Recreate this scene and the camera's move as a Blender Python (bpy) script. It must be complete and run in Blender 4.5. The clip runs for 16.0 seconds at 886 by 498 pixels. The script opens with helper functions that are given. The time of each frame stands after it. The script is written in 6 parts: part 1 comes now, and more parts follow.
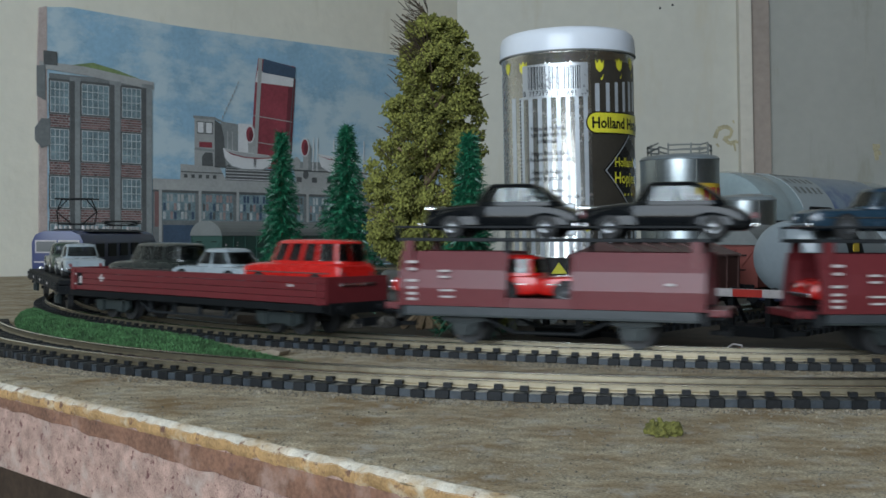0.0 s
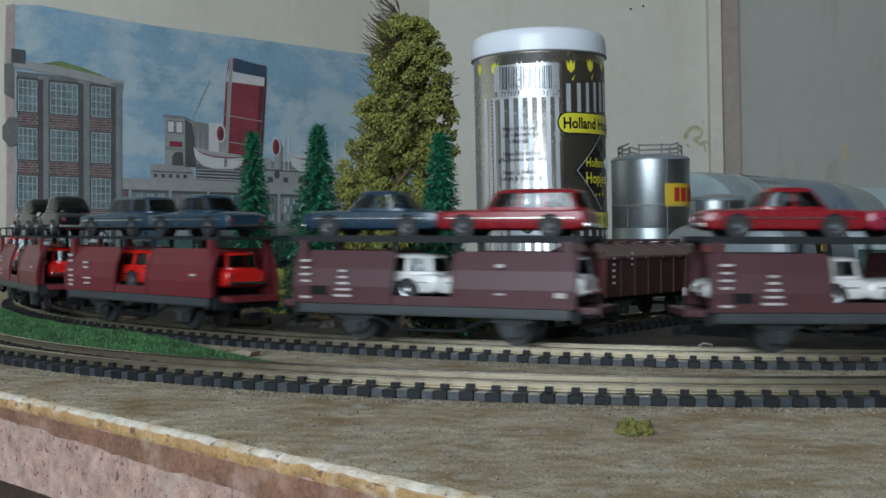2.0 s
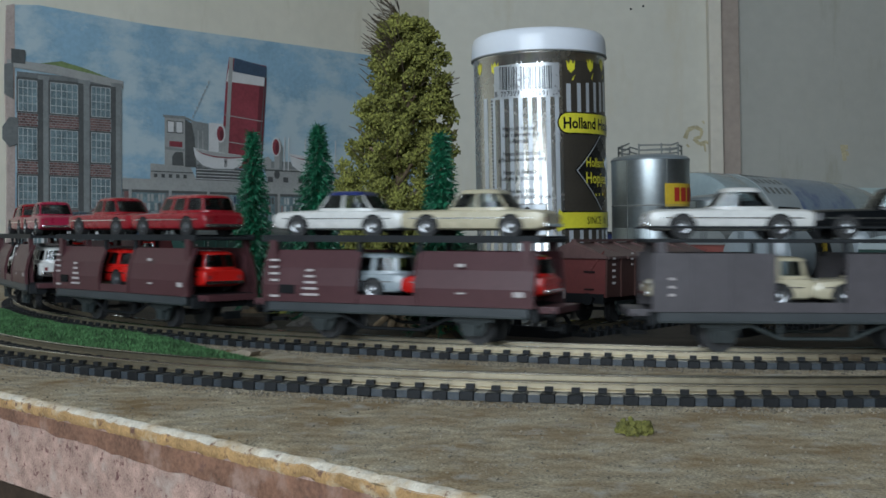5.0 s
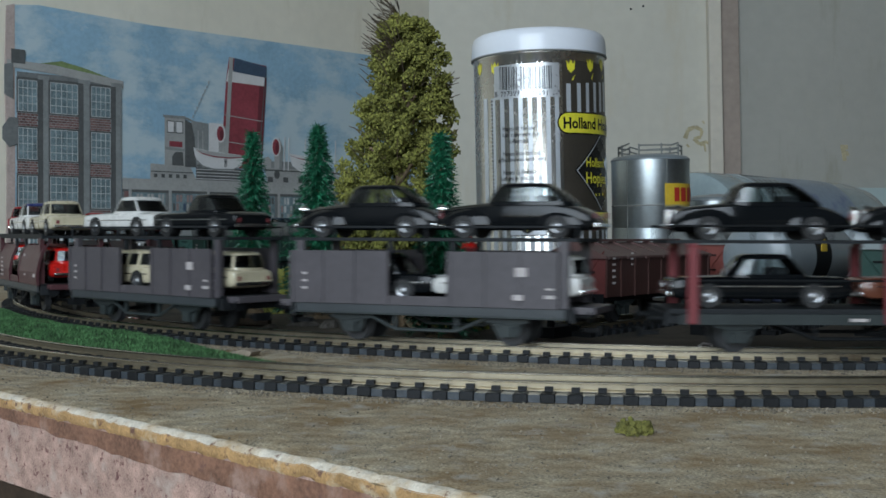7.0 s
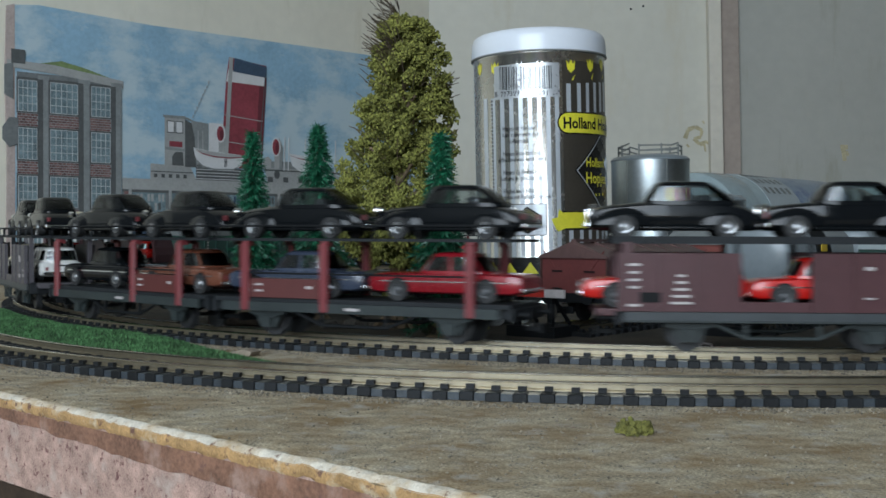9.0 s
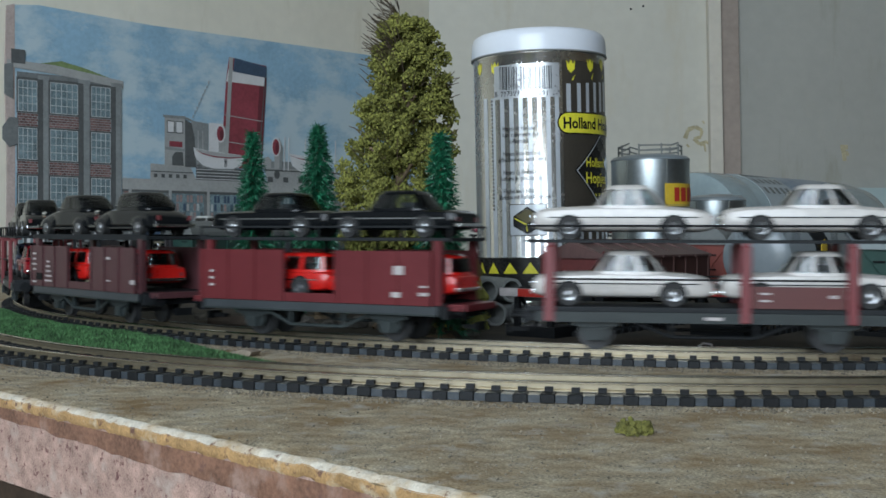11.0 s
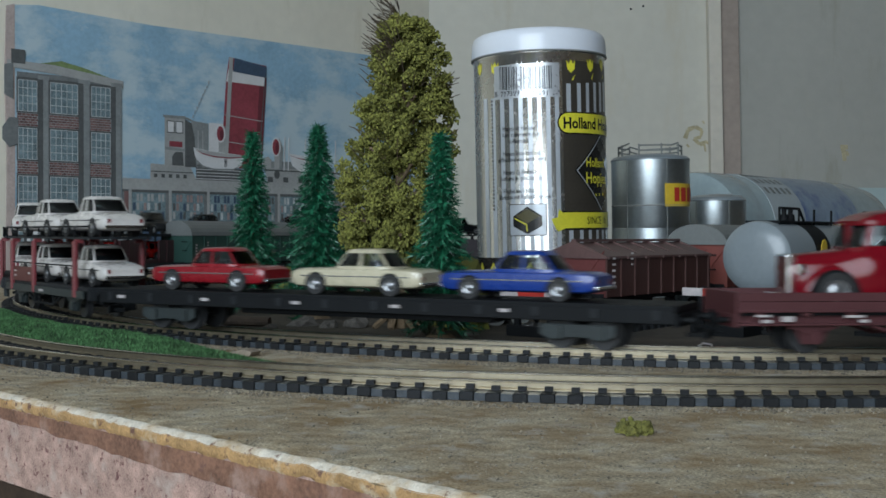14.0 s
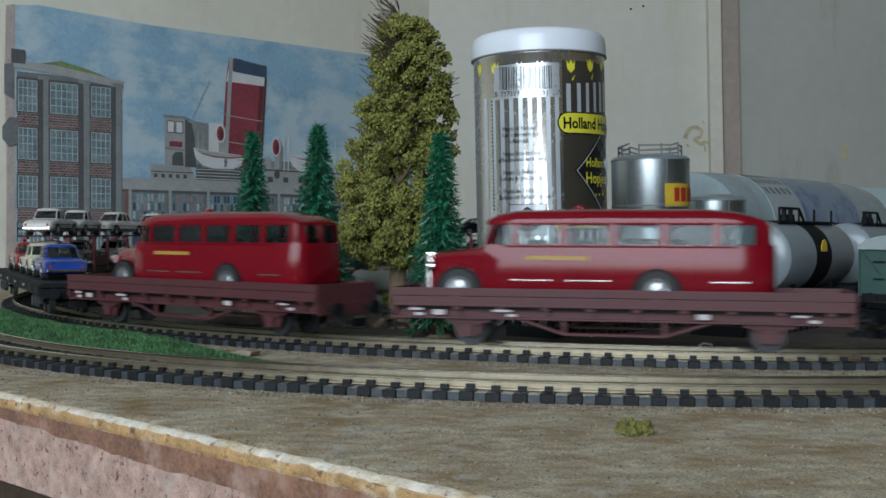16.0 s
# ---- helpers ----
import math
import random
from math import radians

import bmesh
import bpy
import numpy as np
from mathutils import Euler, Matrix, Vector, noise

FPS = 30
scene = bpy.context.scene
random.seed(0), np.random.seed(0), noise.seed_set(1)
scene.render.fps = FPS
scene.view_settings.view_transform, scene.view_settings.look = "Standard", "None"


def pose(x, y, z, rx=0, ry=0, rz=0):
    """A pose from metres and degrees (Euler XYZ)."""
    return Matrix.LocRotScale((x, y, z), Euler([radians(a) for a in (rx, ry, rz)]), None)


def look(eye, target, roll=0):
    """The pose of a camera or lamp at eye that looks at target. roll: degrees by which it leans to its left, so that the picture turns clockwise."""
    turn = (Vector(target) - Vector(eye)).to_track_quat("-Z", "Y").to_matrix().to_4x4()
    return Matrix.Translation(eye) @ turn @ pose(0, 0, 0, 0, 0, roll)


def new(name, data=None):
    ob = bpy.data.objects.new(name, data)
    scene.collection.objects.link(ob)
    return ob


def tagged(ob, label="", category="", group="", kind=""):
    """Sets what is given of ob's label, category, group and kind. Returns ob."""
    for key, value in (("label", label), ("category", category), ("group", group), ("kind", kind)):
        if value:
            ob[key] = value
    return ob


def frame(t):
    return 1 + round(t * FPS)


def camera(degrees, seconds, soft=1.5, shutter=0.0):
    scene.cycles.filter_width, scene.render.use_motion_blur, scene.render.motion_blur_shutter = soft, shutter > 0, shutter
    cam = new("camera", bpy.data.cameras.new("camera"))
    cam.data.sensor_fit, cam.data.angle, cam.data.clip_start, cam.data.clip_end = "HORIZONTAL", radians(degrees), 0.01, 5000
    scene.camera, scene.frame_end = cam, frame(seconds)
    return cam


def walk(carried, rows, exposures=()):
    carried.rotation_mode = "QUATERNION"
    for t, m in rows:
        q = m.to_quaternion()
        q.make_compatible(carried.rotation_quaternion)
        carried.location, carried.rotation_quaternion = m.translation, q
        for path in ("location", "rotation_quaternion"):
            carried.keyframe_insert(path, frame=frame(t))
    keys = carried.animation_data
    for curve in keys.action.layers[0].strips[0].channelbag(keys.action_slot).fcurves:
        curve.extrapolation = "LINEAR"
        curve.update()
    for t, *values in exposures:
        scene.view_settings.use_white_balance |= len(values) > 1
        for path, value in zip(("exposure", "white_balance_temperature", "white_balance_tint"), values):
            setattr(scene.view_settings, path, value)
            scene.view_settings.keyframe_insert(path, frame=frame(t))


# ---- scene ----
cam = camera(43.575, 16.0, soft=1.6, shutter=0.6)
EYE = (0.0, 0.0, 0.0433)


def aim(yaw):
    """The camera's pose, turned to its left by yaw degrees."""
    return pose(*EYE, 89.206, 0, yaw) @ pose(0, 0, 0, 0, 0, 0.156)


PAN = [(0.0, 1.46), (0.25, 1.22), (0.5, 0.86), (0.75, 0.40), (1.0, 0.10), (1.5, 0.08), (2.0, 0.0), (9.0, 0.0), (16.0, 0.0)]
EXPOSED = ((0.0, -0.03), (1.0, 0.0), (2.5, 0.0), (3.5, 0.05), (4.0, -0.08), (6.5, -0.16), (7.5, 0.03), (8.5, 0.07), (9.0, 0.10), (11.5, 0.06), (12.5, -0.08), (13.5, 0.0), (14.0, -0.06), (15.0, 0.02), (15.5, -0.15), (16.0, 0.02))
walk(cam, [(t, aim(a)) for t, a in PAN], exposures=EXPOSED)
scene.view_settings.exposure = 0.0

# ---- light: daylight through the window behind the camera ----
world = bpy.data.worlds.new("World")
scene.world = world
world.use_nodes = True
wn = world.node_tree
sky = wn.nodes.new("ShaderNodeTexSky")
sky.sky_type, sky.sun_disc = "NISHITA", False
sky.sun_elevation, sky.sun_rotation = radians(35), radians(200)
wn.links.new(sky.outputs[0], wn.nodes["Background"].inputs[0])
wn.nodes["Background"].inputs[1].default_value = 0.1


def window_light(name, m, w, h, watts, colour):
    lamp = bpy.data.lights.new(name, "AREA")
    lamp.shape, lamp.size, lamp.size_y, lamp.energy, lamp.color = "RECTANGLE", w, h, watts, colour
    ob = new(name, lamp)
    ob.matrix_world = m
    return ob


window_light("window_daylight", look((-0.55, -1.06, 0.66), (-0.45, 0.7, 0.25)), 1.40, 1.15, 35.5, (0.73, 0.87, 1.0))

# ---- materials ----
MM = 0.001


def mat(name, colour, rough=0.5, metal=0.0, vary=0.12, size=40.0, bump=0.0, bump_size=400.0, stain=None, coat=0.0, spec=0.5, each=0.0, island=0.0, stretch=None, stain2=None, grain=0.45):
    """A procedural surface: colour broken by grain at two scales, optional stains, fine relief. size: cells per metre."""
    m = bpy.data.materials.new(name)
    m.use_nodes = True
    n, l = m.node_tree.nodes, m.node_tree.links
    b = n["Principled BSDF"]
    b.inputs["Metallic"].default_value, b.inputs["Coat Weight"].default_value = metal, coat
    b.inputs["Specular IOR Level"].default_value = spec
    co = n.new("ShaderNodeTexCoord")
    big, fine = n.new("ShaderNodeTexNoise"), n.new("ShaderNodeTexNoise")
    big.inputs["Scale"].default_value, fine.inputs["Scale"].default_value = size, size * 9
    big.inputs["Detail"].default_value, fine.inputs["Detail"].default_value = 4, 3
    for t in (big, fine):
        l.new(co.outputs["Object"], t.inputs["Vector"])
    both = n.new("ShaderNodeMix")
    both.data_type = "FLOAT"
    both.inputs["Factor"].default_value = grain
    l.new(big.outputs["Fac"], both.inputs[2])
    l.new(fine.outputs["Fac"], both.inputs[3])
    ramp = n.new("ShaderNodeValToRGB")
    ramp.color_ramp.elements[0].position, ramp.color_ramp.elements[1].position = 0.32, 0.68
    lo = [c * (1 - vary) for c in colour]
    hi = [min(1, c * (1 + vary)) for c in colour]
    ramp.color_ramp.elements[0].color, ramp.color_ramp.elements[1].color = (*lo, 1), (*hi, 1)
    l.new(both.outputs[0], ramp.inputs["Fac"])
    out = ramp.outputs["Color"]
    for stain in [q for q in (stain, stain2) if q]:
        st, sr, mx = n.new("ShaderNodeTexNoise"), n.new("ShaderNodeValToRGB"), n.new("ShaderNodeMix")
        st.inputs["Scale"].default_value, st.inputs["Detail"].default_value, st.inputs["Roughness"].default_value = stain[1], 6, 0.65
        if stretch:
            mp = n.new("ShaderNodeMapping")
            mp.inputs["Scale"].default_value = stretch
            l.new(co.outputs["Object"], mp.inputs["Vector"])
            l.new(mp.outputs["Vector"], st.inputs["Vector"])
        else:
            l.new(co.outputs["Object"], st.inputs["Vector"])
        sr.color_ramp.elements[0].position, sr.color_ramp.elements[1].position = stain[2], stain[2] + (stain[3] if len(stain) > 3 else 0.12)
        l.new(st.outputs["Fac"], sr.inputs["Fac"])
        mx.data_type = "RGBA"
        l.new(sr.outputs["Color"], mx.inputs["Factor"])
        l.new(out, mx.inputs[6])
        mx.inputs[7].default_value = (*stain[0], 1)
        out = mx.outputs[2]
    if island:
        geo, mi, hi2 = n.new("ShaderNodeNewGeometry"), n.new("ShaderNodeMapRange"), n.new("ShaderNodeHueSaturation")
        mi.inputs[3].default_value, mi.inputs[4].default_value = 1 - island, 1 + island
        l.new(geo.outputs["Random Per Island"], mi.inputs[0])
        l.new(mi.outputs[0], hi2.inputs["Value"])
        l.new(out, hi2.inputs["Color"])
        out = hi2.outputs["Color"]
    if each:
        info, mul, hsv = n.new("ShaderNodeObjectInfo"), n.new("ShaderNodeMapRange"), n.new("ShaderNodeHueSaturation")
        mul.inputs[3].default_value, mul.inputs[4].default_value = 1 - each, 1 + each
        l.new(info.outputs["Random"], mul.inputs[0])
        l.new(mul.outputs[0], hsv.inputs["Value"])
        l.new(out, hsv.inputs["Color"])
        out = hsv.outputs["Color"]
    l.new(out, b.inputs["Base Color"])
    rr = n.new("ShaderNodeMapRange")
    rr.inputs[3].default_value, rr.inputs[4].default_value = max(0.02, rough - 0.08), min(1, rough + 0.1)
    l.new(both.outputs[0], rr.inputs[0])
    l.new(rr.outputs[0], b.inputs["Roughness"])
    if bump:
        bn, bp = n.new("ShaderNodeTexNoise"), n.new("ShaderNodeBump")
        bn.inputs["Scale"].default_value, bn.inputs["Detail"].default_value = bump_size, 5
        l.new(co.outputs["Object"], bn.inputs["Vector"])
        bp.inputs["Strength"].default_value, bp.inputs["Distance"].default_value = 0.6, bump
        l.new(bn.outputs["Fac"], bp.inputs["Height"])
        l.new(bp.outputs["Normal"], b.inputs["Normal"])
    return m


def paint(name, colour, rough=0.35):
    return mat(name, colour, rough, vary=0.10, size=60, coat=0.35, bump=0.00003, bump_size=900)


# Wall tones: real cream and grey, with light falling off rightwards put into them.
WALL_CREAM_LIT = mat("wall_cream_plaster_lit", (0.74, 0.70, 0.59), 0.85, vary=0.06, size=7, bump=0.0012, bump_size=75, stain=((0.64, 0.59, 0.47), 14, 0.58), stretch=(1.6, 1.0, 0.35))
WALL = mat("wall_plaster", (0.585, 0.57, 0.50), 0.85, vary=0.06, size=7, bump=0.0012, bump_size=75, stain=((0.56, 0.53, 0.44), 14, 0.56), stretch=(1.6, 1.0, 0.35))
WALL_GREY_DIM = mat("wall_grey_panel_dim", (0.395, 0.395, 0.36), 0.85, vary=0.07, size=7, bump=0.0012, bump_size=75, stain=((0.34, 0.335, 0.285), 14, 0.56), stretch=(1.6, 1.0, 0.35))
# Unseen room shell: walls and ceiling kept dark to cut bounced light.
ROOM_UNSEEN = mat("unseen_room_dark", (0.20, 0.195, 0.18), 0.85, vary=0.08, size=4)
BATTEN = mat("batten_paint", (0.62, 0.58, 0.50), 0.7, vary=0.08, size=12, bump=0.0004, bump_size=90, stain=((0.42, 0.36, 0.30), 14, 0.6))
BOARD = mat("board_top", (0.370, 0.310, 0.212), 0.92, vary=0.8, size=190, grain=0.6, bump=0.0006, bump_size=900, stain=((0.200, 0.122, 0.046), 48, 0.43, 0.24), stain2=((0.44, 0.41, 0.355), 110, 0.54, 0.2))
GRIT = mat("grit", (0.21, 0.18, 0.135), 0.95, vary=0.3, size=300, island=0.45)
EDGE = mat("edge_paint", (0.62, 0.56, 0.46), 0.8, vary=0.3, size=260, bump=0.0008, bump_size=900, stain=((0.44, 0.31, 0.17), 85, 0.46, 0.22), stain2=((0.17, 0.09, 0.06), 330, 0.585, 0.08))
EDGE_RUST = mat("edge_varnish", (0.42, 0.25, 0.105), 0.75, vary=0.4, size=200, bump=0.0006, bump_size=700, stain=((0.60, 0.52, 0.38), 70, 0.54), stain2=((0.15, 0.075, 0.05), 300, 0.58, 0.08))
CHIP = mat("chipboard", (0.38, 0.245, 0.195), 0.9, vary=0.5, size=260, bump=0.0002, bump_size=420, stain=((0.47, 0.37, 0.31), 110, 0.52, 0.2), stain2=((0.14, 0.06, 0.055), 430, 0.575, 0.07))
FLOOR = mat("floor_wood", (0.040, 0.026, 0.018), 0.8, vary=0.35, size=14, bump=0.0005, bump_size=60, spec=0.1)
RAIL = mat("rail_side", (0.37, 0.32, 0.23), 0.36, metal=0.9, vary=0.15, size=60, stain=((0.20, 0.155, 0.105), 30, 0.56))
RAIL_HEAD = mat("rail_head", (0.66, 0.63, 0.54), 0.2, metal=1.0, vary=0.06, size=60, stain=((0.46, 0.40, 0.29), 24, 0.64))
SLEEPER = mat("sleeper_plastic", (0.010, 0.011, 0.012), 0.55, vary=0.3, size=150, bump=0.0003, bump_size=900, spec=0.25, each=0.35)
WEB = mat("web_plastic", (0.036, 0.044, 0.052), 0.38, vary=0.35, size=150, bump=0.0002, bump_size=900)
GRASS = mat("grass_mat", (0.056, 0.142, 0.050), 0.95, vary=0.6, size=120, stain=((0.075, 0.085, 0.040), 60, 0.60), bump=0.001, bump_size=900, island=0.75)
SKYBLUE = mat("print_sky", (0.255, 0.415, 0.535), 0.7, vary=0.16, size=22, stain=((0.45, 0.555, 0.60), 11, 0.44), stretch=(1.0, 1.0, 1.7), stain2=((0.52, 0.60, 0.62), 26, 0.60))
TINPLATE = mat("tinplate", (0.74, 0.73, 0.69), 0.25, metal=1.0, vary=0.03, size=30)
LIDWHITE = mat("lid_plastic", (0.74, 0.78, 0.84), 0.3, vary=0.02, size=30, coat=0.3)
# Dark print; on the tin's right it also paints in a dark reflection.
TIN_DARK = mat("tin_print_dark_reflection", (0.115, 0.10, 0.08), 0.3, metal=0.6, vary=0.1, size=60)
TIN_BLACK = paint("tin_print_black", (0.012, 0.012, 0.012), 0.25)
TIN_WHITE = mat("tin_print_white", (0.60, 0.635, 0.67), 0.3, metal=0.4, vary=0.05, size=60)
TIN_YELLOW = paint("tin_print_yellow", (0.72, 0.66, 0.05), 0.3)
STEEL = mat("tank_steel", (0.50, 0.555, 0.575), 0.37, metal=1.0, vary=0.12, size=40)
TANKGREY = mat("tank_grey", (0.20, 0.23, 0.245), 0.32, vary=0.08, size=50, coat=0.25)
DARKGREY = mat("dark_grey_plastic", (0.016, 0.018, 0.020), 0.6, vary=0.25, size=70, bump=0.0002, spec=0.2)
MIDGREY = mat("mid_grey_plastic", (0.20, 0.21, 0.20), 0.6, vary=0.15, size=70, bump=0.0002)
UNDER = mat("underframe_plastic", (0.024, 0.031, 0.031), 0.5, vary=0.3, size=90, bump=0.0002, spec=0.35)
BLACK = mat("black_plastic", (0.006, 0.007, 0.008), 0.62, vary=0.3, size=90, spec=0.18)
SOLEBAR = mat("solebar_grey", (0.040, 0.046, 0.050), 0.4, vary=0.2, size=90, bump=0.0002, spec=0.4)
WHEEL = mat("wheel_metal", (0.045, 0.046, 0.048), 0.45, metal=0.4, vary=0.25, size=90)
CHROME = mat("chrome", (0.80, 0.80, 0.80), 0.18, metal=1.0, vary=0.04, size=60)
TYRE = mat("tyre", (0.02, 0.02, 0.02), 0.7, vary=0.2, size=120)
HUB = mat("hub_silver", (0.36, 0.37, 0.38), 0.34, metal=0.9, vary=0.12, size=190)
HUB_DARK = mat("hub_dark", (0.07, 0.072, 0.075), 0.4, metal=0.3, vary=0.1, size=90)


def clear_glass(name, tint, gloss):
    """Thin clear plastic: lets most light straight through and reflects a little."""
    m = bpy.data.materials.new(name)
    m.use_nodes = True
    n, l = m.node_tree.nodes, m.node_tree.links
    n.remove(n["Principled BSDF"])
    clear, shine, both, fres = n.new("ShaderNodeBsdfTransparent"), n.new("ShaderNodeBsdfGlossy"), n.new("ShaderNodeMixShader"), n.new("ShaderNodeFresnel")
    clear.inputs["Color"].default_value = (*tint, 1)
    shine.inputs["Roughness"].default_value = 0.12
    fres.inputs["IOR"].default_value = gloss
    l.new(fres.outputs[0], both.inputs[0])
    l.new(clear.outputs[0], both.inputs[1])
    l.new(shine.outputs[0], both.inputs[2])
    l.new(both.outputs[0], n["Material Output"].inputs["Surface"])
    return m


WINDOW = clear_glass("car_window", (0.86, 0.89, 0.89), 1.45)
LOCO_WINDOW = mat("dark_window", (0.085, 0.092, 0.092), 0.2, vary=0.06, size=60, spec=0.4)
LETTER = mat("lettering_white", (0.44, 0.40, 0.39), 0.6, vary=0.2, size=300)
WAGON_RED = mat("wagon_red", (0.118, 0.018, 0.021), 0.36, vary=0.10, size=50, bump=0.0001, spec=0.42)
WAGON_BROWN = mat("wagon_brown", (0.068, 0.027, 0.030), 0.38, vary=0.12, size=50, bump=0.0001, spec=0.36)
WAGON_GREY = mat("wagon_grey_brown", (0.070, 0.063, 0.069), 0.44, vary=0.16, size=50, bump=0.0001, spec=0.4)
POST_RED = mat("post_red", (0.165, 0.030, 0.034), 0.45, vary=0.1, size=60)
BUS_RED = mat("bus_red", (0.150, 0.0045, 0.010), 0.14, vary=0.1, size=60, spec=0.3)
LOW_BROWN = mat("low_wagon_brown", (0.076, 0.026, 0.028), 0.5, vary=0.14, size=60, bump=0.0001, spec=0.3)
PINE = mat("pine_needles", (0.012, 0.105, 0.052), 0.36, vary=0.3, size=120, island=0.5)
FOAM = mat("foam_foliage", (0.170, 0.172, 0.036), 0.95, vary=0.35, size=140, bump=0.001, bump_size=900, island=0.4)
TWIG = mat("twig", (0.09, 0.065, 0.04), 0.85, vary=0.3, size=90)
BARK = mat("bark", (0.17, 0.12, 0.07), 0.9, vary=0.35, size=120, bump=0.001, bump_size=500)


# ---- mesh helpers: shapes are drawn in millimetres ----
def link(name, bm, material, parent=None, label="", smooth=False, bevel=0.0):
    if bevel:
        bmesh.ops.bevel(bm, geom=bm.edges[:], offset=bevel, segments=2, affect="EDGES", profile=0.6)
    bmesh.ops.scale(bm, vec=(MM, MM, MM), verts=bm.verts)
    me = bpy.data.meshes.new(name)
    bm.to_mesh(me)
    bm.free()
    me.materials.append(material)
    if smooth:
        me.polygons.foreach_set("use_smooth", [True] * len(me.polygons))
        me.set_sharp_from_angle(angle=radians(35))
    ob = new(name, me)
    if parent:
        ob.parent = parent
    if label:
        tagged(ob, label)
    return ob


def part(name, bm, material, parent, label="", smooth=False, bevel=0.0):
    return link(name, bm, material, parent, label, smooth, bevel)


def box(x0, x1, y0, y1, z0, z1, bm=None):
    bm = bm or bmesh.new()
    bmesh.ops.create_cube(bm, size=1, matrix=Matrix.Translation(((x0 + x1) / 2, (y0 + y1) / 2, (z0 + z1) / 2)) @ Matrix.Diagonal((abs(x1 - x0), abs(y1 - y0), abs(z1 - z0), 1)))
    return bm


def cyl(r0, r1, length, at, axis="z", seg=24, bm=None, caps=True):
    """A (tapered) cylinder with its middle at the point given."""
    bm = bm or bmesh.new()
    turn = {"z": Matrix(), "x": Matrix.Rotation(radians(90), 4, "Y"), "y": Matrix.Rotation(radians(-90), 4, "X")}[axis]
    bmesh.ops.create_cone(bm, cap_ends=caps, segments=seg, radius1=r0, radius2=r1, depth=length, matrix=Matrix.Translation(at) @ turn)
    return bm


def rod(a, b, r, bm=None, seg=6):
    bm = bm or bmesh.new()
    a, b = Vector(a), Vector(b)
    turn = (b - a).to_track_quat("Z", "Y").to_matrix().to_4x4()
    bmesh.ops.create_cone(bm, cap_ends=True, segments=seg, radius1=r, radius2=r, depth=(b - a).length, matrix=Matrix.Translation((a + b) / 2) @ turn)
    return bm


def prism(outline, y0, y1, bm=None, inset=0.0):
    """An outline in x and z drawn out from y0 to y1."""
    bm = bm or bmesh.new()
    a = [bm.verts.new((x, y0, z)) for x, z in outline]
    b = [bm.verts.new((x, y1, z)) for x, z in outline]
    n = len(outline)
    bm.faces.new(a)
    bm.faces.new(b[::-1])
    for i in range(n):
        bm.faces.new((a[i], b[i], b[(i + 1) % n], a[(i + 1) % n]))
    bmesh.ops.recalc_face_normals(bm, faces=bm.faces)
    return bm


def prism_x(outline, x0, x1, bm=None):
    """An outline in y and z drawn out from x0 to x1."""
    bm = bm or bmesh.new()
    a = [bm.verts.new((x0, y, z)) for y, z in outline]
    b = [bm.verts.new((x1, y, z)) for y, z in outline]
    n = len(outline)
    bm.faces.new(a)
    bm.faces.new(b[::-1])
    for i in range(n):
        bm.faces.new((a[i], b[i], b[(i + 1) % n], a[(i + 1) % n]))
    bmesh.ops.recalc_face_normals(bm, faces=bm.faces)
    return bm


def thing(name, label, category, group="", m=None):
    ob = tagged(new(name), label, category, group)
    ob.empty_display_size = 0.01
    if m is not None:
        ob.matrix_world = m
    return ob


# ---- track lines: pieces of curve fitted in sleeper pitches of 7 mm ----
PITCH = 0.007


def line_of(x0, y0, th, k, s_from, s_to, shift):
    """Points along a track: arrays s, x, y, heading; k(s) is the curvature."""
    step = 0.25
    n_left, n_right = int(-s_from / step), int(s_to / step)
    def go(n, d):
        x, y, a, out = x0, y0, th, []
        for i in range(n):
            c = k((i + 0.5) * d)
            a_mid = a + c * d / 2
            x, y, a = x + math.cos(a_mid) * d, y + math.sin(a_mid) * d, a + c * d
            out.append(((i + 1) * d, x, y, a))
        return out
    rows = go(n_left, -step)[::-1] + [(0.0, x0, y0, th)] + go(n_right, step)
    t = np.array(rows)
    t[:, 1] -= np.sin(t[:, 3]) * shift
    t[:, 2] += np.cos(t[:, 3]) * shift
    t[:, 1:3] *= PITCH
    return t


def bend_far(s):
    if s < -18:
        return 1 / 66.5 if s > -228 else 0.0
    if s > 16:
        return 0.016 if s < 40 else 0.0
    return 0.014714 + 0.000351 * s + 0.000042 * s * s


def bend_near(s):
    return 0.019677 - 0.000059 * s if -22 < s < 30 else 0.018


FAR = line_of(2.987565, 53.221773, -0.330142, bend_far, -450, 400, 15 / 7)
NEAR = line_of(-3.828485, 42.144721, -0.325688, bend_near, -60, 60, 15 / 7)


def on(line, s):
    return [float(np.interp(s, line[:, 0], line[:, i])) for i in (1, 2, 3)]


# ---- room ----
def wall(name, x0, y0, x1, y1, z0, z1, thick, material):
    d = Vector((x1 - x0, y1 - y0, 0))
    bm = box(0, d.length * 1000, 0, thick * 1000, z0 * 1000, z1 * 1000)
    ob = link(name, bm, material)
    ob.matrix_world = pose(x0, y0, 0, 0, 0, math.degrees(math.atan2(d.y, d.x)))
    return tagged(ob, "plain wall, beige distemper with faint stains", "wall", kind="structure")


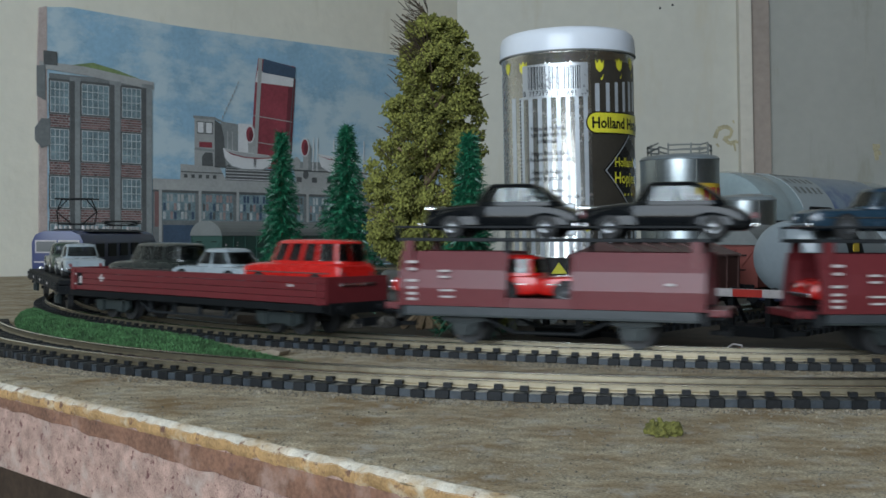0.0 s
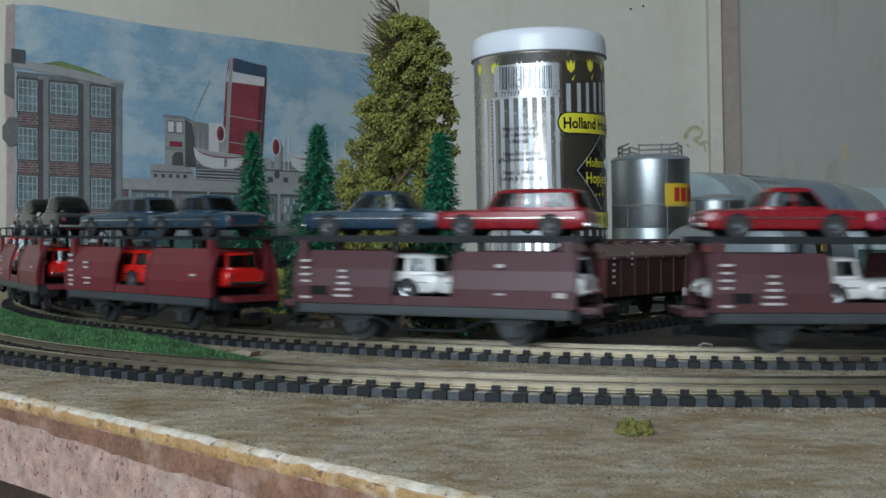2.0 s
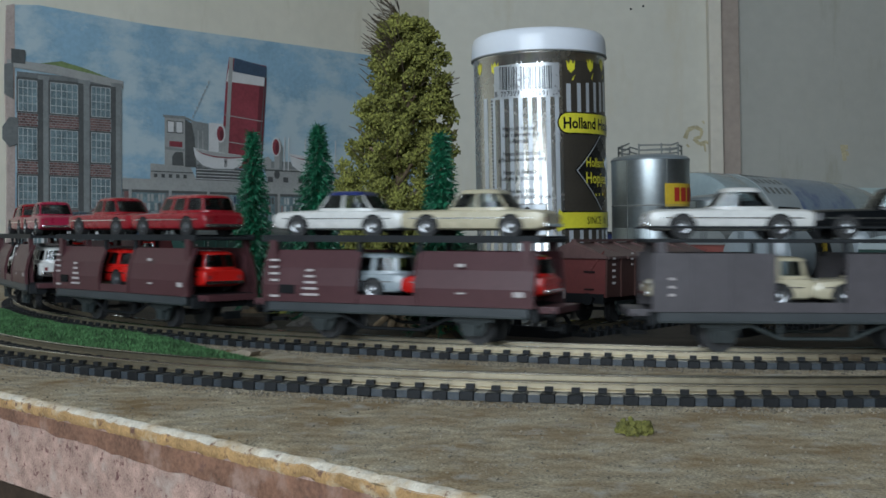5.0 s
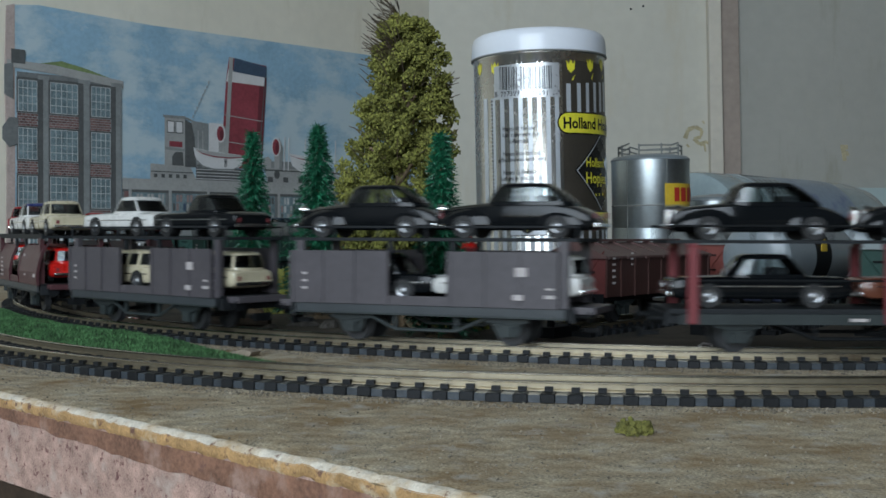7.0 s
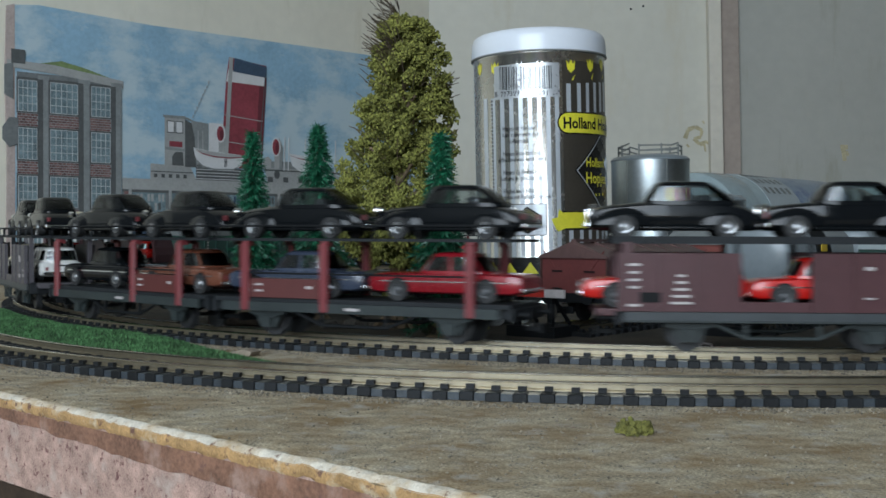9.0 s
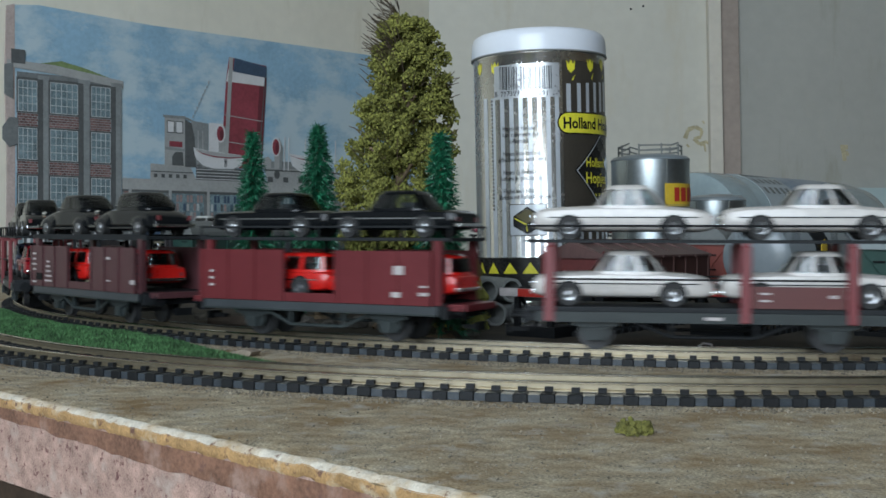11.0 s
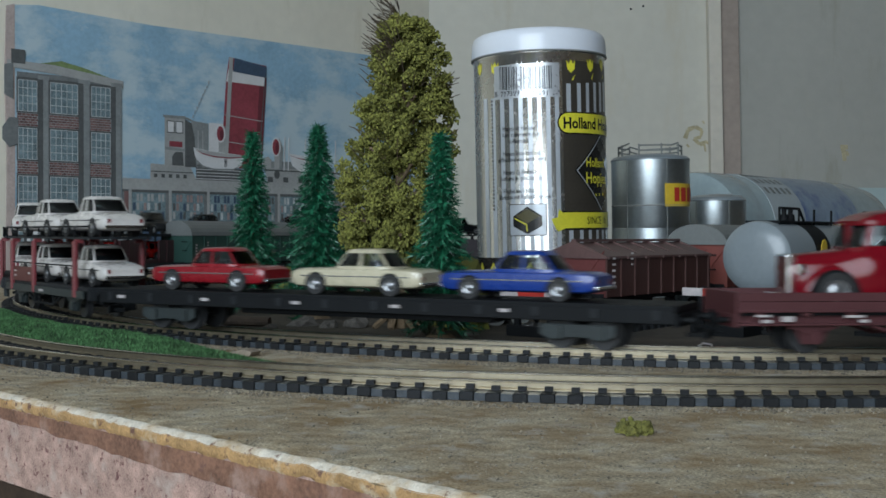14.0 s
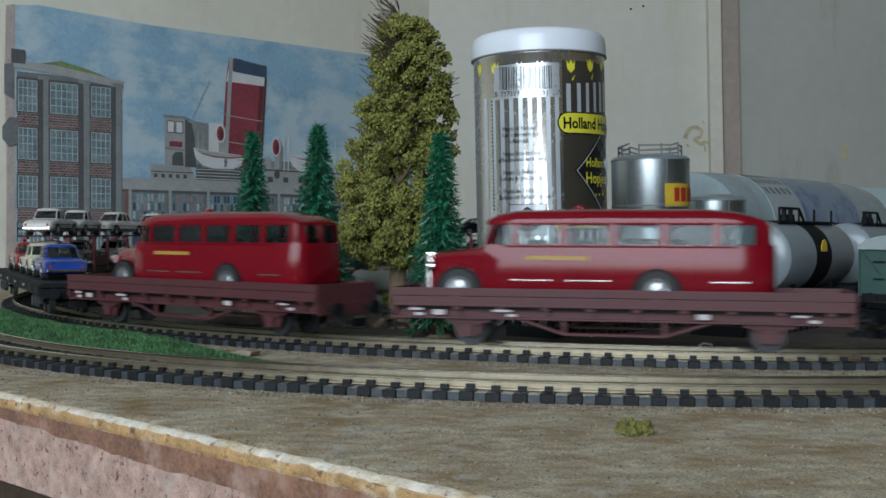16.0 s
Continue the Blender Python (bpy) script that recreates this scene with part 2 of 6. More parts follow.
LOW, HIGH = -0.75, 1.75
# Plaster gets duller towards the right in place of fading light.
wall("wall_backdrop_side", -0.93, 0.62, -0.02, 1.515, LOW, HIGH, 0.08, WALL_CREAM_LIT)
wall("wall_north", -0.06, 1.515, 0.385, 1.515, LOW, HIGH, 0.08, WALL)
wall("wall_north_panel", 0.385, 1.515, 3.2, 1.515, LOW, HIGH, 0.08, WALL_GREY_DIM)
# Out of view: added walls that limit the bounced light.
wall("wall_east", 3.2, 1.6, 3.2, -1.2, LOW, HIGH, 0.08, ROOM_UNSEEN)
wall("wall_west", -1.4, -1.2, -1.4, 0.7, LOW, HIGH, 0.08, ROOM_UNSEEN)
wall("wall_west_return", -1.4, 0.62, -0.93, 0.62, LOW, HIGH, 0.08, ROOM_UNSEEN)
for nm, a, b, z0, z1 in (("wall_south_left", 3.2, 0.15, LOW, HIGH), ("wall_south_below", 0.15, -1.4, LOW, 0.05), ("wall_south_above", 0.15, -1.4, 1.28, HIGH)):
    wall(nm, a, -1.12, b, -1.12, z0, z1, 0.08, ROOM_UNSEEN)
tagged(link("floor", box(-1500, 3300, -1250, 1650, -790, -752), FLOOR), "dark wooden floor under the layout board", "floor", kind="structure")
tagged(link("ceiling", box(-1500, 3300, -1250, 1650, 1752, 1790), ROOM_UNSEEN), "plain dark ceiling, added out of view", "ceiling", kind="structure")

# ---- board ----
EDGE_A, EDGE_B = Vector((-0.1197, 0.2985, 0)), Vector((0.006, 0.1808, 0))
along = (EDGE_B - EDGE_A).normalized()
across = Vector((-along.y, along.x, 0))
outline = [(-620, 767), (-620, 915), (-30, 1495), (3100, 1500), (3100, -500), (700, -469)]


def slab(points, z0, z1):
    bm = bmesh.new()
    a = [bm.verts.new((x, y, z0)) for x, y in points]
    b = [bm.verts.new((x, y, z1)) for x, y in points]
    n = len(points)
    bm.faces.new(a)
    bm.faces.new(b)
    for i in range(n):
        bm.faces.new((a[i], a[(i + 1) % n], b[(i + 1) % n], b[i]))
    bmesh.ops.recalc_face_normals(bm, faces=bm.faces)
    return bm


layout = thing("layout_board", "chipboard layout board with worn painted edge and gritty top", "board")
tagged(layout, kind="structure")
part("core", slab(outline, -23.5, -1.6), CHIP, layout, "raw pinkish chipboard edge")


part("under_frame", slab([(x * 0.998 + 1.2, y * 0.998 + 1.2) for x, y in outline], -70, -23.6), mat("frame_wood", (0.050, 0.033, 0.022), 0.75, vary=0.4, size=60, bump=0.0004, bump_size=200, spec=0.2), layout, "dark wooden frame under the board")


def ground_top():
    """The gritty skin of the board, slightly uneven, ending short of the edge in a ragged line."""
    bm = bmesh.new()
    rows = []
    for i in range(0, 241):
        q = EDGE_A + along * (-0.66 + i * 0.0055)
        row = []
        for j, d in enumerate((0.0, 0.004, 0.008, 0.013, 0.02, 0.03, 0.045, 0.065)):
            p = q + across * d
            ragged = 0.0012 * noise.noise((q.x * 160, q.y * 160, 3)) + 0.0008 * noise.noise((q.x * 500, q.y * 500, 3))
            z = -0.0014 if j == 0 else 0.0003 * noise.noise((p.x * 120, p.y * 120, 0))
            if j < 3:
                p = p + across * ragged
            row.append(bm.verts.new((p.x * 1000, p.y * 1000, z * 1000)))
        rows.append(row)
    for a, b in zip(rows, rows[1:]):
        for k in range(7):
            bm.faces.new((a[k], b[k], b[k + 1], a[k + 1]))
    return bm


def flat_top():
    i0 = EDGE_A + along * -0.66 + across * 0.065
    i1 = EDGE_A + along * (-0.66 + 240 * 0.0055) + across * 0.065
    bm = bmesh.new()
    pts = [(i0.x * 1000, i0.y * 1000), (-620, 915), (-30, 1495), (3100, 1500), (3100, -500), (i1.x * 1000, i1.y * 1000)]
    bm.faces.new([bm.verts.new((x, y, 0)) for x, y in pts])
    bmesh.ops.recalc_face_normals(bm, faces=bm.faces)
    if bm.faces[:][0].normal.z < 0:
        bmesh.ops.reverse_faces(bm, faces=bm.faces)
    return bm


part("grit_border", ground_top(), BOARD, layout, smooth=True)
part("grit_top", flat_top(), BOARD, layout)


def edge_strip(rows_of):
    """One band of the rim, rounded and chipped, along the front edge. rows_of: pairs of depth and height, from the roughness w."""
    bm = bmesh.new()
    rows = []
    for i in range(0, 601):
        q = EDGE_A + along * (-0.66 + i * 0.0022)
        w = noise.noise((q.x * 330, q.y * 330, 1)) * 0.5 + noise.noise((q.x * 1100, q.y * 1100, 1)) * 0.7
        row = []
        for d, z in rows_of(w):
            p = q * 1000 + across * d
            row.append(bm.verts.new((p.x, p.y, z)))
        rows.append(row)
    for a, b in zip(rows, rows[1:]):
        for k in range(len(a) - 1):
            bm.faces.new((a[k], b[k], b[k + 1], a[k + 1]))
    bmesh.ops.recalc_face_normals(bm, faces=bm.faces)
    return bm


def stain_band():
    """A brown glue stain running along the raw edge under the rim."""
    bm = bmesh.new()
    rows = []
    for i in range(0, 201):
        q = EDGE_A + along * (-0.1 + i * 0.0033)
        w = noise.noise((q.x * 120, q.y * 120, 6)) * 1.2 + noise.noise((q.x * 500, q.y * 500, 6)) * 0.6
        deep = 1.0 + 4.2 * min(1, max(0, i - 12) / 60)
        row = []
        for d, z in ((-0.25, -3.6), (-0.30, -4.4 - deep * 0.5), (-0.22, -4.6 - deep + w)):
            p = q * 1000 + across * d
            row.append(bm.verts.new((p.x, p.y, z)))
        rows.append(row)
    for a, b in zip(rows, rows[1:]):
        for k in range(2):
            bm.faces.new((a[k], b[k], b[k + 1], a[k + 1]))
    bmesh.ops.recalc_face_normals(bm, faces=bm.faces)
    return bm


part("glue_stain", stain_band(), mat("glue_stain", (0.21, 0.105, 0.065), 0.85, vary=0.5, size=120, bump=0.0004, bump_size=400, stain=((0.34, 0.215, 0.165), 70, 0.52), stain2=((0.09, 0.05, 0.05), 150, 0.60)), layout, "brown glue stain under the rim")
part("painted_rim", edge_strip(lambda w: ((2.4 + w * 1.9, -0.12), (1.4 + w * 0.9, 0.1 + 0.15 * w), (0.2, -0.4), (-0.45, -1.2 + w * 0.8))), EDGE, layout, "chipped cream paint along the board's rim", smooth=True)
part("varnish_band", edge_strip(lambda w: ((-0.40, -1.0 + w * 0.8), (-0.5, -1.9 + w * 0.5), (-0.5, -2.8 + w), (-0.1, -3.7 + w * 1.3))), EDGE_RUST, layout, "yellowed varnish band below the rim", smooth=True)


# ---- tracks ----
def rails(line, s_from, s_to, lat, name, parent):
    low = [(-1.1, 2.5), (-1.1, 2.8), (-0.25, 3.1), (-0.25, 4.3), (0.25, 4.3), (0.25, 3.1), (1.1, 2.8), (1.1, 2.5)]
    head = [(-0.3, 4.25), (-0.52, 4.45), (-0.52, 4.85), (-0.4, 5.0), (0.4, 5.0), (0.52, 4.85), (0.52, 4.45), (0.3, 4.25)]
    rail = rail_bar(line, s_from, s_to, lat, low, name, RAIL, parent)
    rail_bar(line, s_from, s_to, lat, head, "rail_head", RAIL_HEAD, rail)
    return rail


def rail_bar(line, s_from, s_to, lat, prof, name, material, parent):
    bm = bmesh.new()
    rows = []
    s = s_from
    while s <= s_to:
        x, y, a = on(line, s)
        row = []
        for d, z in prof:
            row.append(bm.verts.new((x * 1000 + math.sin(a) * (lat + d), y * 1000 - math.cos(a) * (lat + d), z)))
        rows.append(row)
        s += 1.0
    n = len(prof)
    for a, b in zip(rows, rows[1:]):
        for k in range(n):
            bm.faces.new((a[k], b[k], b[(k + 1) % n], a[(k + 1) % n]))
    bmesh.ops.recalc_face_normals(bm, faces=bm.faces)
    return part(name, bm, material, parent)


def sleeper_mesh():
    bm = box(-1.95, 1.95, -15, 15, 0, 2.5)
    bmesh.ops.bevel(bm, geom=[e for e in bm.edges], offset=0.25, segments=1, affect="EDGES")
    for y in (-8.25, 8.25):
        for d in (-1.5, 1.5):
            box(-1.1, 1.1, y + d - 0.7, y + d + 0.7, 2.4, 3.7 if d * y > 0 else 2.8, bm)
    bmesh.ops.scale(bm, vec=(MM, MM, MM), verts=bm.verts)
    me = bpy.data.meshes.new("sleeper")
    bm.to_mesh(me)
    bm.free()
    me.materials.append(SLEEPER)
    return me


SLEEPER_MESH = sleeper_mesh()


def track(line, s_from, s_to, label, phase=-0.12, cut=None):
    t = tagged(new("track"), label, "track", "model railway tracks", "structure")
    rails(line, s_from, s_to, 8.25, "rail", t)
    rails(line, s_from, s_to, -8.25, "rail", t)
    web = bmesh.new()
    rows, q = [], s_from
    while q <= s_to:
        x, y, a = on(line, q)
        rows.append([web.verts.new((x * 1000 + math.sin(a) * d, y * 1000 - math.cos(a) * d, z)) for d, z in ((-14.4, 0.2), (-14.4, 2.2), (14.4, 2.2), (14.4, 0.2))])
        q += 1.0
    for a, b in zip(rows, rows[1:]):
        for k in range(3):
            web.faces.new((a[k], b[k], b[k + 1], a[k + 1]))
    bmesh.ops.recalc_face_normals(web, faces=web.faces)
    part("sleeper_web", web, WEB, t, "grey plastic web between the sleepers")
    lo, hi = cut or (s_from, s_to)
    for i in range(int(s_from), int(s_to)):
        if lo <= i <= hi:
            x, y, a = on(line, i + phase)
            ob = new("sleeper", SLEEPER_MESH)
            ob.matrix_world = pose(x, y, 0.0004 * noise.noise((i * 0.7, 0, 0)), 0, 0, math.degrees(a) + 1.5 * noise.noise((i * 3.3, 1, 0)))
            ob.parent = t
    return t


track(FAR, -300, 60, "curved two-rail model track with worn brass-toned rails")
track(NEAR, -45, 45, "curved two-rail model track near the board's edge")

# ---- the train ----
U_T = [0.0, 1.2, 2.4, 3.5, 4.1, 6.4, 7.0, 7.8, 8.6, 9.0, 12.0, 12.5, 14.0, 14.5, 16.0]
U_S = [12.98, -13.94, -41.2, -65.6, -78.2, -123.5, -134.6, -150.8, -168.4, -177.2, -242.8, -254.0, -287.8, -298.0, -329.6]


def run(t):
    """How far the train has come, in pitches along the far track (it runs towards smaller values)."""
    i = max(0, min(len(U_T) - 2, sum(1 for a in U_T if a <= t) - 1))
    def slope(j):
        a, b = max(0, j - 1), min(len(U_T) - 1, j + 1)
        return (U_S[b] - U_S[a]) / (U_T[b] - U_T[a])
    h = U_T[i + 1] - U_T[i]
    f = (t - U_T[i]) / h
    return (U_S[i] * (2 * f**3 - 3 * f * f + 1) + U_S[i + 1] * (3 * f * f - 2 * f**3)
            + h * slope(i) * (f**3 - 2 * f * f + f) + h * slope(i + 1) * (f**3 - f * f))


TIMES = [i * 0.25 for i in range(65)]
MOVES = []


def wagon_pose(first, length, t):
    """The pose of a vehicle whose body reaches from first to first + length pitches behind the mark."""
    mid, half = run(t) + first + length / 2, length * 0.3
    xa, ya, _ = on(FAR, mid - half)
    xb, yb, _ = on(FAR, mid + half)
    return pose((xa + xb) / 2, (ya + yb) / 2, 0.005, 0, 0, math.degrees(math.atan2(yb - ya, xb - xa)))


def carry(ob, first, length, local=None):
    MOVES.append((ob, first, length, local or Matrix()))
    ob.matrix_world = wagon_pose(first, length, 0) @ (local or Matrix())


def motions():
    for ob, first, length, local in MOVES:
        walk(ob, [(t, wagon_pose(first, length, t) @ local) for t in TIMES])


def running_gear(w, half, axles, frame_mat, bogie=False, guard=None):
    """Solebars, buffers, couplings, axle guards and wheelsets, z from the rail head."""
    for y in (-12.5, 12.5):
        part("solebar", box(-half, half, y - 0.8, y + 0.8, 9.5, 13), frame_mat, w, bevel=0.2)
    part("chassis", box(-half, half, -11.5, 11.5, 11, 13), BLACK, w)
    for x in (-half, half):
        d = 1 if x > 0 else -1
        part("buffer_beam", box(x - 0.8, x + 0.8, -15, 15, 8.8, 13), frame_mat, w, bevel=0.2)
        for y in (-10, 10):
            bm = cyl(0.9, 0.9, 5, (x + d * 2.8, y, 11), "x", 12)
            cyl(2.6, 2.6, 0.8, (x + d * 5.4, y, 11), "x", 16, bm)
            part("buffer", bm, BLACK, w, smooth=True)
        bm = box(x, x + d * 7, -1.2, 1.2, 5, 6.4)
        box(x + d * 6, x + d * 7, -4, 4, 4.5, 7.5, bm)
        part("coupling", bm, BLACK, w)
    for x in axles:
        for y in (-11.6, 11.6):
            s = -1 if y < 0 else 1
            if bogie:
                bm = prism([(x - 13, 8.5), (x - 13, 5), (x - 9, 3), (x - 3, 4.2), (x + 3, 4.2), (x + 9, 3), (x + 13, 5), (x + 13, 8.5)], y, y + s * 1.6)
                for q in (-7.5, 7.5):
                    box(x + q - 2, x + q + 2, y + s * 1.2, y + s * 2.8, 3.6, 8, bm)
                part("bogie_frame", bm, UNDER, w, bevel=0.15)
            else:
                bm = prism([(x - 6.5, 9.6), (x - 3.2, 3.2), (x + 3.2, 3.2), (x + 6.5, 9.6)], y, y + s * 1.2)
                box(x - 2, x + 2, y + s * 0.8, y + s * 2.8, 3.4, 7.4, bm)
                box(x - 8, x + 8, y + s * 0.9, y + s * 2.1, 8.2, 9.4, bm)
                for k in range(4):
                    box(x - 6.4 + k * 1.1, x + 6.4 - k * 1.1, y + s * 1.0, y + s * 2.4, 8.0 - k * 0.45, 8.35 - k * 0.45, bm)
                part("axle_guard", bm, guard or UNDER, w)
        for q in ((-7.5, 7.5) if bogie else (0,)):
            bm = cyl(0.8, 0.8, 20, (x + q, 0, 5.3), "y", 8)
            for y in (-7.6, 7.6):
                cyl(5.3, 5.3, 2.2, (x + q, y, 5.3), "y", 24, bm)
                cyl(6.0, 6.0, 0.6, (x + q, y - math.copysign(1.2, y), 5.6), "y", 24, bm)
            part("wheelset", bm, WHEEL, w, smooth=True)
    if bogie:
        part("truss", box(-half * 0.45, half * 0.45, -9, 9, 7.4, 10.9), BLACK, w, bevel=0.4)


def truss_rods(w, half, material=None):
    for y in (-14.2, 14.2):
        bm = rod((-half * 0.42, y, 9.6), (-half * 0.22, y, 4.8), 0.65)
        rod((-half * 0.22, y, 4.8), (half * 0.22, y, 4.8), 0.65, bm)
        rod((half * 0.22, y, 4.8), (half * 0.42, y, 9.6), 0.65, bm)
        for x in (-half * 0.22, half * 0.22):
            box(x - 0.6, x + 0.6, y - 0.6, y + 0.6, 4.6, 10, bm)
        part("truss_rod", bm, material or BLACK, w)


def marks(w, places, y, material=LETTER):
    """Unreadable lettering as small bars: x, z, width, height."""
    for x, z, wd, ht in places:
        part("lettering", box(x - wd * 0.4, x + wd * 0.4, y - 0.12, y + 0.12, z - ht * 0.36, z + ht * 0.36), material, w)


def deck_wagon(label, first, length, colour, facets=True, rails_up=False, group="double-deck car carriers", ends="brown"):
    """A two-axle double-deck car carrier with two side panels a side and an open middle."""
    w = thing("car_carrier_wagon", label, "wagon", group)
    half = length * 3.5
    running_gear(w, half, (-half * 0.56, half * 0.56), DARKGREY)
    truss_rods(w, half, BLACK if facets else UNDER)
    part("lower_deck", box(-half, half, -14.5, 14.5, 12.6, 14.2), BLACK, w)
    gap0, gap1 = -half + length * 7 * 0.365, -half + length * 7 * 0.59
    for y in (-1, 1):
        for x0, x1 in ((-half + 0.5, gap0), (gap1, half - (0.5 if facets else 5.0))):
            if facets:
                sec = [(16.4, 13.4), (16.6, 19.5), (15.3, 25.8), (12.6, 32.2), (11.6, 32.2), (14.3, 25.6), (15.5, 19.5), (15.4, 13.4)]
            else:
                sec = [(16.4, 13.4), (16.4, 32.2), (15.2, 32.2), (15.2, 13.4)]
            p = part("side_panel", prism_x([(q[0] * y, q[1]) for q in sec], x0, x1), colour, w)
            for x in (x0, x1):
                part("panel_edge", prism_x([(q[0] * y + (0.35 * y if i < len(sec) / 2 else 0), q[1]) for i, q in enumerate(sec)], x - 0.7, x + 0.7), colour, w)
            if not facets:
                for f in (0.33, 0.66):
                    x = x0 + (x1 - x0) * f
                    part("panel_rib", box(x - 0.5, x + 0.5, 16.3 * y, 16.9 * y, 13.4, 32.2), colour, w)
        part("sill", box(gap0 + 0.8, gap1 - 0.8, 15.4 * y, 16.3 * y, 13.4, 16.6), colour, w)
        part("lower_rail", box(-half + 2, half - 2, 15.2 * y, 16.0 * y, 10.2, 13.2), SOLEBAR, w)
        part("rail_lip", box(-half + 2, half - 2, 15.2 * y, 16.8 * y, 9.9, 10.5), UNDER, w)
    part("upper_deck", box(-half - 2, half + 2, -14, 14, 35.6, 36.8), DARKGREY, w, bevel=0.2)
    for y in (-14, 14):
        if rails_up:
            bm = rod((-half - 2, y, 40.6), (half + 2, y, 40.6), 0.4)
            for i in range(7):
                x = -half - 1.5 + i * (2 * half + 3) / 6
                rod((x, y, 36.5), (x, y, 40.6), 0.4, bm)
            part("guard_rail", bm, DARKGREY, w)
        else:
            part("deck_rim", box(-half - 2, half + 2, y - 0.5, y + 0.5, 35.2, 37.6), DARKGREY, w)
        for x in (-half + 3, half - 3):
            part("deck_post", box(x - 1.6, x + 1.6, y * 0.98 - 1, y * 0.98 + 1, 13.5, 35.8), colour, w)
        for x in (gap0, gap1):
            part("deck_post", box(x - 0.8, x + 0.8, y * 0.9 - 0.6, y * 0.9 + 0.6, 31, 35.8), DARKGREY, w)
    for x in (-half - 4.5, half + 4.5):
        d = 1 if x > 0 else -1
        part("end_platform", box(half * d, half * d + d * 7, -12, 12, 11.6, 14), colour, w, bevel=0.3)
    if colour is WAGON_RED and facets:
        marks(w, [(-half + 5, z, wd, 1.2) for z, wd in ((28.5, 4.5), (26, 3.5), (22, 5), (19.5, 4), (17.5, 4.5), (15.6, 4))] + [(-half + 17, 25.5, 5, 1), (-half + 17, 23.4, 4.4, 1), (-half + 18, 18.8, 7, 0.9), (-half + 18, 16.6, 6, 0.9), (half - 11, 22, 4, 1.2)], -16.85)
    elif colour is WAGON_BROWN:
        marks(w, [(-half + 5, z, wd, 1.1) for z, wd in ((28.5, 5), (26, 4.2), (23.6, 5), (21.2, 4.2), (15.4, 5))] + [(-half + 20, 25 - i * 2.2, 3.4 + i * 1.3, 1.1) for i in range(5)] + [(half - 26, 27.5, 3.5, 1.5), (half - 26, 18, 4, 0.8), (half - 5, 18, 4.6, 2.4)], -16.95)
        part("data_plate", box(-half + 7, -half + 13.5, -17.0, -16.7, 16.4, 19.6), BLACK, w)
    else:
        marks(w, [(-half + 6, 24 - i * 2.6, 2.2, 1.2) for i in range(3)] + [(half - 17, 25.5, 5, 4.2), (half - 18, 17, 4.2, 2.6), (half - 7, 17.4, 4.5, 1.6), (half - 7, 20, 3.2, 0.9)], -16.95)
    carry(w, first, length)
    return w


PAINTS = {}


def car_paint(colour):
    if colour not in PAINTS:
        PAINTS[colour] = mat("car_paint", colour, 0.12, vary=0.1, size=60, spec=0.26) if max(colour) < 0.01 else paint("car_paint", colour, 0.26)
    return PAINTS[colour]


def loft(rings, close=True):
    """A skin over rings of equal length."""
    bm = bmesh.new()
    vs = [[bm.verts.new(p) for p in ring] for ring in rings]
    n = len(vs[0])
    for a, b in zip(vs, vs[1:]):
        for i in range(n):
            bm.faces.new((a[i], a[(i + 1) % n], b[(i + 1) % n], b[i]))
    bm.faces.new(vs[0][::-1])
    bm.faces.new(vs[-1])
    bmesh.ops.recalc_face_normals(bm, faces=bm.faces)
    return bm


def power(c, e):
    return math.copysign(abs(c) ** e, c)


def patch(grid, push):
    """A thin pane from a grid of points, thickened along push."""
    bm = bmesh.new()
    rows = [[bm.verts.new(Vector(p) + Vector(push)) for p in row] for row in grid]
    for a, b in zip(rows, rows[1:]):
        for i in range(len(a) - 1):
            bm.faces.new((a[i], a[i + 1], b[i + 1], b[i]))
    ex = bmesh.ops.extrude_face_region(bm, geom=bm.faces[:])
    bmesh.ops.translate(bm, vec=Vector(push) * -2.5, verts=[v for v in ex["geom"] if isinstance(v, bmesh.types.BMVert)])
    bmesh.ops.recalc_face_normals(bm, faces=bm.faces)
    return bm


# bonnet, waist and boot heights along a car (share of half length, share of the belt height), and the cabin's ends at belt and roof
LINES = {
    "sedan": ([(-1, 0.90), (-0.93, 0.98), (-0.3, 1.03), (0.35, 1.03), (0.92, 1.0), (1, 0.92)], (-0.38, 0.56), (-0.17, 0.33)),
    "coupe": ([(-1, 0.90), (-0.93, 0.98), (-0.3, 1.03), (0.35, 1.03), (0.92, 1.0), (1, 0.92)], (-0.26, 0.56), (-0.05, 0.33)),
    "estate": ([(-1, 0.90), (-0.93, 0.98), (-0.3, 1.03), (0.35, 1.03), (0.95, 1.03), (1, 0.92)], (-0.38, 0.97), (-0.2, 0.86)),
    "van": ([(-1, 0.78), (-0.93, 0.95), (-0.5, 1.02), (0.3, 1.03), (0.95, 1.03), (1, 0.95)], (-0.52, 0.985), (-0.36, 0.93)),
    "ponton": ([(-1, 0.86), (-0.94, 0.97), (-0.75, 1.03), (-0.3, 1.08), (0.4, 1.07), (0.75, 1.0), (0.94, 0.90), (1, 0.78)], (-0.35, 0.50), (-0.14, 0.26)),
    "vintage": ([(-1, 0.66), (-0.95, 0.84), (-0.75, 0.95), (-0.35, 1.05), (0.5, 1.05), (0.74, 0.93), (0.93, 0.72), (1, 0.52)], (-0.37, 0.70), (-0.20, 0.36)),
}


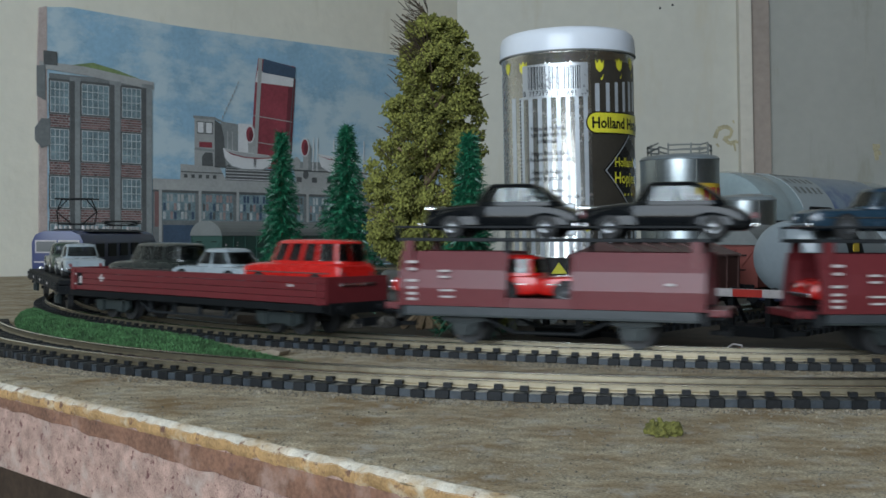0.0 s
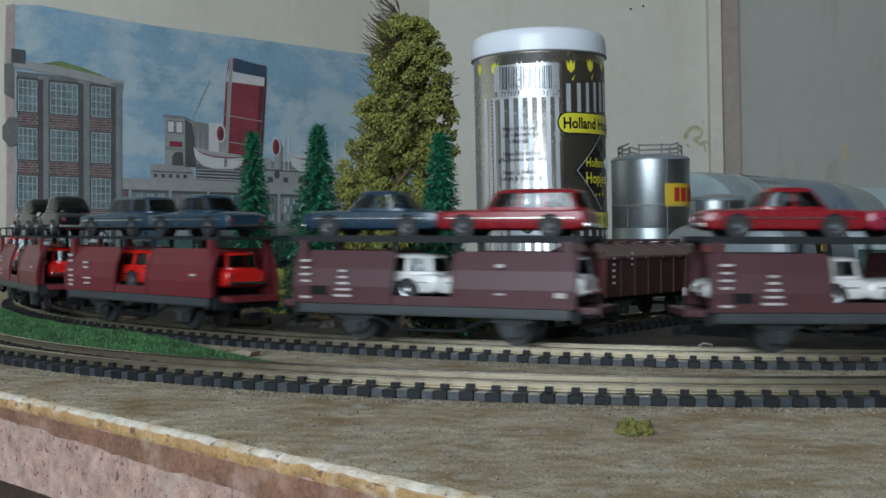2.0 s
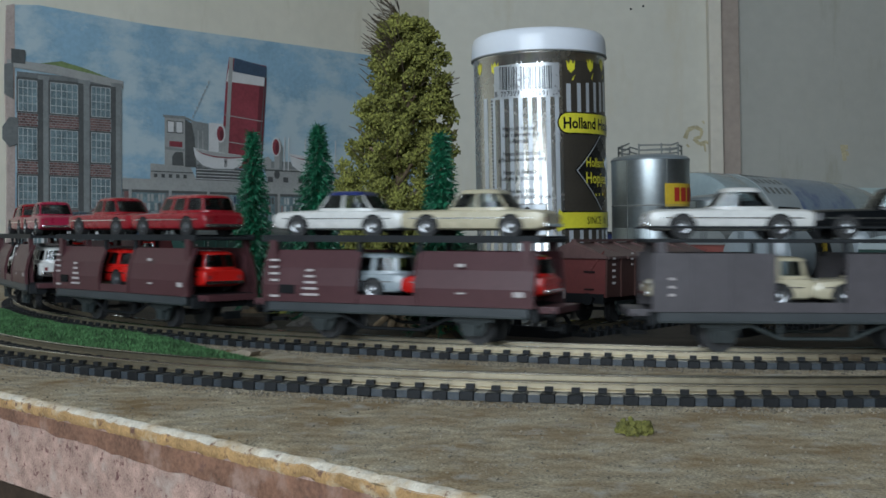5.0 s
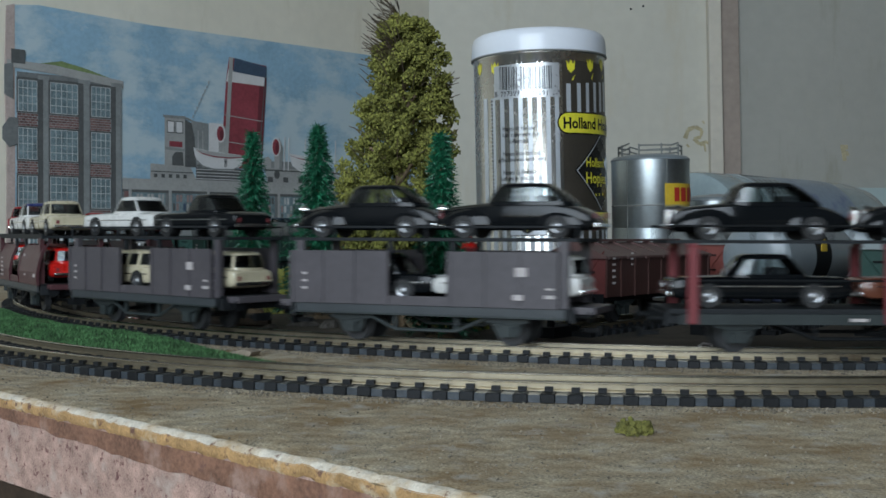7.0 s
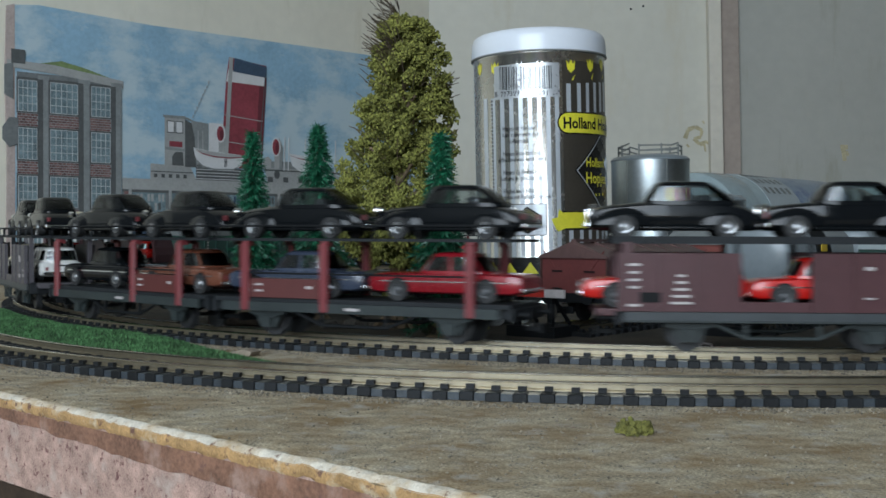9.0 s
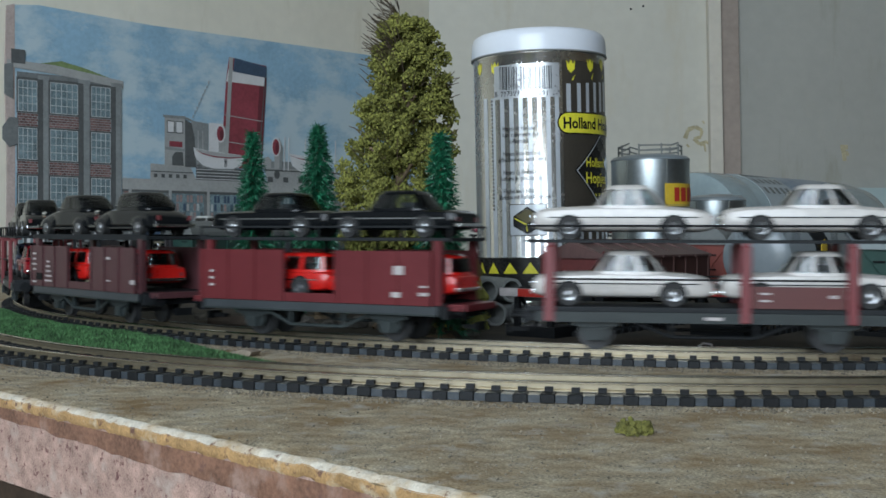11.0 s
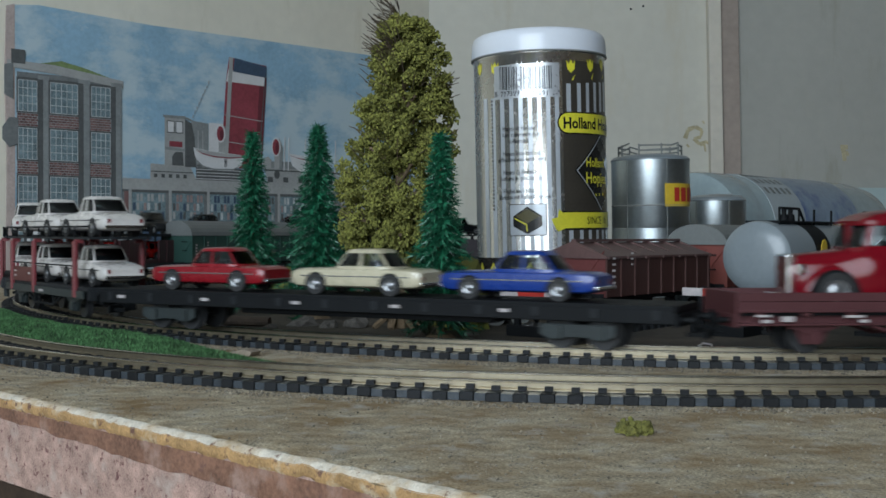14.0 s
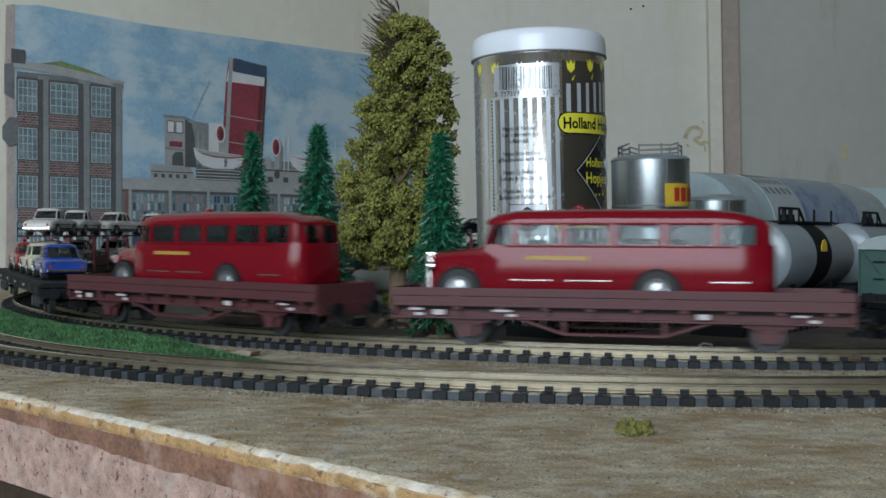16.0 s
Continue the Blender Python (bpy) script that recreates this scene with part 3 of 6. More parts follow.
def lathe_y(x, y, z, s, r):
    """A domed hub cap, turned about y, with a shallow groove round its boss."""
    bm = bmesh.new()
    rings = [[bm.verts.new((x + math.cos(t) * q * r, y + s * d, z + math.sin(t) * q * r)) for t in [2 * math.pi * i / 16 for i in range(16)]] for q, d in ((1, 0), (0.95, 0.35), (0.68, 0.15), (0.52, 0.5), (0.2, 0.7))]
    for a, b in zip(rings, rings[1:]):
        for i in range(16):
            bm.faces.new((a[i], a[(i + 1) % 16], b[(i + 1) % 16], b[i]))
    bm.faces.new(rings[-1])
    bmesh.ops.recalc_face_normals(bm, faces=bm.faces)
    if sum(f.normal.y for f in bm.faces) * s < 0:
        bmesh.ops.reverse_faces(bm, faces=bm.faces)
    return bm


def car(label, colour, style="sedan", ln=54, wd=20, ht=17, roof=None, hub=None):
    """A small plastic road car, front towards -x, standing on z = 0."""
    c = thing("model_car", label, "toy car", "cars on the train")
    h, belt, r = ln / 2, ht * (0.62 if style == "vintage" else 0.58), 3.9
    ax0, ax1 = -h * 0.60, h * 0.56
    line, (b0, b1), (r0, r1) = LINES[style]
    xs = [-1, -0.985, -0.95, -0.88, -0.75, -0.6, -0.45, -0.3, -0.1, 0.1, 0.3, 0.45, 0.6, 0.75, 0.88, 0.95, 0.985, 1]
    rings = []
    for f in xs:
        top = float(np.interp(f, [q[0] for q in line], [q[1] for q in line])) * belt
        e = max(0.0, (abs(f) - 0.86) / 0.14)
        half = wd / 2 * (1 - (0.16 if style in ("ponton", "vintage") else 0.09) * e ** 2.2)
        if style == "vintage":
            half *= 0.92 if f > -0.3 else 0.92 - 0.26 * min(1, (-0.3 - f) / 0.5)
        low = 2.6 + 1.3 * e ** 2
        top -= 0.5 * e ** 3
        mid, tall = (top + low) / 2, (top - low) / 2
        ex = 0.42 if style in ("ponton", "vintage") else 0.32
        ring = []
        for i in range(20):
            t = 2 * math.pi * (i + 0.5) / 20
            y = half * power(math.cos(t), ex)
            if math.sin(t) > 0.5:
                y *= 0.95
            ring.append((f * h, y, mid + tall * power(math.sin(t), ex)))
        rings.append(ring)
    part("body", loft(rings), car_paint(colour), c, smooth=True)
    # cabin: rings from the belt to the roof
    z0, z1, nexp = belt * 1.0, ht, 4.5
    def cabin(z):
        f = (z - z0) / (z1 - z0)
        g = f ** 1.25 if style in ("ponton", "vintage") else f
        xa, xb = (b0 + (r0 - b0) * g) * h, (b1 + (r1 - b1) * g) * h
        return (xa + xb) / 2, (xb - xa) / 2, wd * (0.455 - 0.085 * f) * (0.94 if style == "vintage" else 1)
    lo, hi = z0 + 0.7, z1 - 1.5
    def ring(z, grow):
        xc, a, w = cabin(min(max(z, z0), z1 - 0.9))
        return [(xc + a * grow * power(math.cos(t), 2 / nexp), w * grow * power(math.sin(t), 2 / nexp), z) for t in [2 * math.pi * i / 36 for i in range(36)]]
    part("cowl", loft([ring(z0 - 0.6, 1), ring(z0, 1), ring(lo + 0.1, 1)]), car_paint(colour), c, smooth=True)
    part("roof", loft([ring(z, g) for z, g in ((hi - 0.1, 1), (z1 - 0.9, 0.985), (z1 - 0.3, 0.90), (z1, 0.70), (z1 + 0.12, 0.3))]), car_paint(roof or colour), c, smooth=True)
    n_side = {"ponton": 3, "sedan": 2, "coupe": 1, "estate": 3, "van": 4, "vintage": 2}[style]
    zs = [lo + (hi - lo) * k / 3 for k in range(4)]
    SIDE, END = 0.83, 0.82
    def strip(s, u0, u1):
        """Points on one flank of the cabin between two shares of its length."""
        grid = []
        for z in zs:
            xc, a, w = cabin(z)
            row = []
            for k in range(5):
                f = -SIDE + 2 * SIDE * (u0 + (u1 - u0) * k / 4)
                row.append((xc + a * f, s * w * (1 - abs(f) ** nexp) ** (1 / nexp), z))
            grid.append(row)
        return grid
    gap = 0.028
    for s in (-1, 1):
        for i in range(n_side):
            u0, u1 = i / n_side + (gap if i else 0), (i + 1) / n_side - (gap if i < n_side - 1 else 0)
            part("side_window", patch(strip(s, u0, u1), (0, s * 0.06, 0)), WINDOW, c, smooth=True)
            if i:
                part("pillar", patch(strip(s, i / n_side - gap, i / n_side + gap), (0, s * 0.16, 0)), car_paint(colour), c)
        for d in (-1, 1):
            grid = []
            for z in zs:
                xc, a, w = cabin(z)
                xe = (1 - END ** nexp) ** (1 / nexp)
                row = []
                for k in range(4):
                    f = SIDE + (xe - SIDE) * k / 3
                    row.append((xc + d * a * f, s * w * (1 - f ** nexp) ** (1 / nexp), z))
                grid.append(row)
            part("pillar", patch(grid, (d * 0.12, s * 0.12, 0)), car_paint(colour), c)
    for d, nm in ((-1, "windscreen"), (1, "rear_window")):
        grid = []
        for z in zs:
            xc, a, w = cabin(z)
            grid.append([(xc + d * a * (1 - abs(k / 3 * END) ** nexp) ** (1 / nexp), w * END * k / 3, z) for k in range(-3, 4)])
        part(nm, patch(grid, (d * 0.06, 0, 0.02)), WINDOW, c, smooth=True)
    bench = box(-2.2, 2.2, -wd * 0.33, wd * 0.33, lo - 0.2, lo + (hi - lo) * 0.42)
    bmesh.ops.translate(bench, vec=((b0 * 0.35 + b1 * 0.65) * h, 0, 0), verts=bench.verts)
    part("seat", bench, DARKGREY, c, bevel=0.5)
    for x in (ax0, ax1):
        for s in (-1, 1):
            edge = wd / 2 if style == "vintage" else wd / 2 + 0.05
            if style != "vintage":
                arch = prism([(x + math.cos(q) * (r + 0.8), 3.7 + math.sin(q) * (r + 0.8)) for q in [math.pi * k / 10 for k in range(11)]], s * (edge - 2.5), s * (edge + 0.02))
                part("wheel_arch", arch, BLACK, c)
            wheel = part("wheel", cyl(r, r, 3.0, (x, s * (edge - 1.35), r), "y", 22), TYRE, c, smooth=True)
            part("hub_cap", lathe_y(x, s * (edge + 0.1), r, s, r * 0.56), hub or (HUB_DARK if colour in (RED, BLUE, FIRE) else HUB), wheel, smooth=True)
            if style == "vintage":
                bm = bmesh.new()
                bmesh.ops.create_uvsphere(bm, u_segments=24, v_segments=12, radius=1.0)
                bmesh.ops.scale(bm, vec=(12.0 if x < 0 else 11.0, 3.3, 5.9), verts=bm.verts)
                for v in bm.verts:
                    v.co.z = max(v.co.z, 0.2)
                    v.co.x += max(0, v.co.z) * (0.4 if x < 0 else -0.15)
                bmesh.ops.translate(bm, vec=(x, s * (wd / 2 - 3.1), 4.4), verts=bm.verts)
                part("fender", bm, car_paint(colour), c, smooth=True)
    if style == "vintage":
        for s in (-1, 1):
            part("running_board", box(ax0 + 6, ax1 - 5, s * (wd / 2 - 3.4), s * (wd / 2 - 0.6), 3.0, 4.0), car_paint(colour), c, bevel=0.3)
            part("fender_lamp", cyl(1.5, 1.0, 2.4, (-h + 2.5, s * wd * 0.31, belt - 1.6), "x", 14), CHROME, c, smooth=True)
        part("grille", box(-h - 0.3, -h + 1.0, -wd * 0.12, wd * 0.12, 4.0, belt * 0.84), CHROME, c, bevel=0.4)
    for x, nm in ((-h - 0.3, "front_bumper"), (h + 0.3, "rear_bumper")):
        part(nm, box(x - 0.6, x + 0.6, -wd * 0.45, wd * 0.45, 3.8, 5.2), CHROME, c, bevel=0.35)
    for s in (-1, 1):
        if style != "vintage":
            part("headlight", cyl(1.3, 1.2, 0.9, (-h - 0.05, s * wd * 0.35, belt * 0.70), "x", 14), CHROME, c, smooth=True)
            part("trim_strip", box(-h * 0.84, h * 0.84, s * (wd / 2) - 0.15, s * (wd / 2) + 0.1, belt * 0.68, belt * 0.68 + 0.4), DARKGREY if style == "ponton" else CHROME, c)
        part("tail_light", box(h - 0.6, h + 0.15, s * wd * 0.36 - 0.7, s * wd * 0.36 + 0.7, belt * 0.58, belt * 0.74), POST_RED, c)
    return c


RED, BLUE, BLK, WHT = (0.21, 0.008, 0.014), (0.013, 0.034, 0.056), (0.005, 0.006, 0.007), (0.56, 0.555, 0.53)
CREAM, FIRE, SILVER, PINKRED = (0.45, 0.40, 0.28), (0.47, 0.012, 0.009), (0.26, 0.30, 0.32), (0.25, 0.012, 0.038)


def load(c, first, length, x, z):
    carry(c, first, length, pose(x * MM, 0, z * MM))


UPPER, LOWER = 36.8, 14.2


def two_up(first, length, shifts, *cars):
    for i, c in enumerate(cars):
        x = -length * 3.5 + length * 7 * (0.255 if i % 2 == 0 else 0.755) + shifts[i]
        load(c, first, length, x, UPPER if i < 2 else LOWER)


W = 15.0
# how far the four cars of a wagon stand from their usual places, in mm
SHIFTS = {-19.9: (8, 11, -5, -5), 122.9: (0, 3, 0, 0), 182.6: (-7, -4, -11, -9)}
for first, tone, rails_up, facets, top, low in (
        (-19.9, WAGON_RED, True, True, [("black", BLK, "vintage")] * 2, [("bright red", FIRE, "van")] * 2),
        (0.0, WAGON_RED, True, True, [("dark blue", BLUE, "estate"), ("dark blue", BLUE, "sedan")], [("bright red", FIRE, "van")] * 2),
        (20.66, WAGON_BROWN, False, True, [("dark blue", BLUE, "sedan"), ("red", RED, "estate")], [("white", WHT, "van")] * 2),
        (41.6, WAGON_BROWN, False, True, [("red", RED, "sedan"), ("pinkish red", PINKRED, "sedan")], [("white", WHT, "van")] * 2),
        (62.1, WAGON_BROWN, False, True, [("red", RED, "sedan"), ("red", RED, "estate")], [("bright red", FIRE, "van")] * 2),
        (82.6, WAGON_BROWN, False, True, [("white blue-roofed", WHT, "sedan"), ("cream", CREAM, "sedan")], [("dark", SILVER, "van"), ("bright red", FIRE, "van")]),
        (103.0, WAGON_GREY, True, False, [("white", WHT, "coupe"), ("black", BLK, "coupe")], [("cream", CREAM, "van")] * 2),
        (122.9, WAGON_GREY, True, False, [("black", BLK, "vintage")] * 2, [("black", BLK, "sedan"), ("white", WHT, "van")]),
        (182.6, WAGON_BROWN, False, False, [("black", BLK, "vintage")] * 2, [("bright red", FIRE, "van")] * 2),
        (202.9, WAGON_RED, True, False, [("black", BLK, "sedan")] * 2, [("bright red", FIRE, "van")] * 2)):
    name = {id(WAGON_RED): "red", id(WAGON_BROWN): "brown", id(WAGON_GREY): "grey-brown"}[id(tone)]
    deck_wagon(f"{name} double-deck car carrier loaded with model cars", first, W, tone, facets, rails_up)
    two_up(first, W, SHIFTS.get(first, (0, 0, 0, 0)), *[car(f"{n} plastic model car on a car carrier", c, s, ln=58 if s == "vintage" else 54, ht=19 if s == "vintage" else 17, roof=(0.02, 0.03, 0.12) if "roofed" in n else None) for n, c, s in top + low])


# ---- scenic ground inside the loop, and loose grit ----
# Dark brown scatter; its colour also holds the shade behind and under the train.
inner = [on(FAR, s) for s in range(-90, 26, 4)]
bm = bmesh.new()
pts = [(x * 1000 - math.sin(a) * 18, y * 1000 + math.cos(a) * 18) for x, y, a in inner] + [(520, 700), (380, 1150), (-120, 1150)]
bm.faces.new([bm.verts.new((x, y, 0.35)) for x, y in pts])
bmesh.ops.triangulate(bm, faces=bm.faces)
bmesh.ops.recalc_face_normals(bm, faces=bm.faces)
if sum(f.normal.z for f in bm.faces) < 0:
    bmesh.ops.reverse_faces(bm, faces=bm.faces)
tagged(link("scenic_ground", bm, mat("shaded_scatter", (0.060, 0.048, 0.034), 0.95, vary=0.5, size=70, bump=0.002, bump_size=500, stain=((0.035, 0.03, 0.022), 30, 0.5))), "dark brown scenic scatter inside the track loop, shade in its colour", "ground", kind="structure")


def grit():
    r = random.Random(9)
    verts, faces = [], []
    octa = ((1, 0, 0), (-1, 0, 0), (0, 1, 0), (0, -1, 0), (0, 0, 1), (0, 0, -1))
    tri = ((0, 2, 4), (2, 1, 4), (1, 3, 4), (3, 0, 4), (2, 0, 5), (1, 2, 5), (3, 1, 5), (0, 3, 5))
    def stone(x, y, size):
        b = len(verts)
        for q in octa:
            k = size * r.uniform(0.6, 1.3)
            verts.append((x + q[0] * k, y + q[1] * k, 0.0001 + q[2] * k * 0.7))
        faces.extend([tuple(b + i for i in f) for f in tri])
    for _ in range(9000):
        p = EDGE_A + along * r.uniform(-0.12, 0.42) + across * (0.003 + 0.16 * r.random())
        stone(p.x, p.y, r.choice((0.00016, 0.0002, 0.00026, 0.0004)))
    for line, lat0, lat1, lo, hi in ((NEAR, -0.026, 0.024, -22, 22), (FAR, -0.030, 0.026, -24, 20)):
        for _ in range(4200):
            x, y, a = on(line, r.uniform(lo, hi))
            d = r.choice((r.uniform(lat0, -0.0155), r.uniform(0.0155, lat1)))
            stone(x + math.sin(a) * d, y - math.cos(a) * d, r.choice((0.0002, 0.00026, 0.00034, 0.00048)))
    me = bpy.data.meshes.new("loose_grit")
    me.from_pydata(verts, [], faces)
    me.materials.append(GRIT)
    tagged(new("loose_grit", me), "loose pale grit scattered on the board", "grit", kind="stuff")


grit()


def post_unit(label, first, length, posts, panel):
    """Half of an articulated double-deck carrier: flat deck, red posts, upper deck with thin rails. posts: mm from its front end."""
    w = thing("open_car_carrier", label, "wagon", "open double-deck car carriers")
    half = length * 3.5
    running_gear(w, half, (-half * 0.62, half * 0.62), DARKGREY)
    truss_rods(w, half)
    part("lower_deck", box(-half, half, -15, 15, 12.8, 14.4), DARKGREY, w, bevel=0.2)
    part("upper_deck", box(-half, half, -14, 14, 35.4, 36.4), DARKGREY, w)
    for y in (-15.4, 15.4):
        s = 1 if y > 0 else -1
        for x in posts:
            bm = box(x - half - 1.7, x - half + 1.7, y - 0.9, y + 0.9, 9.5, 34.5)
            bmesh.ops.bevel(bm, geom=bm.edges[:], offset=0.4, segments=1, affect="EDGES")
            box(x - half - 1.2, x - half + 1.2, y - s * 3.5, y, 33.6, 35.4, bm)
            part("post", bm, POST_RED, w)
        bm = rod((-half, y * 0.92, 41), (half, y * 0.92, 41), 0.4)
        for i in range(8):
            x = -half + 1 + i * (2 * half - 2) / 7
            rod((x, y * 0.92, 36), (x, y * 0.92, 41), 0.35, bm)
        part("guard_rail", bm, BLACK, w)
        part("hand_rail", rod((posts[0] - half, y, 23.5), (posts[-1] - half, y, 23.5), 0.35), BLACK, w)
        part("side_panel", box(panel[0] - half, panel[1] - half, y - 0.5, y + 0.5, 14.5, 21.5), ORANGE, w, "rust-red low side panel")
        part("solebar_cover", box(-half + 4, half - 4, y - 0.4, y + 0.4, 9.4, 12.8), UNDER, w)
    marks(w, [(panel[0] - half + 4, 19.3, 4, 0.9), (panel[0] - half + 4, 17, 4, 0.9), (panel[1] - half - 4, 18.5, 3, 1.4), (0, 11, 7, 1.4)], -16.0)
    carry(w, first, length)
    return w


ORANGE = mat("rust_panel", (0.085, 0.019, 0.017), 0.5, vary=0.12, size=50)


def pair(first, label, cars, gap, push):
    post_unit(label, first, 17.4, (8, 71, 104), (73, 102))
    post_unit(label, first + gap, 17.4, (14.5, 49, 107), (17, 47))
    for i, c in enumerate(cars):
        unit, k, up = i // 4, i % 4 % 2, i % 4 < 2
        load(c, first + gap * unit, 17.4, -29 + 62 * k + push * unit, 36.4 if up else 14.4)


def mix(*rows):
    return [car(f"{n} plastic model car on a car carrier", c, s, ln=59, ht=18.4 if s == "ponton" else 19 if s == "vintage" else 17.4) for n, c, s in rows]


BLACKS = ("black", BLK, "vintage")
pair(142.2, "black double-deck car carrier with red posts", mix(
    BLACKS, BLACKS, ("black", BLK, "sedan"), ("copper-brown", (0.13, 0.045, 0.026), "sedan"),
    BLACKS, BLACKS, ("dark blue-grey", (0.035, 0.045, 0.07), "sedan"), ("red", RED, "sedan")), 18.0, 0)
WHITES = ("off-white", (0.53, 0.50, 0.47), "ponton")
pair(222.0, "black double-deck car carrier with red posts and white cars", mix(*[WHITES] * 8), 19.15, 3)


def low_wagon(label, first, length, colour, side_top, bogie, deck=14.0):
    """A wagon with low plank sides."""
    w = thing("low_sided_wagon", label, "wagon", "low-sided wagons")
    half = length * 3.5
    running_gear(w, half, (-half * 0.66, half * 0.66), BLACK if bogie else colour, bogie, colour)
    if not bogie:
        truss_rods(w, half, colour)
    part("deck", box(-half, half, -15, 15, 12.6, deck), BLACK, w)
    n = 4 if bogie else 2
    foot = 12.4 if bogie else 14.2
    for y in (-16, 16):
        d = 1 if y > 0 else -1
        for i in range(n):
            z0 = foot + (side_top - foot) * i / n
            part("plank", box(-half, half, y - 0.5, y + 0.5, z0 + 0.08, z0 + (side_top - foot) / n - 0.08), colour, w, bevel=0.12)
        if bogie:
            for i in range(2):
                x = -half + 3 + (2 * half - 6) * i
                part("stanchion", box(x - 0.9, x + 0.9, y * 1.035 - 0.5, y * 1.035 + 0.5, 10.5, side_top - 1.2), colour, w, bevel=0.15)
            part("sill_beam", box(-half, half, y - 1.1, y + 0.6, 9.6, 12.2), BLACK, w)
            for x in (-half * 0.3, -half * 0.1, half * 0.1, half * 0.3):
                part("frame_strut", box(x - 0.9, x + 0.9, y - d * 3, y - d * 1.6, 4.4, 9.8), DARKGREY, w)
            part("frame_beam", prism([(-half * 0.42, 9.6), (-half * 0.32, 4.4), (half * 0.32, 4.4), (half * 0.42, 9.6), (half * 0.40, 9.6), (half * 0.31, 5.2), (-half * 0.31, 5.2), (-half * 0.40, 9.6)], y - d * 3.2, y - d * 2.2), DARKGREY, w)
        else:
            part("plank_ledge", box(-half, half, y * 1.03 - 0.5, y * 1.03 + 0.5, 13.7, 14.5), colour, w, bevel=0.15)
            part("sill_beam", box(-half, half, y - d * 3.0 - 0.5, y - d * 3.0 + 0.5, 9.8, 14.0), colour, w)
            part("sill_lip", box(-half, half, y - d * 2.6, y - d * 0.4, 9.4, 10.1), colour, w, bevel=0.12)
            for i in range(10):
                x = -half + 7 + (2 * half - 14) * i / 9
                bm = box(x - 1.3, x + 1.3, y - d * 2.6, y + d * 0.3, 12.6, 13.8)
                box(x - 1.0, x + 1.0, y - d * 2.6, y - d * 0.9, 10.0, 12.8, bm)
                part("stake_bracket", bm, colour, w)
    for x in (-half, half):
        part("end_board", box(x - 0.6, x + 0.6, -16, 16, 12.4 if bogie else 10.5, side_top), colour, w, bevel=0.15)
    if bogie:
        marks(w, [(-half + 4, 19.5, 3, 1), (-half + 4, 15, 3, 1), (-half + 9, 17, 2.2, 4.4), (-half + 26, 18.2, 5.5, 1.1), (-half + 26, 18.2, 1.2, 5), (half - 18, 19, 3, 1.3), (half - 3, 18, 2, 1)], -16.75)
        part("data_plate", box(-half + 6, -half + 9.6, -16.8, -16.5, 14.4, 20), BLACK, w)
    else:
        marks(w, [(-half + 8, 12.6, 6, 1.0), (-half + 9, 10.9, 4, 1.4), (-half + 16, 11.6, 5, 2.4), (-half + 38, 12.4, 8, 1.0), (-half + 41, 10.9, 4, 1.3), (half - 46, 11.6, 5, 2.4), (half - 16, 12.4, 6, 0.9), (half - 12, 10.8, 4, 1.4)], -16.5)
    carry(w, first, length)
    return w


low_wagon("red-brown bogie wagon with low plank sides, loaded with cars", -48.3, 24.5, WAGON_RED, 22.5, True)
for c, x in ((car("black plastic model van on a low wagon", (0.012, 0.016, 0.014), "van", ht=19), -39),
             (car("silver-grey plastic model saloon on a low wagon", SILVER, "sedan"), 7),
             (car("bright red plastic model fire van on a low wagon", FIRE, "van", ln=56, ht=21), 58)):
    load(c, -48.3, 24.5, x, 15.0)


def flat_wagon(label, first, length, bogie=True):
    w = thing("flat_wagon", label, "wagon", "flat wagons")
    half = length * 3.5
    running_gear(w, half, (-half * 0.72, half * 0.72), BLACK, bogie)
    part("deck", box(-half, half, -15, 15, 13.4, 15.6), BLACK, w, bevel=0.2)
    for y in (-15.5, 15.5):
        part("side_sill", box(-half, half, y - 0.5, y + 0.5, 10, 14.4), BLACK, w)
        for i in range(12):
            x = -half + 6 + (2 * half - 12) * i / 11
            part("stake_pocket", box(x - 1.1, x + 1.1, y * 1.03 - 0.5, y * 1.03 + 0.5, 11, 14.2), DARKGREY, w, bevel=0.15)
    marks(w, [(-half + 12 + 42 * i, 12.6, 4.5, 1.6) for i in range(int(half / 22))], -16.6)
    carry(w, first, length)
    return w


flat_wagon("black bogie flat wagon carrying three cars", 262.0, 34.0)
for c, x in ((car("red plastic model saloon on a flat wagon", RED, "sedan", ln=55, hub=HUB), -70),
             (car("cream plastic model saloon on a flat wagon", (0.48, 0.435, 0.31), "sedan", ln=55), -2),
             (car("bright blue plastic model saloon on a flat wagon", (0.010, 0.038, 0.21), "sedan", ln=57), 62)):
    load(c, 262.0, 34.0, x, 15.6)
flat_wagon("short black flat wagon behind the locomotive", -77.0, 26.0, False)
load(car("silver-grey plastic model saloon on a short flat wagon", SILVER, "sedan"), -77.0, 26.0, 42, 15.6)
load(car("dark green plastic model saloon on a short flat wagon", (0.03, 0.05, 0.035), "sedan"), -77.0, 26.0, -22, 15.6)
flat_wagon("black flat wagon at the tail of the train", 348.5, 22.0, False)


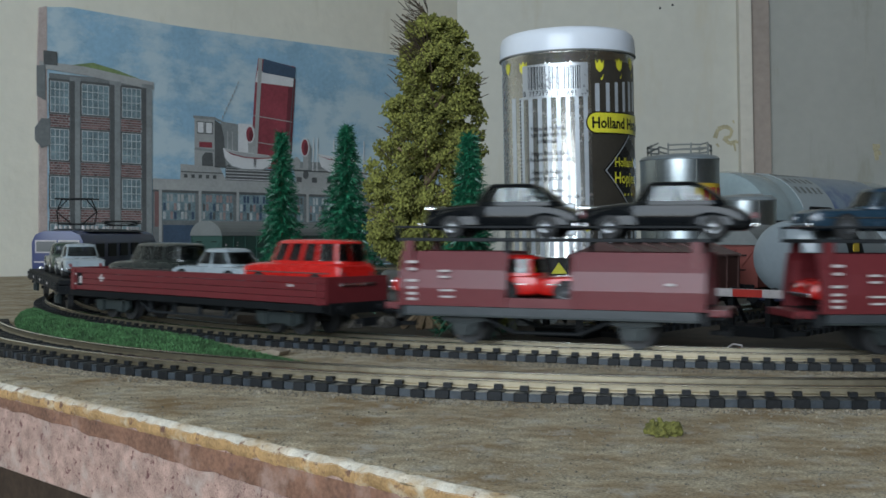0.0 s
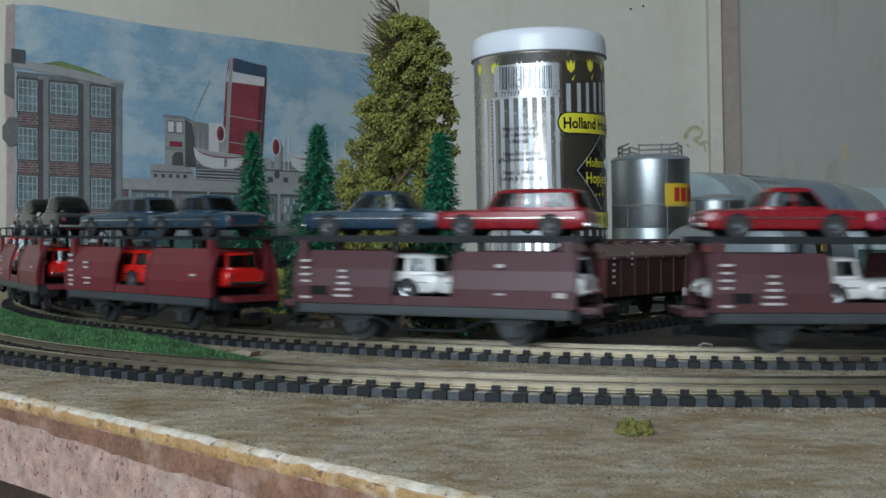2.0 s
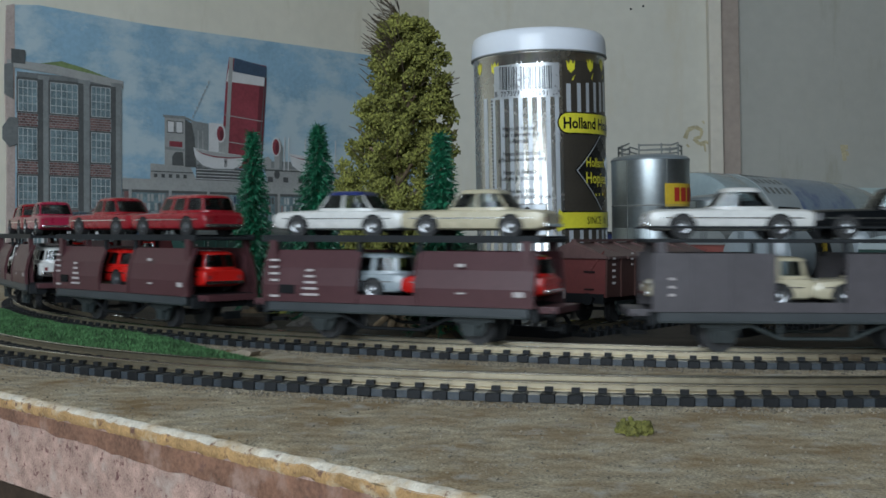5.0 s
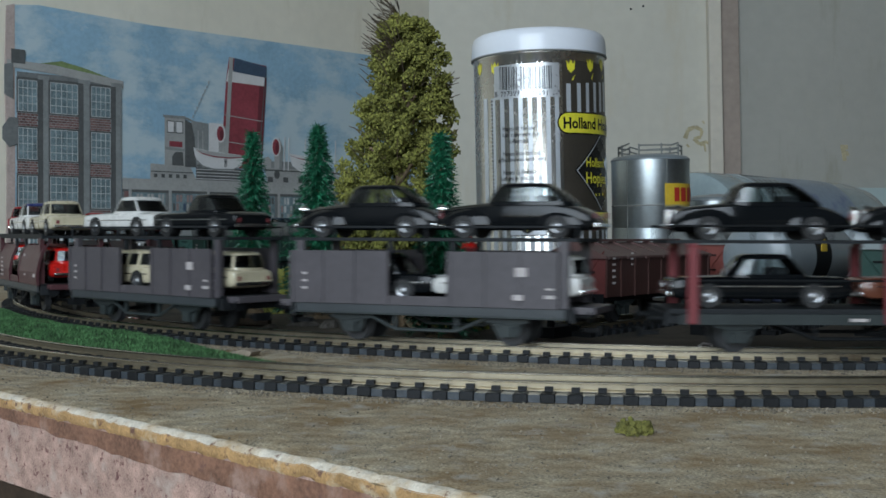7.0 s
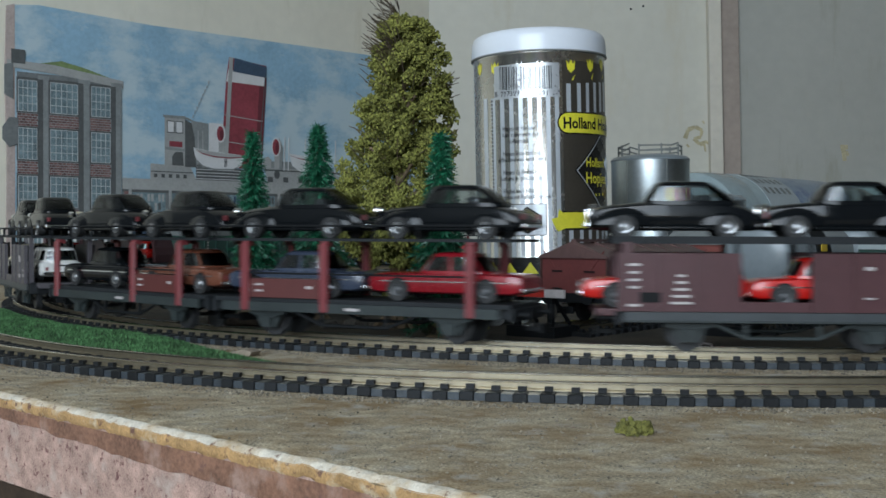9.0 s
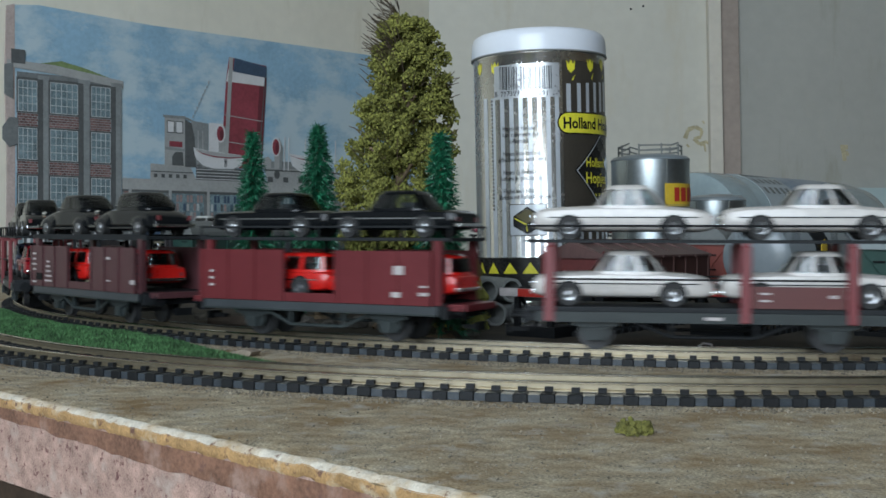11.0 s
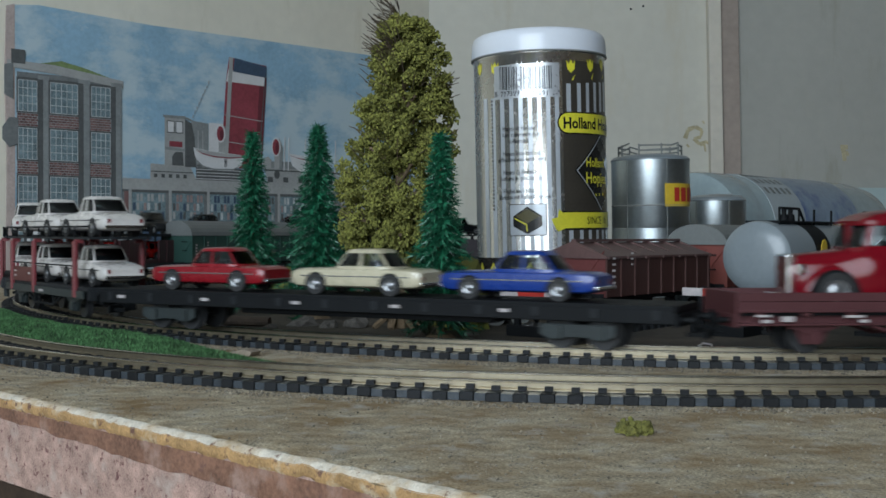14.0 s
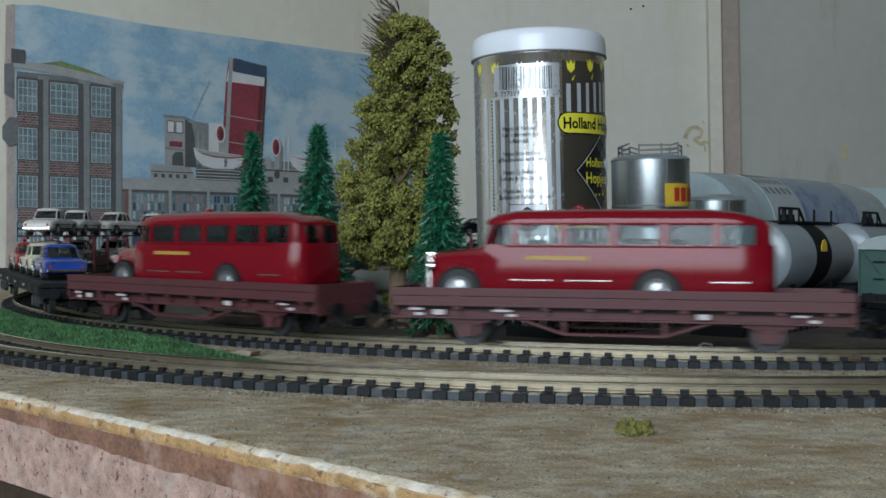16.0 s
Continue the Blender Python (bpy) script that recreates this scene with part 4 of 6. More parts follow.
def bus(label):
    """A bonneted touring coach, front towards -x, on z = 0: a curved hull, clear windows between posts, a domed roof."""
    b = thing("model_bus", label, "toy bus", "red buses on the train")
    rings = []
    for x, half, top, low in ((-57.6, 6.0, 16.6, 5.5), (-57.0, 7.6, 17.4, 4.2), (-54, 8.8, 18.0, 3.8), (-46, 10.2, 18.8, 3.6), (-39.5, 11.8, 19.8, 3.6), (-36.5, 13.4, 20.6, 3.6),
                              (-30, 13.9, 20.8, 3.6), (10, 14.1, 20.8, 3.6), (44, 14.0, 20.8, 3.6), (51, 13.6, 20.8, 3.8), (55.5, 12.2, 20.8, 4.4), (57.8, 9.8, 20.8, 5.2), (58.4, 7.5, 20.6, 6.0)):
        sec = [(0.80, 0.0), (0.95, 0.06), (1.0, 0.2), (1.015, 0.45), (1.0, 0.7), (0.975, 0.9), (0.94, 1.0)]
        if x < -37:
            sec = [(0.85, 0.0), (0.97, 0.08), (1.0, 0.3), (0.97, 0.6), (0.88, 0.82), (0.68, 0.95), (0.35, 1.0)]
        row = [(x, half * y, low + (top - low) * z) for y, z in sec]
        rings.append(row + [(p[0], -p[1], p[2]) for p in row[::-1]])
    part("body", loft(rings), BUS_RED, b, smooth=True)
    roof = []
    for x, half, top in ((-37.0, 8.5, 28.9), (-35.6, 11.0, 29.8), (-32, 12.3, 31.4), (-26, 12.9, 32.5), (0, 13.1, 32.9), (36, 13.1, 32.7), (46, 12.8, 31.8), (51.5, 12.0, 30.4), (55, 10.4, 29.0), (56.2, 8.0, 28.2)):
        row = [(half * 1.0, 27.3), (half * 1.01, 28.4), (half * 0.97, 28.4 + (top - 28.4) * 0.45), (half * 0.86, 28.4 + (top - 28.4) * 0.75), (half * 0.6, 28.4 + (top - 28.4) * 0.94), (half * 0.25, top)]
        roof.append([(x, y, z) for y, z in row] + [(x, -y, z) for y, z in row[::-1]])
    part("roof", loft(roof), BUS_RED, b, smooth=True)
    panes = ((-35.2, -27.2), (-25.4, -11.2), (-8.8, 5.2), (7.6, 21.8), (24.4, 38.6), (41.0, 52.5))
    def flank(x):
        """Half width of the window band at the sill and under the roof."""
        f = max(0.0, (-30 - x) / 7, (x - 44) / 13)
        return 13.5 - 3.0 * f * f, 12.9 - 3.2 * f * f
    for s in (-1, 1):
        for x0, x1 in panes:
            rows = [[(x0 + (x1 - x0) * k / 4 + (1.6 * g if x0 < -30 else 0), s * (flank(x0 + (x1 - x0) * k / 4)[0] * (1 - g) + flank(x0 + (x1 - x0) * k / 4)[1] * g - 0.25), 20.6 + 7.0 * g) for k in range(5)] for g in (0, 0.5, 1)]
            part("side_window", patch(rows, (0, s * 0.06, 0)), BUS_GLASS, b, smooth=True)
        ends = [-36.4] + [q for p in panes for q in p] + [55.6]
        for x0, x1 in zip(ends[::2], ends[1::2]):
            rows = [[(x0 + (x1 - x0) * k / 3 + (1.6 * g if x1 < -30 else 0), s * (flank(x0 + (x1 - x0) * k / 3)[0] * (1 - g) + flank(x0 + (x1 - x0) * k / 3)[1] * g), 20.4 + 7.2 * g) for k in range(4)] for g in (0, 0.5, 1)]
            part("window_post", patch(rows, (0, s * 0.25, 0)), BUS_RED, b)
        part("belt_line", box(-30, 46, s * 13.6, s * 14.0, 20.0, 20.5), BUS_RED, b, bevel=0.1)
        part("sign_strip", box(-23, -1.5, s * 14.0, s * 14.25, 15.6, 16.9), GOLD, b, "yellow lettering strip")
        for z, x0, x1 in ((8.6, -28, -14), (8.6, -9, 6), (8.6, 38, 50)):
            part("trim_strip", box(x0, x1, s * 14.0, s * 14.3, z, z + 0.4), CHROME, b)
        for x in (-46, 21):
            k = 11.2 if x < 0 else 13.2
            arch = prism([(x + math.cos(a) * 8.4, 4.6 + math.sin(a) * 8.4) for a in [math.pi * i / 14 for i in range(15)]], s * (k - 3), s * (k + 1.1))
            part("wheel_arch", arch, BLACK, b)
            if x < 0:
                bm = bmesh.new()
                bmesh.ops.create_uvsphere(bm, u_segments=28, v_segments=14, radius=1.0)
                bmesh.ops.scale(bm, vec=(12.5, 3.2, 10.0), verts=bm.verts)
                for v in bm.verts:
                    v.co.z = max(v.co.z, -0.4)
                bmesh.ops.translate(bm, vec=(x + 2.0, s * 9.0, 4.6), verts=bm.verts)
                part("fender", bm, BUS_RED, b, smooth=True)
            wheel = part("wheel", cyl(6.1, 6.1, 4, (x, s * (k - 0.6), 6.1), "y", 28), TYRE, b, smooth=True)
            part("hub_cap", lathe_y(x, s * (k + 1.42), 6.1, s, 3.9), HUB, wheel, smooth=True)
        part("headlight", cyl(1.9, 1.9, 1.6, (-56.4, s * 8.6, 13.0), "x", 16), CHROME, b, smooth=True)
        part("windscreen", patch([[(-37.4 + 2.2 * g, s * (0.5 + 9.8 * k / 2), 20.6 + 7.2 * g) for k in range(3)] for g in (0, 1)], (-0.06, 0, 0)), BUS_GLASS, b)
        part("rear_window", patch([[(57.4 - 1.6 * g - 0.1 * k, s * (0.7 + 7.0 * k / 2), 21.4 + 5.8 * g) for k in range(3)] for g in (0, 1)], (0.06, 0, 0)), BUS_GLASS, b)
        part("rear_post", patch([[(57.2 - 1.6 * g - 1.2 * k, s * (7.7 + 3.0 * k / 2), 20.5 + 7.2 * g) for k in range(3)] for g in (0, 1)], (0.2, 0, 0)), BUS_RED, b)
    part("screen_post", box(-37.5, -36.0, -0.5, 0.5, 20.4, 28.4), BUS_RED, b)
    part("rear_post", box(56.2, 57.4, -0.6, 0.6, 20.4, 27.6), BUS_RED, b)
    for x in (-20, -4, 12, 28, 44):
        part("seat", box(x - 1.5, x + 1.5, -10.5, 10.5, 19.5, 22.3), DARKGREY, b, bevel=0.4)
    part("radiator_grille", box(-59.4, -56.5, -5, 5, 4.6, 17.8), CHROME, b, "tall chrome radiator grille", bevel=0.6)
    part("bumper", box(-60.9, -59.6, -12, 12, 3.4, 5), CHROME, b, bevel=0.3)
    part("roof_vent", cyl(2.2, 1.8, 1.4, (-6, 0, 33.4), "z", 16), BUS_RED, b, smooth=True)
    return b


BUS_GLASS = clear_glass("bus_glass", (0.78, 0.81, 0.81), 1.3)
GOLD = mat("gold_print", (0.36, 0.22, 0.04), 0.5, vary=0.15, size=120)
for first, bx in ((298.4, 5), (324.1, -7)):
    low_wagon("red-brown low-sided wagon carrying a red bus", first, 21.4, LOW_BROWN, 20.0, False)
    load(bus("dark red bonneted touring coach with chrome trim"), first, 21.4, bx, 14.0)


def locomotive():
    w = thing("electric_locomotive", "dark blue electric locomotive with raised pantograph", "locomotive")
    half = 90
    running_gear(w, half, (-half * 0.6, half * 0.6), BLACK, True)
    sec = [(-16.5, 9), (-16.8, 32), (-14.5, 37), (-9, 39.5), (9, 39.5), (14.5, 37), (16.8, 32), (16.5, 9)]
    part("body", prism_x(sec, -half, half), LOCO_BLUE, w, bevel=0.9, smooth=True)
    part("roof", prism_x([(-13.5, 39), (-8, 41), (8, 41), (13.5, 39)], -half + 22, half - 22), DARKGREY, w, bevel=0.3)
    for d in (-1, 1):
        for y in (-7.4, 7.4):
            f = part("window_frame", box(d * half - 0.3, d * half + 0.5, y - 6.8, y + 6.8, 25.2, 33.4), LETTER, w, bevel=0.2)
            part("window_pane", box(d * half - 0.2, d * half + 0.7, y - 6.0, y + 6.0, 26, 32.6), LOCO_WINDOW, f)
            part("lamp", cyl(1.7, 1.7, 1.4, (d * half, y * 1.4, 15), "x", 16), CHROME, w, smooth=True)
        part("cab_stripe", box(d * half - 0.2, d * half + 0.35, -15, 15, 19, 19.8), LETTER, w)
        part("end_skirt", box(d * half - 1, d * half + 1.2, -16, 16, 6, 10), BLACK, w, bevel=0.3)
    for y in (-16.9, 16.9):
        for i in range(5):
            x = -56 + i * 28
            part("side_grille", box(x - 9, x + 9, y - 0.4, y + 0.4, 22, 31), BLACK, w)
    for k, x in enumerate((-52, 52)):
        for q in (-9, -3, 3, 9):
            for y in (-9, 9):
                part("insulator", cyl(1.3, 0.9, 3, (x + q * 1.6, y, 41.5), "z", 12), LETTER, w, smooth=True)
        up = 17 if x > 0 else 3
        bm = bmesh.new()
        for y in (-8, 8):
            rod((x - 13, y, 44), (x, y * 1.7, 44 + up * 0.5), 0.45, bm)
            rod((x + 13, y, 44), (x, y * 1.7, 44 + up * 0.5), 0.45, bm)
            rod((x, y * 1.7, 44 + up * 0.5), (x - 6, y, 44 + up), 0.4, bm)
            rod((x, y * 1.7, 44 + up * 0.5), (x + 6, y, 44 + up), 0.4, bm)
            rod((x - 13, y, 44), (x + 13, y, 44), 0.5, bm)
        rod((x - 13, -8, 44), (x - 13, 8, 44), 0.5, bm)
        rod((x + 13, -8, 44), (x + 13, 8, 44), 0.5, bm)
        for q in (-6, 6):
            rod((x + q, -13, 44 + up), (x + q, 13, 44 + up), 0.55, bm)
        part("pantograph", bm, BLACK, w, "thin black pantograph")
    carry(w, -105.3, 25.7)


LOCO_BLUE = mat("locomotive_blue", (0.018, 0.028, 0.10), 0.4, vary=0.12, size=50, coat=0.1)
locomotive()

# ---- things that stand still: the harbour print on the wall ----
PRINT_AT = pose(-0.427, 1.106, 0, 0, 0, math.degrees(math.atan2(44, 47)))


def flat(points, lift, thick=0.25):
    """A flat cut-out in the print's plane: x along it, z up, lifted towards the viewer by lift mm."""
    return prism(points, -lift - thick, -lift)


def rect(x0, x1, z0, z1, lift):
    return flat([(x0, z0), (x1, z0), (x1, z1), (x0, z1)], lift)


def ellipse(x, z, a, b, lift, n=24, lean=0.0):
    return flat([(x + a * math.cos(t) + lean * math.sin(t), z + b * math.sin(t)) for t in [2 * math.pi * i / n for i in range(n)]], lift)


PR_STONE = mat("print_grey_stone", (0.155, 0.165, 0.165), 0.8, vary=0.25, size=40)
PR_GREY = mat("print_mid_grey", (0.22, 0.235, 0.235), 0.8, vary=0.22, size=40)
PR_DARK = mat("print_dark_grey", (0.085, 0.09, 0.09), 0.8, vary=0.25, size=40)
PR_PALE = mat("print_pale_grey", (0.33, 0.335, 0.325), 0.8, vary=0.14, size=40)
PR_WHITE = mat("print_white", (0.60, 0.60, 0.60), 0.8, vary=0.1, size=60)
PR_GLASS = mat("print_glass", (0.15, 0.21, 0.23), 0.75, vary=0.55, size=70)
PR_BRICK = mat("print_brick", (0.17, 0.095, 0.09), 0.85, vary=0.2, size=90, each=0.35)
PR_RED = mat("print_red", (0.25, 0.045, 0.06), 0.75, vary=0.25, size=30)
PR_RED_DARK = mat("print_dark_red", (0.13, 0.025, 0.035), 0.75, vary=0.25, size=30)
PR_NAVY = mat("print_navy", (0.045, 0.075, 0.12), 0.75, vary=0.2, size=40)
PR_FRAME = mat("print_window_frame", (0.42, 0.45, 0.45), 0.8, vary=0.35, size=60)
PR_PINK = mat("print_dull_pink", (0.27, 0.20, 0.19), 0.8, vary=0.25, size=60)
PR_GREEN = mat("print_green", (0.16, 0.22, 0.09), 0.8, vary=0.3, size=40)
PR_EDGE = mat("print_edge", (0.44, 0.36, 0.33), 0.9, vary=0.2, size=40)

poster = thing("harbour_print", "pale blue printed harbour scene with a steamship, stuck on the wall", "picture", m=PRINT_AT)
part("sheet", prism([(0, 4), (545, 4), (545, 271), (300, 270), (150, 269), (24, 273), (0, 270)], 0.0, 1.5), SKYBLUE, poster)
part("torn_edge", prism([(-9, 4), (0, 4), (0, 271), (-8, 268), (-10, 200), (-8, 120)], -0.4, 2.0), PR_EDGE, poster, "brown torn paper edge")

block = part("building_print", rect(2, 114, 6, 204, 0.3), PR_STONE, poster, "grey multi-storey harbour building")
part("cornice", flat([(-8, 208), (-8, 215), (40, 214), (116, 205), (116, 197), (40, 205)], 0.9), PR_PALE, block)
part("roof_patch", flat([(24, 214), (48, 219), (74, 214), (100, 207), (40, 212)], 0.7), PR_GREEN, block)
part("turret", rect(-4, 10, 212, 226, 1.2), PR_DARK, block)
part("oriel", flat([(-11, 180), (-2, 176), (-2, 212), (-11, 210)], 1.2), PR_STONE, block)
part("oriel", flat([(-13, 136), (-6, 128), (3, 132), (3, 158), (-6, 158), (-13, 148)], 1.2), PR_STONE, block)
for x0, x1 in ((24, 34), (67, 78), (103, 114)):
    part("pillar", rect(x0, x0 + 4.5, 6, 200, 0.9), PR_DARK, block)
    part("pillar_face", rect(x0 + 4.5, x1, 6, 201, 1.0), PR_GREY, block)
    part("pillar_cap", rect(x0 - 1, x1 + 1, 198, 202, 1.1), PR_GREY, block)
for r in range(4):
    z1 = 196 - 48 * r
    for x0, x1 in ((3, 22), (36, 65), (80, 101)):
        part("window_recess", rect(x0 - 1.6, x1 + 1.6, z1 - 32.5, z1 + 3, 0.6), PR_DARK, block)
        pane = part("window", rect(x0, x1, z1 - 31, z1, 0.8), PR_GLASS, block)
        n = 5 if x1 - x0 > 25 else 4
        for i in range(n + 1):
            x = x0 + (x1 - x0) * i / n
            part("mullion", rect(x - 0.35, x + 0.35, z1 - 31, z1, 1.2), PR_FRAME, pane)
        for i in range(5):
            z = z1 - 31 * i / 4
            part("mullion", rect(x0, x1, z - 0.35, z + 0.35, 1.25), PR_FRAME, pane)
        spandrel = part("spandrel", rect(x0 - 1, x1 + 1, z1 - 46, z1 - 33, 0.7), PR_PALE, block)
        for k in range(5):
            x = x0 - 1 - (2.2 if k % 2 else 0)
            while x < x1 + 1:
                a, b = max(x, x0 - 1), min(x + 4.0, x1 + 1)
                if b - a > 0.8:
                    part("brick", rect(a, b, z1 - 46 + k * 2.6 + 0.3, z1 - 46 + k * 2.6 + 2.3, 1.0), PR_BRICK, spandrel)
                x += 4.5

quay = part("warehouse_print", rect(115, 545, 6, 101, 0.35), PR_STONE, poster, "long grey warehouse with a window band")
part("parapet", rect(115, 545, 90, 102, 0.9), PR_PALE, quay)
part("parapet_shade", rect(115, 545, 87, 90, 0.7), PR_DARK, quay)
part("brick_pier", rect(117, 125, 50, 88, 1.0), PR_BRICK, quay)
for x in range(122, 420, 48):
    band = part("window_band", rect(x + 4, x + 44, 57, 87, 0.8), PR_GLASS, quay)
    for i in range(9):
        for k in range(3):
            if (i * 7 + k * 5 + x) % 3:
                part("pane", rect(x + 5 + i * 4.3, x + 8 + i * 4.3, 58.5 + k * 9.5, 66.5 + k * 9.5, 1.1), (PR_PALE, PR_NAVY, PR_FRAME, PR_PINK, PR_DARK)[(i * 3 + k * 4 + x + i * k) % 5], band)
    part("pilaster", rect(x, x + 3.4, 20, 100, 1.2), PR_PALE, quay)
    part("lower_band", rect(x + 5, x + 43, 30, 52, 0.8), PR_NAVY, quay)
for x in range(10, 110, 34):
    part("arch", ellipse(x + 10, 34, 12, 14, 1.4), PR_DARK, block)
    part("arch_window", ellipse(x + 10, 34, 9, 11, 1.7), PR_WHITE, block)
    for k in (-4, 0, 4):
        part("arch_pane", rect(x + 8.5 + k, x + 11.5 + k, 26, 41, 2.0), PR_GLASS, block)

ship = part("steamship_print", flat([(148, 101), (148, 119), (197, 117), (204, 104), (300, 103), (294, 128), (372, 130), (409, 112), (409, 101)], 0.6), PR_PALE, poster, "white and grey steamship superstructure")
part("funnel", flat([(236, 118), (290, 118), (298, 240), (247, 245), (243, 218)], 0.9), PR_RED, ship, "tall dark red ship's funnel")
part("funnel_band", flat([(243, 217), (295, 216), (297, 229), (246, 231)], 1.3), PR_WHITE, ship)
part("funnel_top", flat([(252, 229), (297, 226), (298, 239), (254, 245)], 1.5), PR_NAVY, ship)
part("funnel_pipe", flat([(240, 130), (245, 130), (252, 245), (247, 245)], 1.7), PR_PALE, ship)
part("bridge", flat([(165, 117), (191, 116), (190, 170), (165, 171)], 0.9), PR_PALE, ship)
part("bridge_side", flat([(190, 117), (204, 117), (202, 150), (198, 166), (190, 170)], 1.2), PR_DARK, ship)
part("bridge_roof", flat([(163, 170), (191, 170), (200, 167), (200, 169), (190, 173), (163, 173)], 1.5), PR_GREY, ship)
for x in (168.5, 179):
    part("bridge_window", rect(x - 0.8, x + 8.2, 153.5, 167, 1.4), PR_DARK, ship)
    part("bridge_window_pane", rect(x, x + 7.2, 154.5, 166, 1.7), PR_WHITE, ship)
part("bridge_patch", rect(170.5, 186.5, 138.5, 144.5, 1.4), PR_RED, ship)
part("bridge_shade", flat([(165, 135), (190, 134), (190, 136.5), (165, 138)], 1.4), PR_GREY, ship)
part("bridge_arch", flat([(174, 118), (174, 128), (178, 133), (187, 133), (188, 118)], 1.4), PR_DARK, ship)
part("deck_house", flat([(204, 117), (220, 117), (220, 167), (198, 169)], 0.8), PR_GREY, ship)
part("deck_house_face", flat([(220.5, 117), (243, 117), (241, 168), (220.5, 168)], 0.85), PR_WHITE, ship)
for x in (206, 212):
    part("deck_house_post", rect(x, x + 1.2, 118, 158, 1.2), PR_PALE, ship)
part("lifeboat", flat([(200.5, 139), (216, 136.5), (240, 135), (262, 133.5), (266, 130), (263, 121), (253, 115.5), (224, 115), (209, 119.5), (202.5, 129)], 1.6), PR_WHITE, ship)
part("boat_cover", flat([(201.5, 138.5), (216, 136), (240, 134.5), (262, 133), (264, 131), (246, 129.5), (228, 130), (212, 132.5)], 1.8), PR_PALE, ship)
part("boat_stripe", flat([(201.5, 137), (212, 132), (228, 129.3), (246, 128.8), (265, 130.3), (265, 131.3), (246, 130), (228, 130.5), (212, 133.2)], 2.1), PR_RED, ship)
part("boat_keel_shade", flat([(204, 126), (212, 119.5), (226, 116.5), (252, 117), (262, 122), (253, 115.3), (224, 114.8), (209, 119)], 2.0), PR_GREY, ship)
part("boat_shade", flat([(204, 118), (260, 118), (252, 124), (210, 124)], 1.2), PR_DARK, ship)
for z in (104, 107.5, 111, 114.5):
    part("ship_rail", rect(204, 292, z, z + 0.7, 1.5), PR_WHITE, ship)
part("deck_shade", rect(204, 292, 103, 117, 0.9), PR_DARK, ship)
for x, z, a, b in ((235, 156.5, 4.6, 8.5), (281, 148.5, 4.4, 9.5), (311, 145.5, 4.8, 9.5)):
    part("ventilator_stem", flat([(x - 2, 119), (x + 9, 119), (x + 10, z), (x + 5, z + b + 1), (x - 2, z + b)], 1.5), PR_PALE, ship)
    part("ventilator", ellipse(x + 0.4, z, a + 1.6, b + 1.6, 1.7), PR_WHITE, ship)
    part("ventilator_shade", flat([(x + 5, 119), (x + 9, 119), (x + 10, z), (x + 6, z + b * 0.6)], 1.6), PR_GREY, ship)
    part("ventilator_mouth", ellipse(x, z, a, b, 2.0), PR_RED, ship)
    part("ventilator_throat", ellipse(x + 1.4, z - 1, a * 0.5, b * 0.7, 2.3), PR_RED_DARK, ship)
part("lifeboat", flat([(330, 139), (352, 137), (384, 136), (390, 130), (384, 121), (372, 118), (346, 118), (335, 124)], 1.4), PR_WHITE, ship)
part("boat_stripe", flat([(331, 137), (346, 132.6), (366, 131), (388, 132), (388, 133), (366, 132), (346, 133.6)], 1.8), PR_RED, ship)
part("deck_locker", flat([(292, 119), (304, 119), (305, 130), (300, 134), (293, 130)], 1.5), PR_PALE, ship)
part("funnel_ladder", flat([(286, 120), (287, 120), (296.5, 228), (295.5, 228)], 1.6), PR_DARK, ship)
for x in range(152, 196, 9):
    part("deck_house_window", rect(x, x + 4, 104, 108, 1.2), PR_DARK, ship)
for x in (300, 322, 344, 366, 388):
    part("deck_house_window", rect(x, x + 7, 104, 110, 1.2), PR_DARK, ship)
for x in (322, 328, 352, 380, 398):
    part("davit", flat([(x, 118), (x + 1.2, 118), (x + 2.4, 158), (x + 1.2, 158)], 1.8), PR_WHITE, ship)
part("deck_line", rect(294, 409, 117, 118.5, 1.3), PR_DARK, ship)
part("deck_line", rect(148, 200, 110, 111, 1.3), PR_DARK, ship)
part("boat_deck_shade", flat([(296, 128), (372, 130), (398, 120), (296, 121)], 1.0), PR_GREY, ship)
part("funnel_shade", flat([(281, 118), (291, 118), (298, 226), (289, 226)], 1.2), PR_RED_DARK, ship)
part("funnel_line", flat([(240, 178), (293, 174), (293, 175), (240, 179)], 1.3), PR_PALE, ship)
part("funnel_line", flat([(238, 148), (291, 144), (291, 145), (238, 149)], 1.3), PR_PALE, ship)
for k in range(9):
    part("chain_link", flat([(199 + k * 2.5, 172 + k * 5), (200 + k * 2.5, 172 + k * 5), (201 + k * 2.5, 175.5 + k * 5), (200 + k * 2.5, 175.5 + k * 5)], 1.3), PR_PALE, ship)
part("porthole", ellipse(313, 113, 4, 5, 1.2), PR_DARK, ship)

# ---- low pale backdrop, battens and stains on the wall ----
part_strip = tagged(link("wall_panel", box(330, 1500, 1500, 1512, 0, 107), mat("pale_teal_card", (0.40, 0.50, 0.50), 0.8, vary=0.08, size=9)), "low pale teal card along the wall", "panel", kind="structure")
# Second strip is added: it stands for the darker band beside the batten.
for x0, x1, t, m, lb in ((0, 17, 14, BATTEN, "pale painted wooden batten on the wall"), (17.5, 43, 5, mat("band_beside_batten", (0.36, 0.30, 0.26), 0.8, vary=0.15, size=14), "added brownish strip for the darker band beside a batten")):
    b = link("wall_batten", box(x0, x1, -t, 0, 0, 1700), m, bevel=0.8)
    b.matrix_world = pose(0.3650, 1.512, 0.0, 0, -1.35, 0)
    tagged(b, lb, "batten", kind="structure")
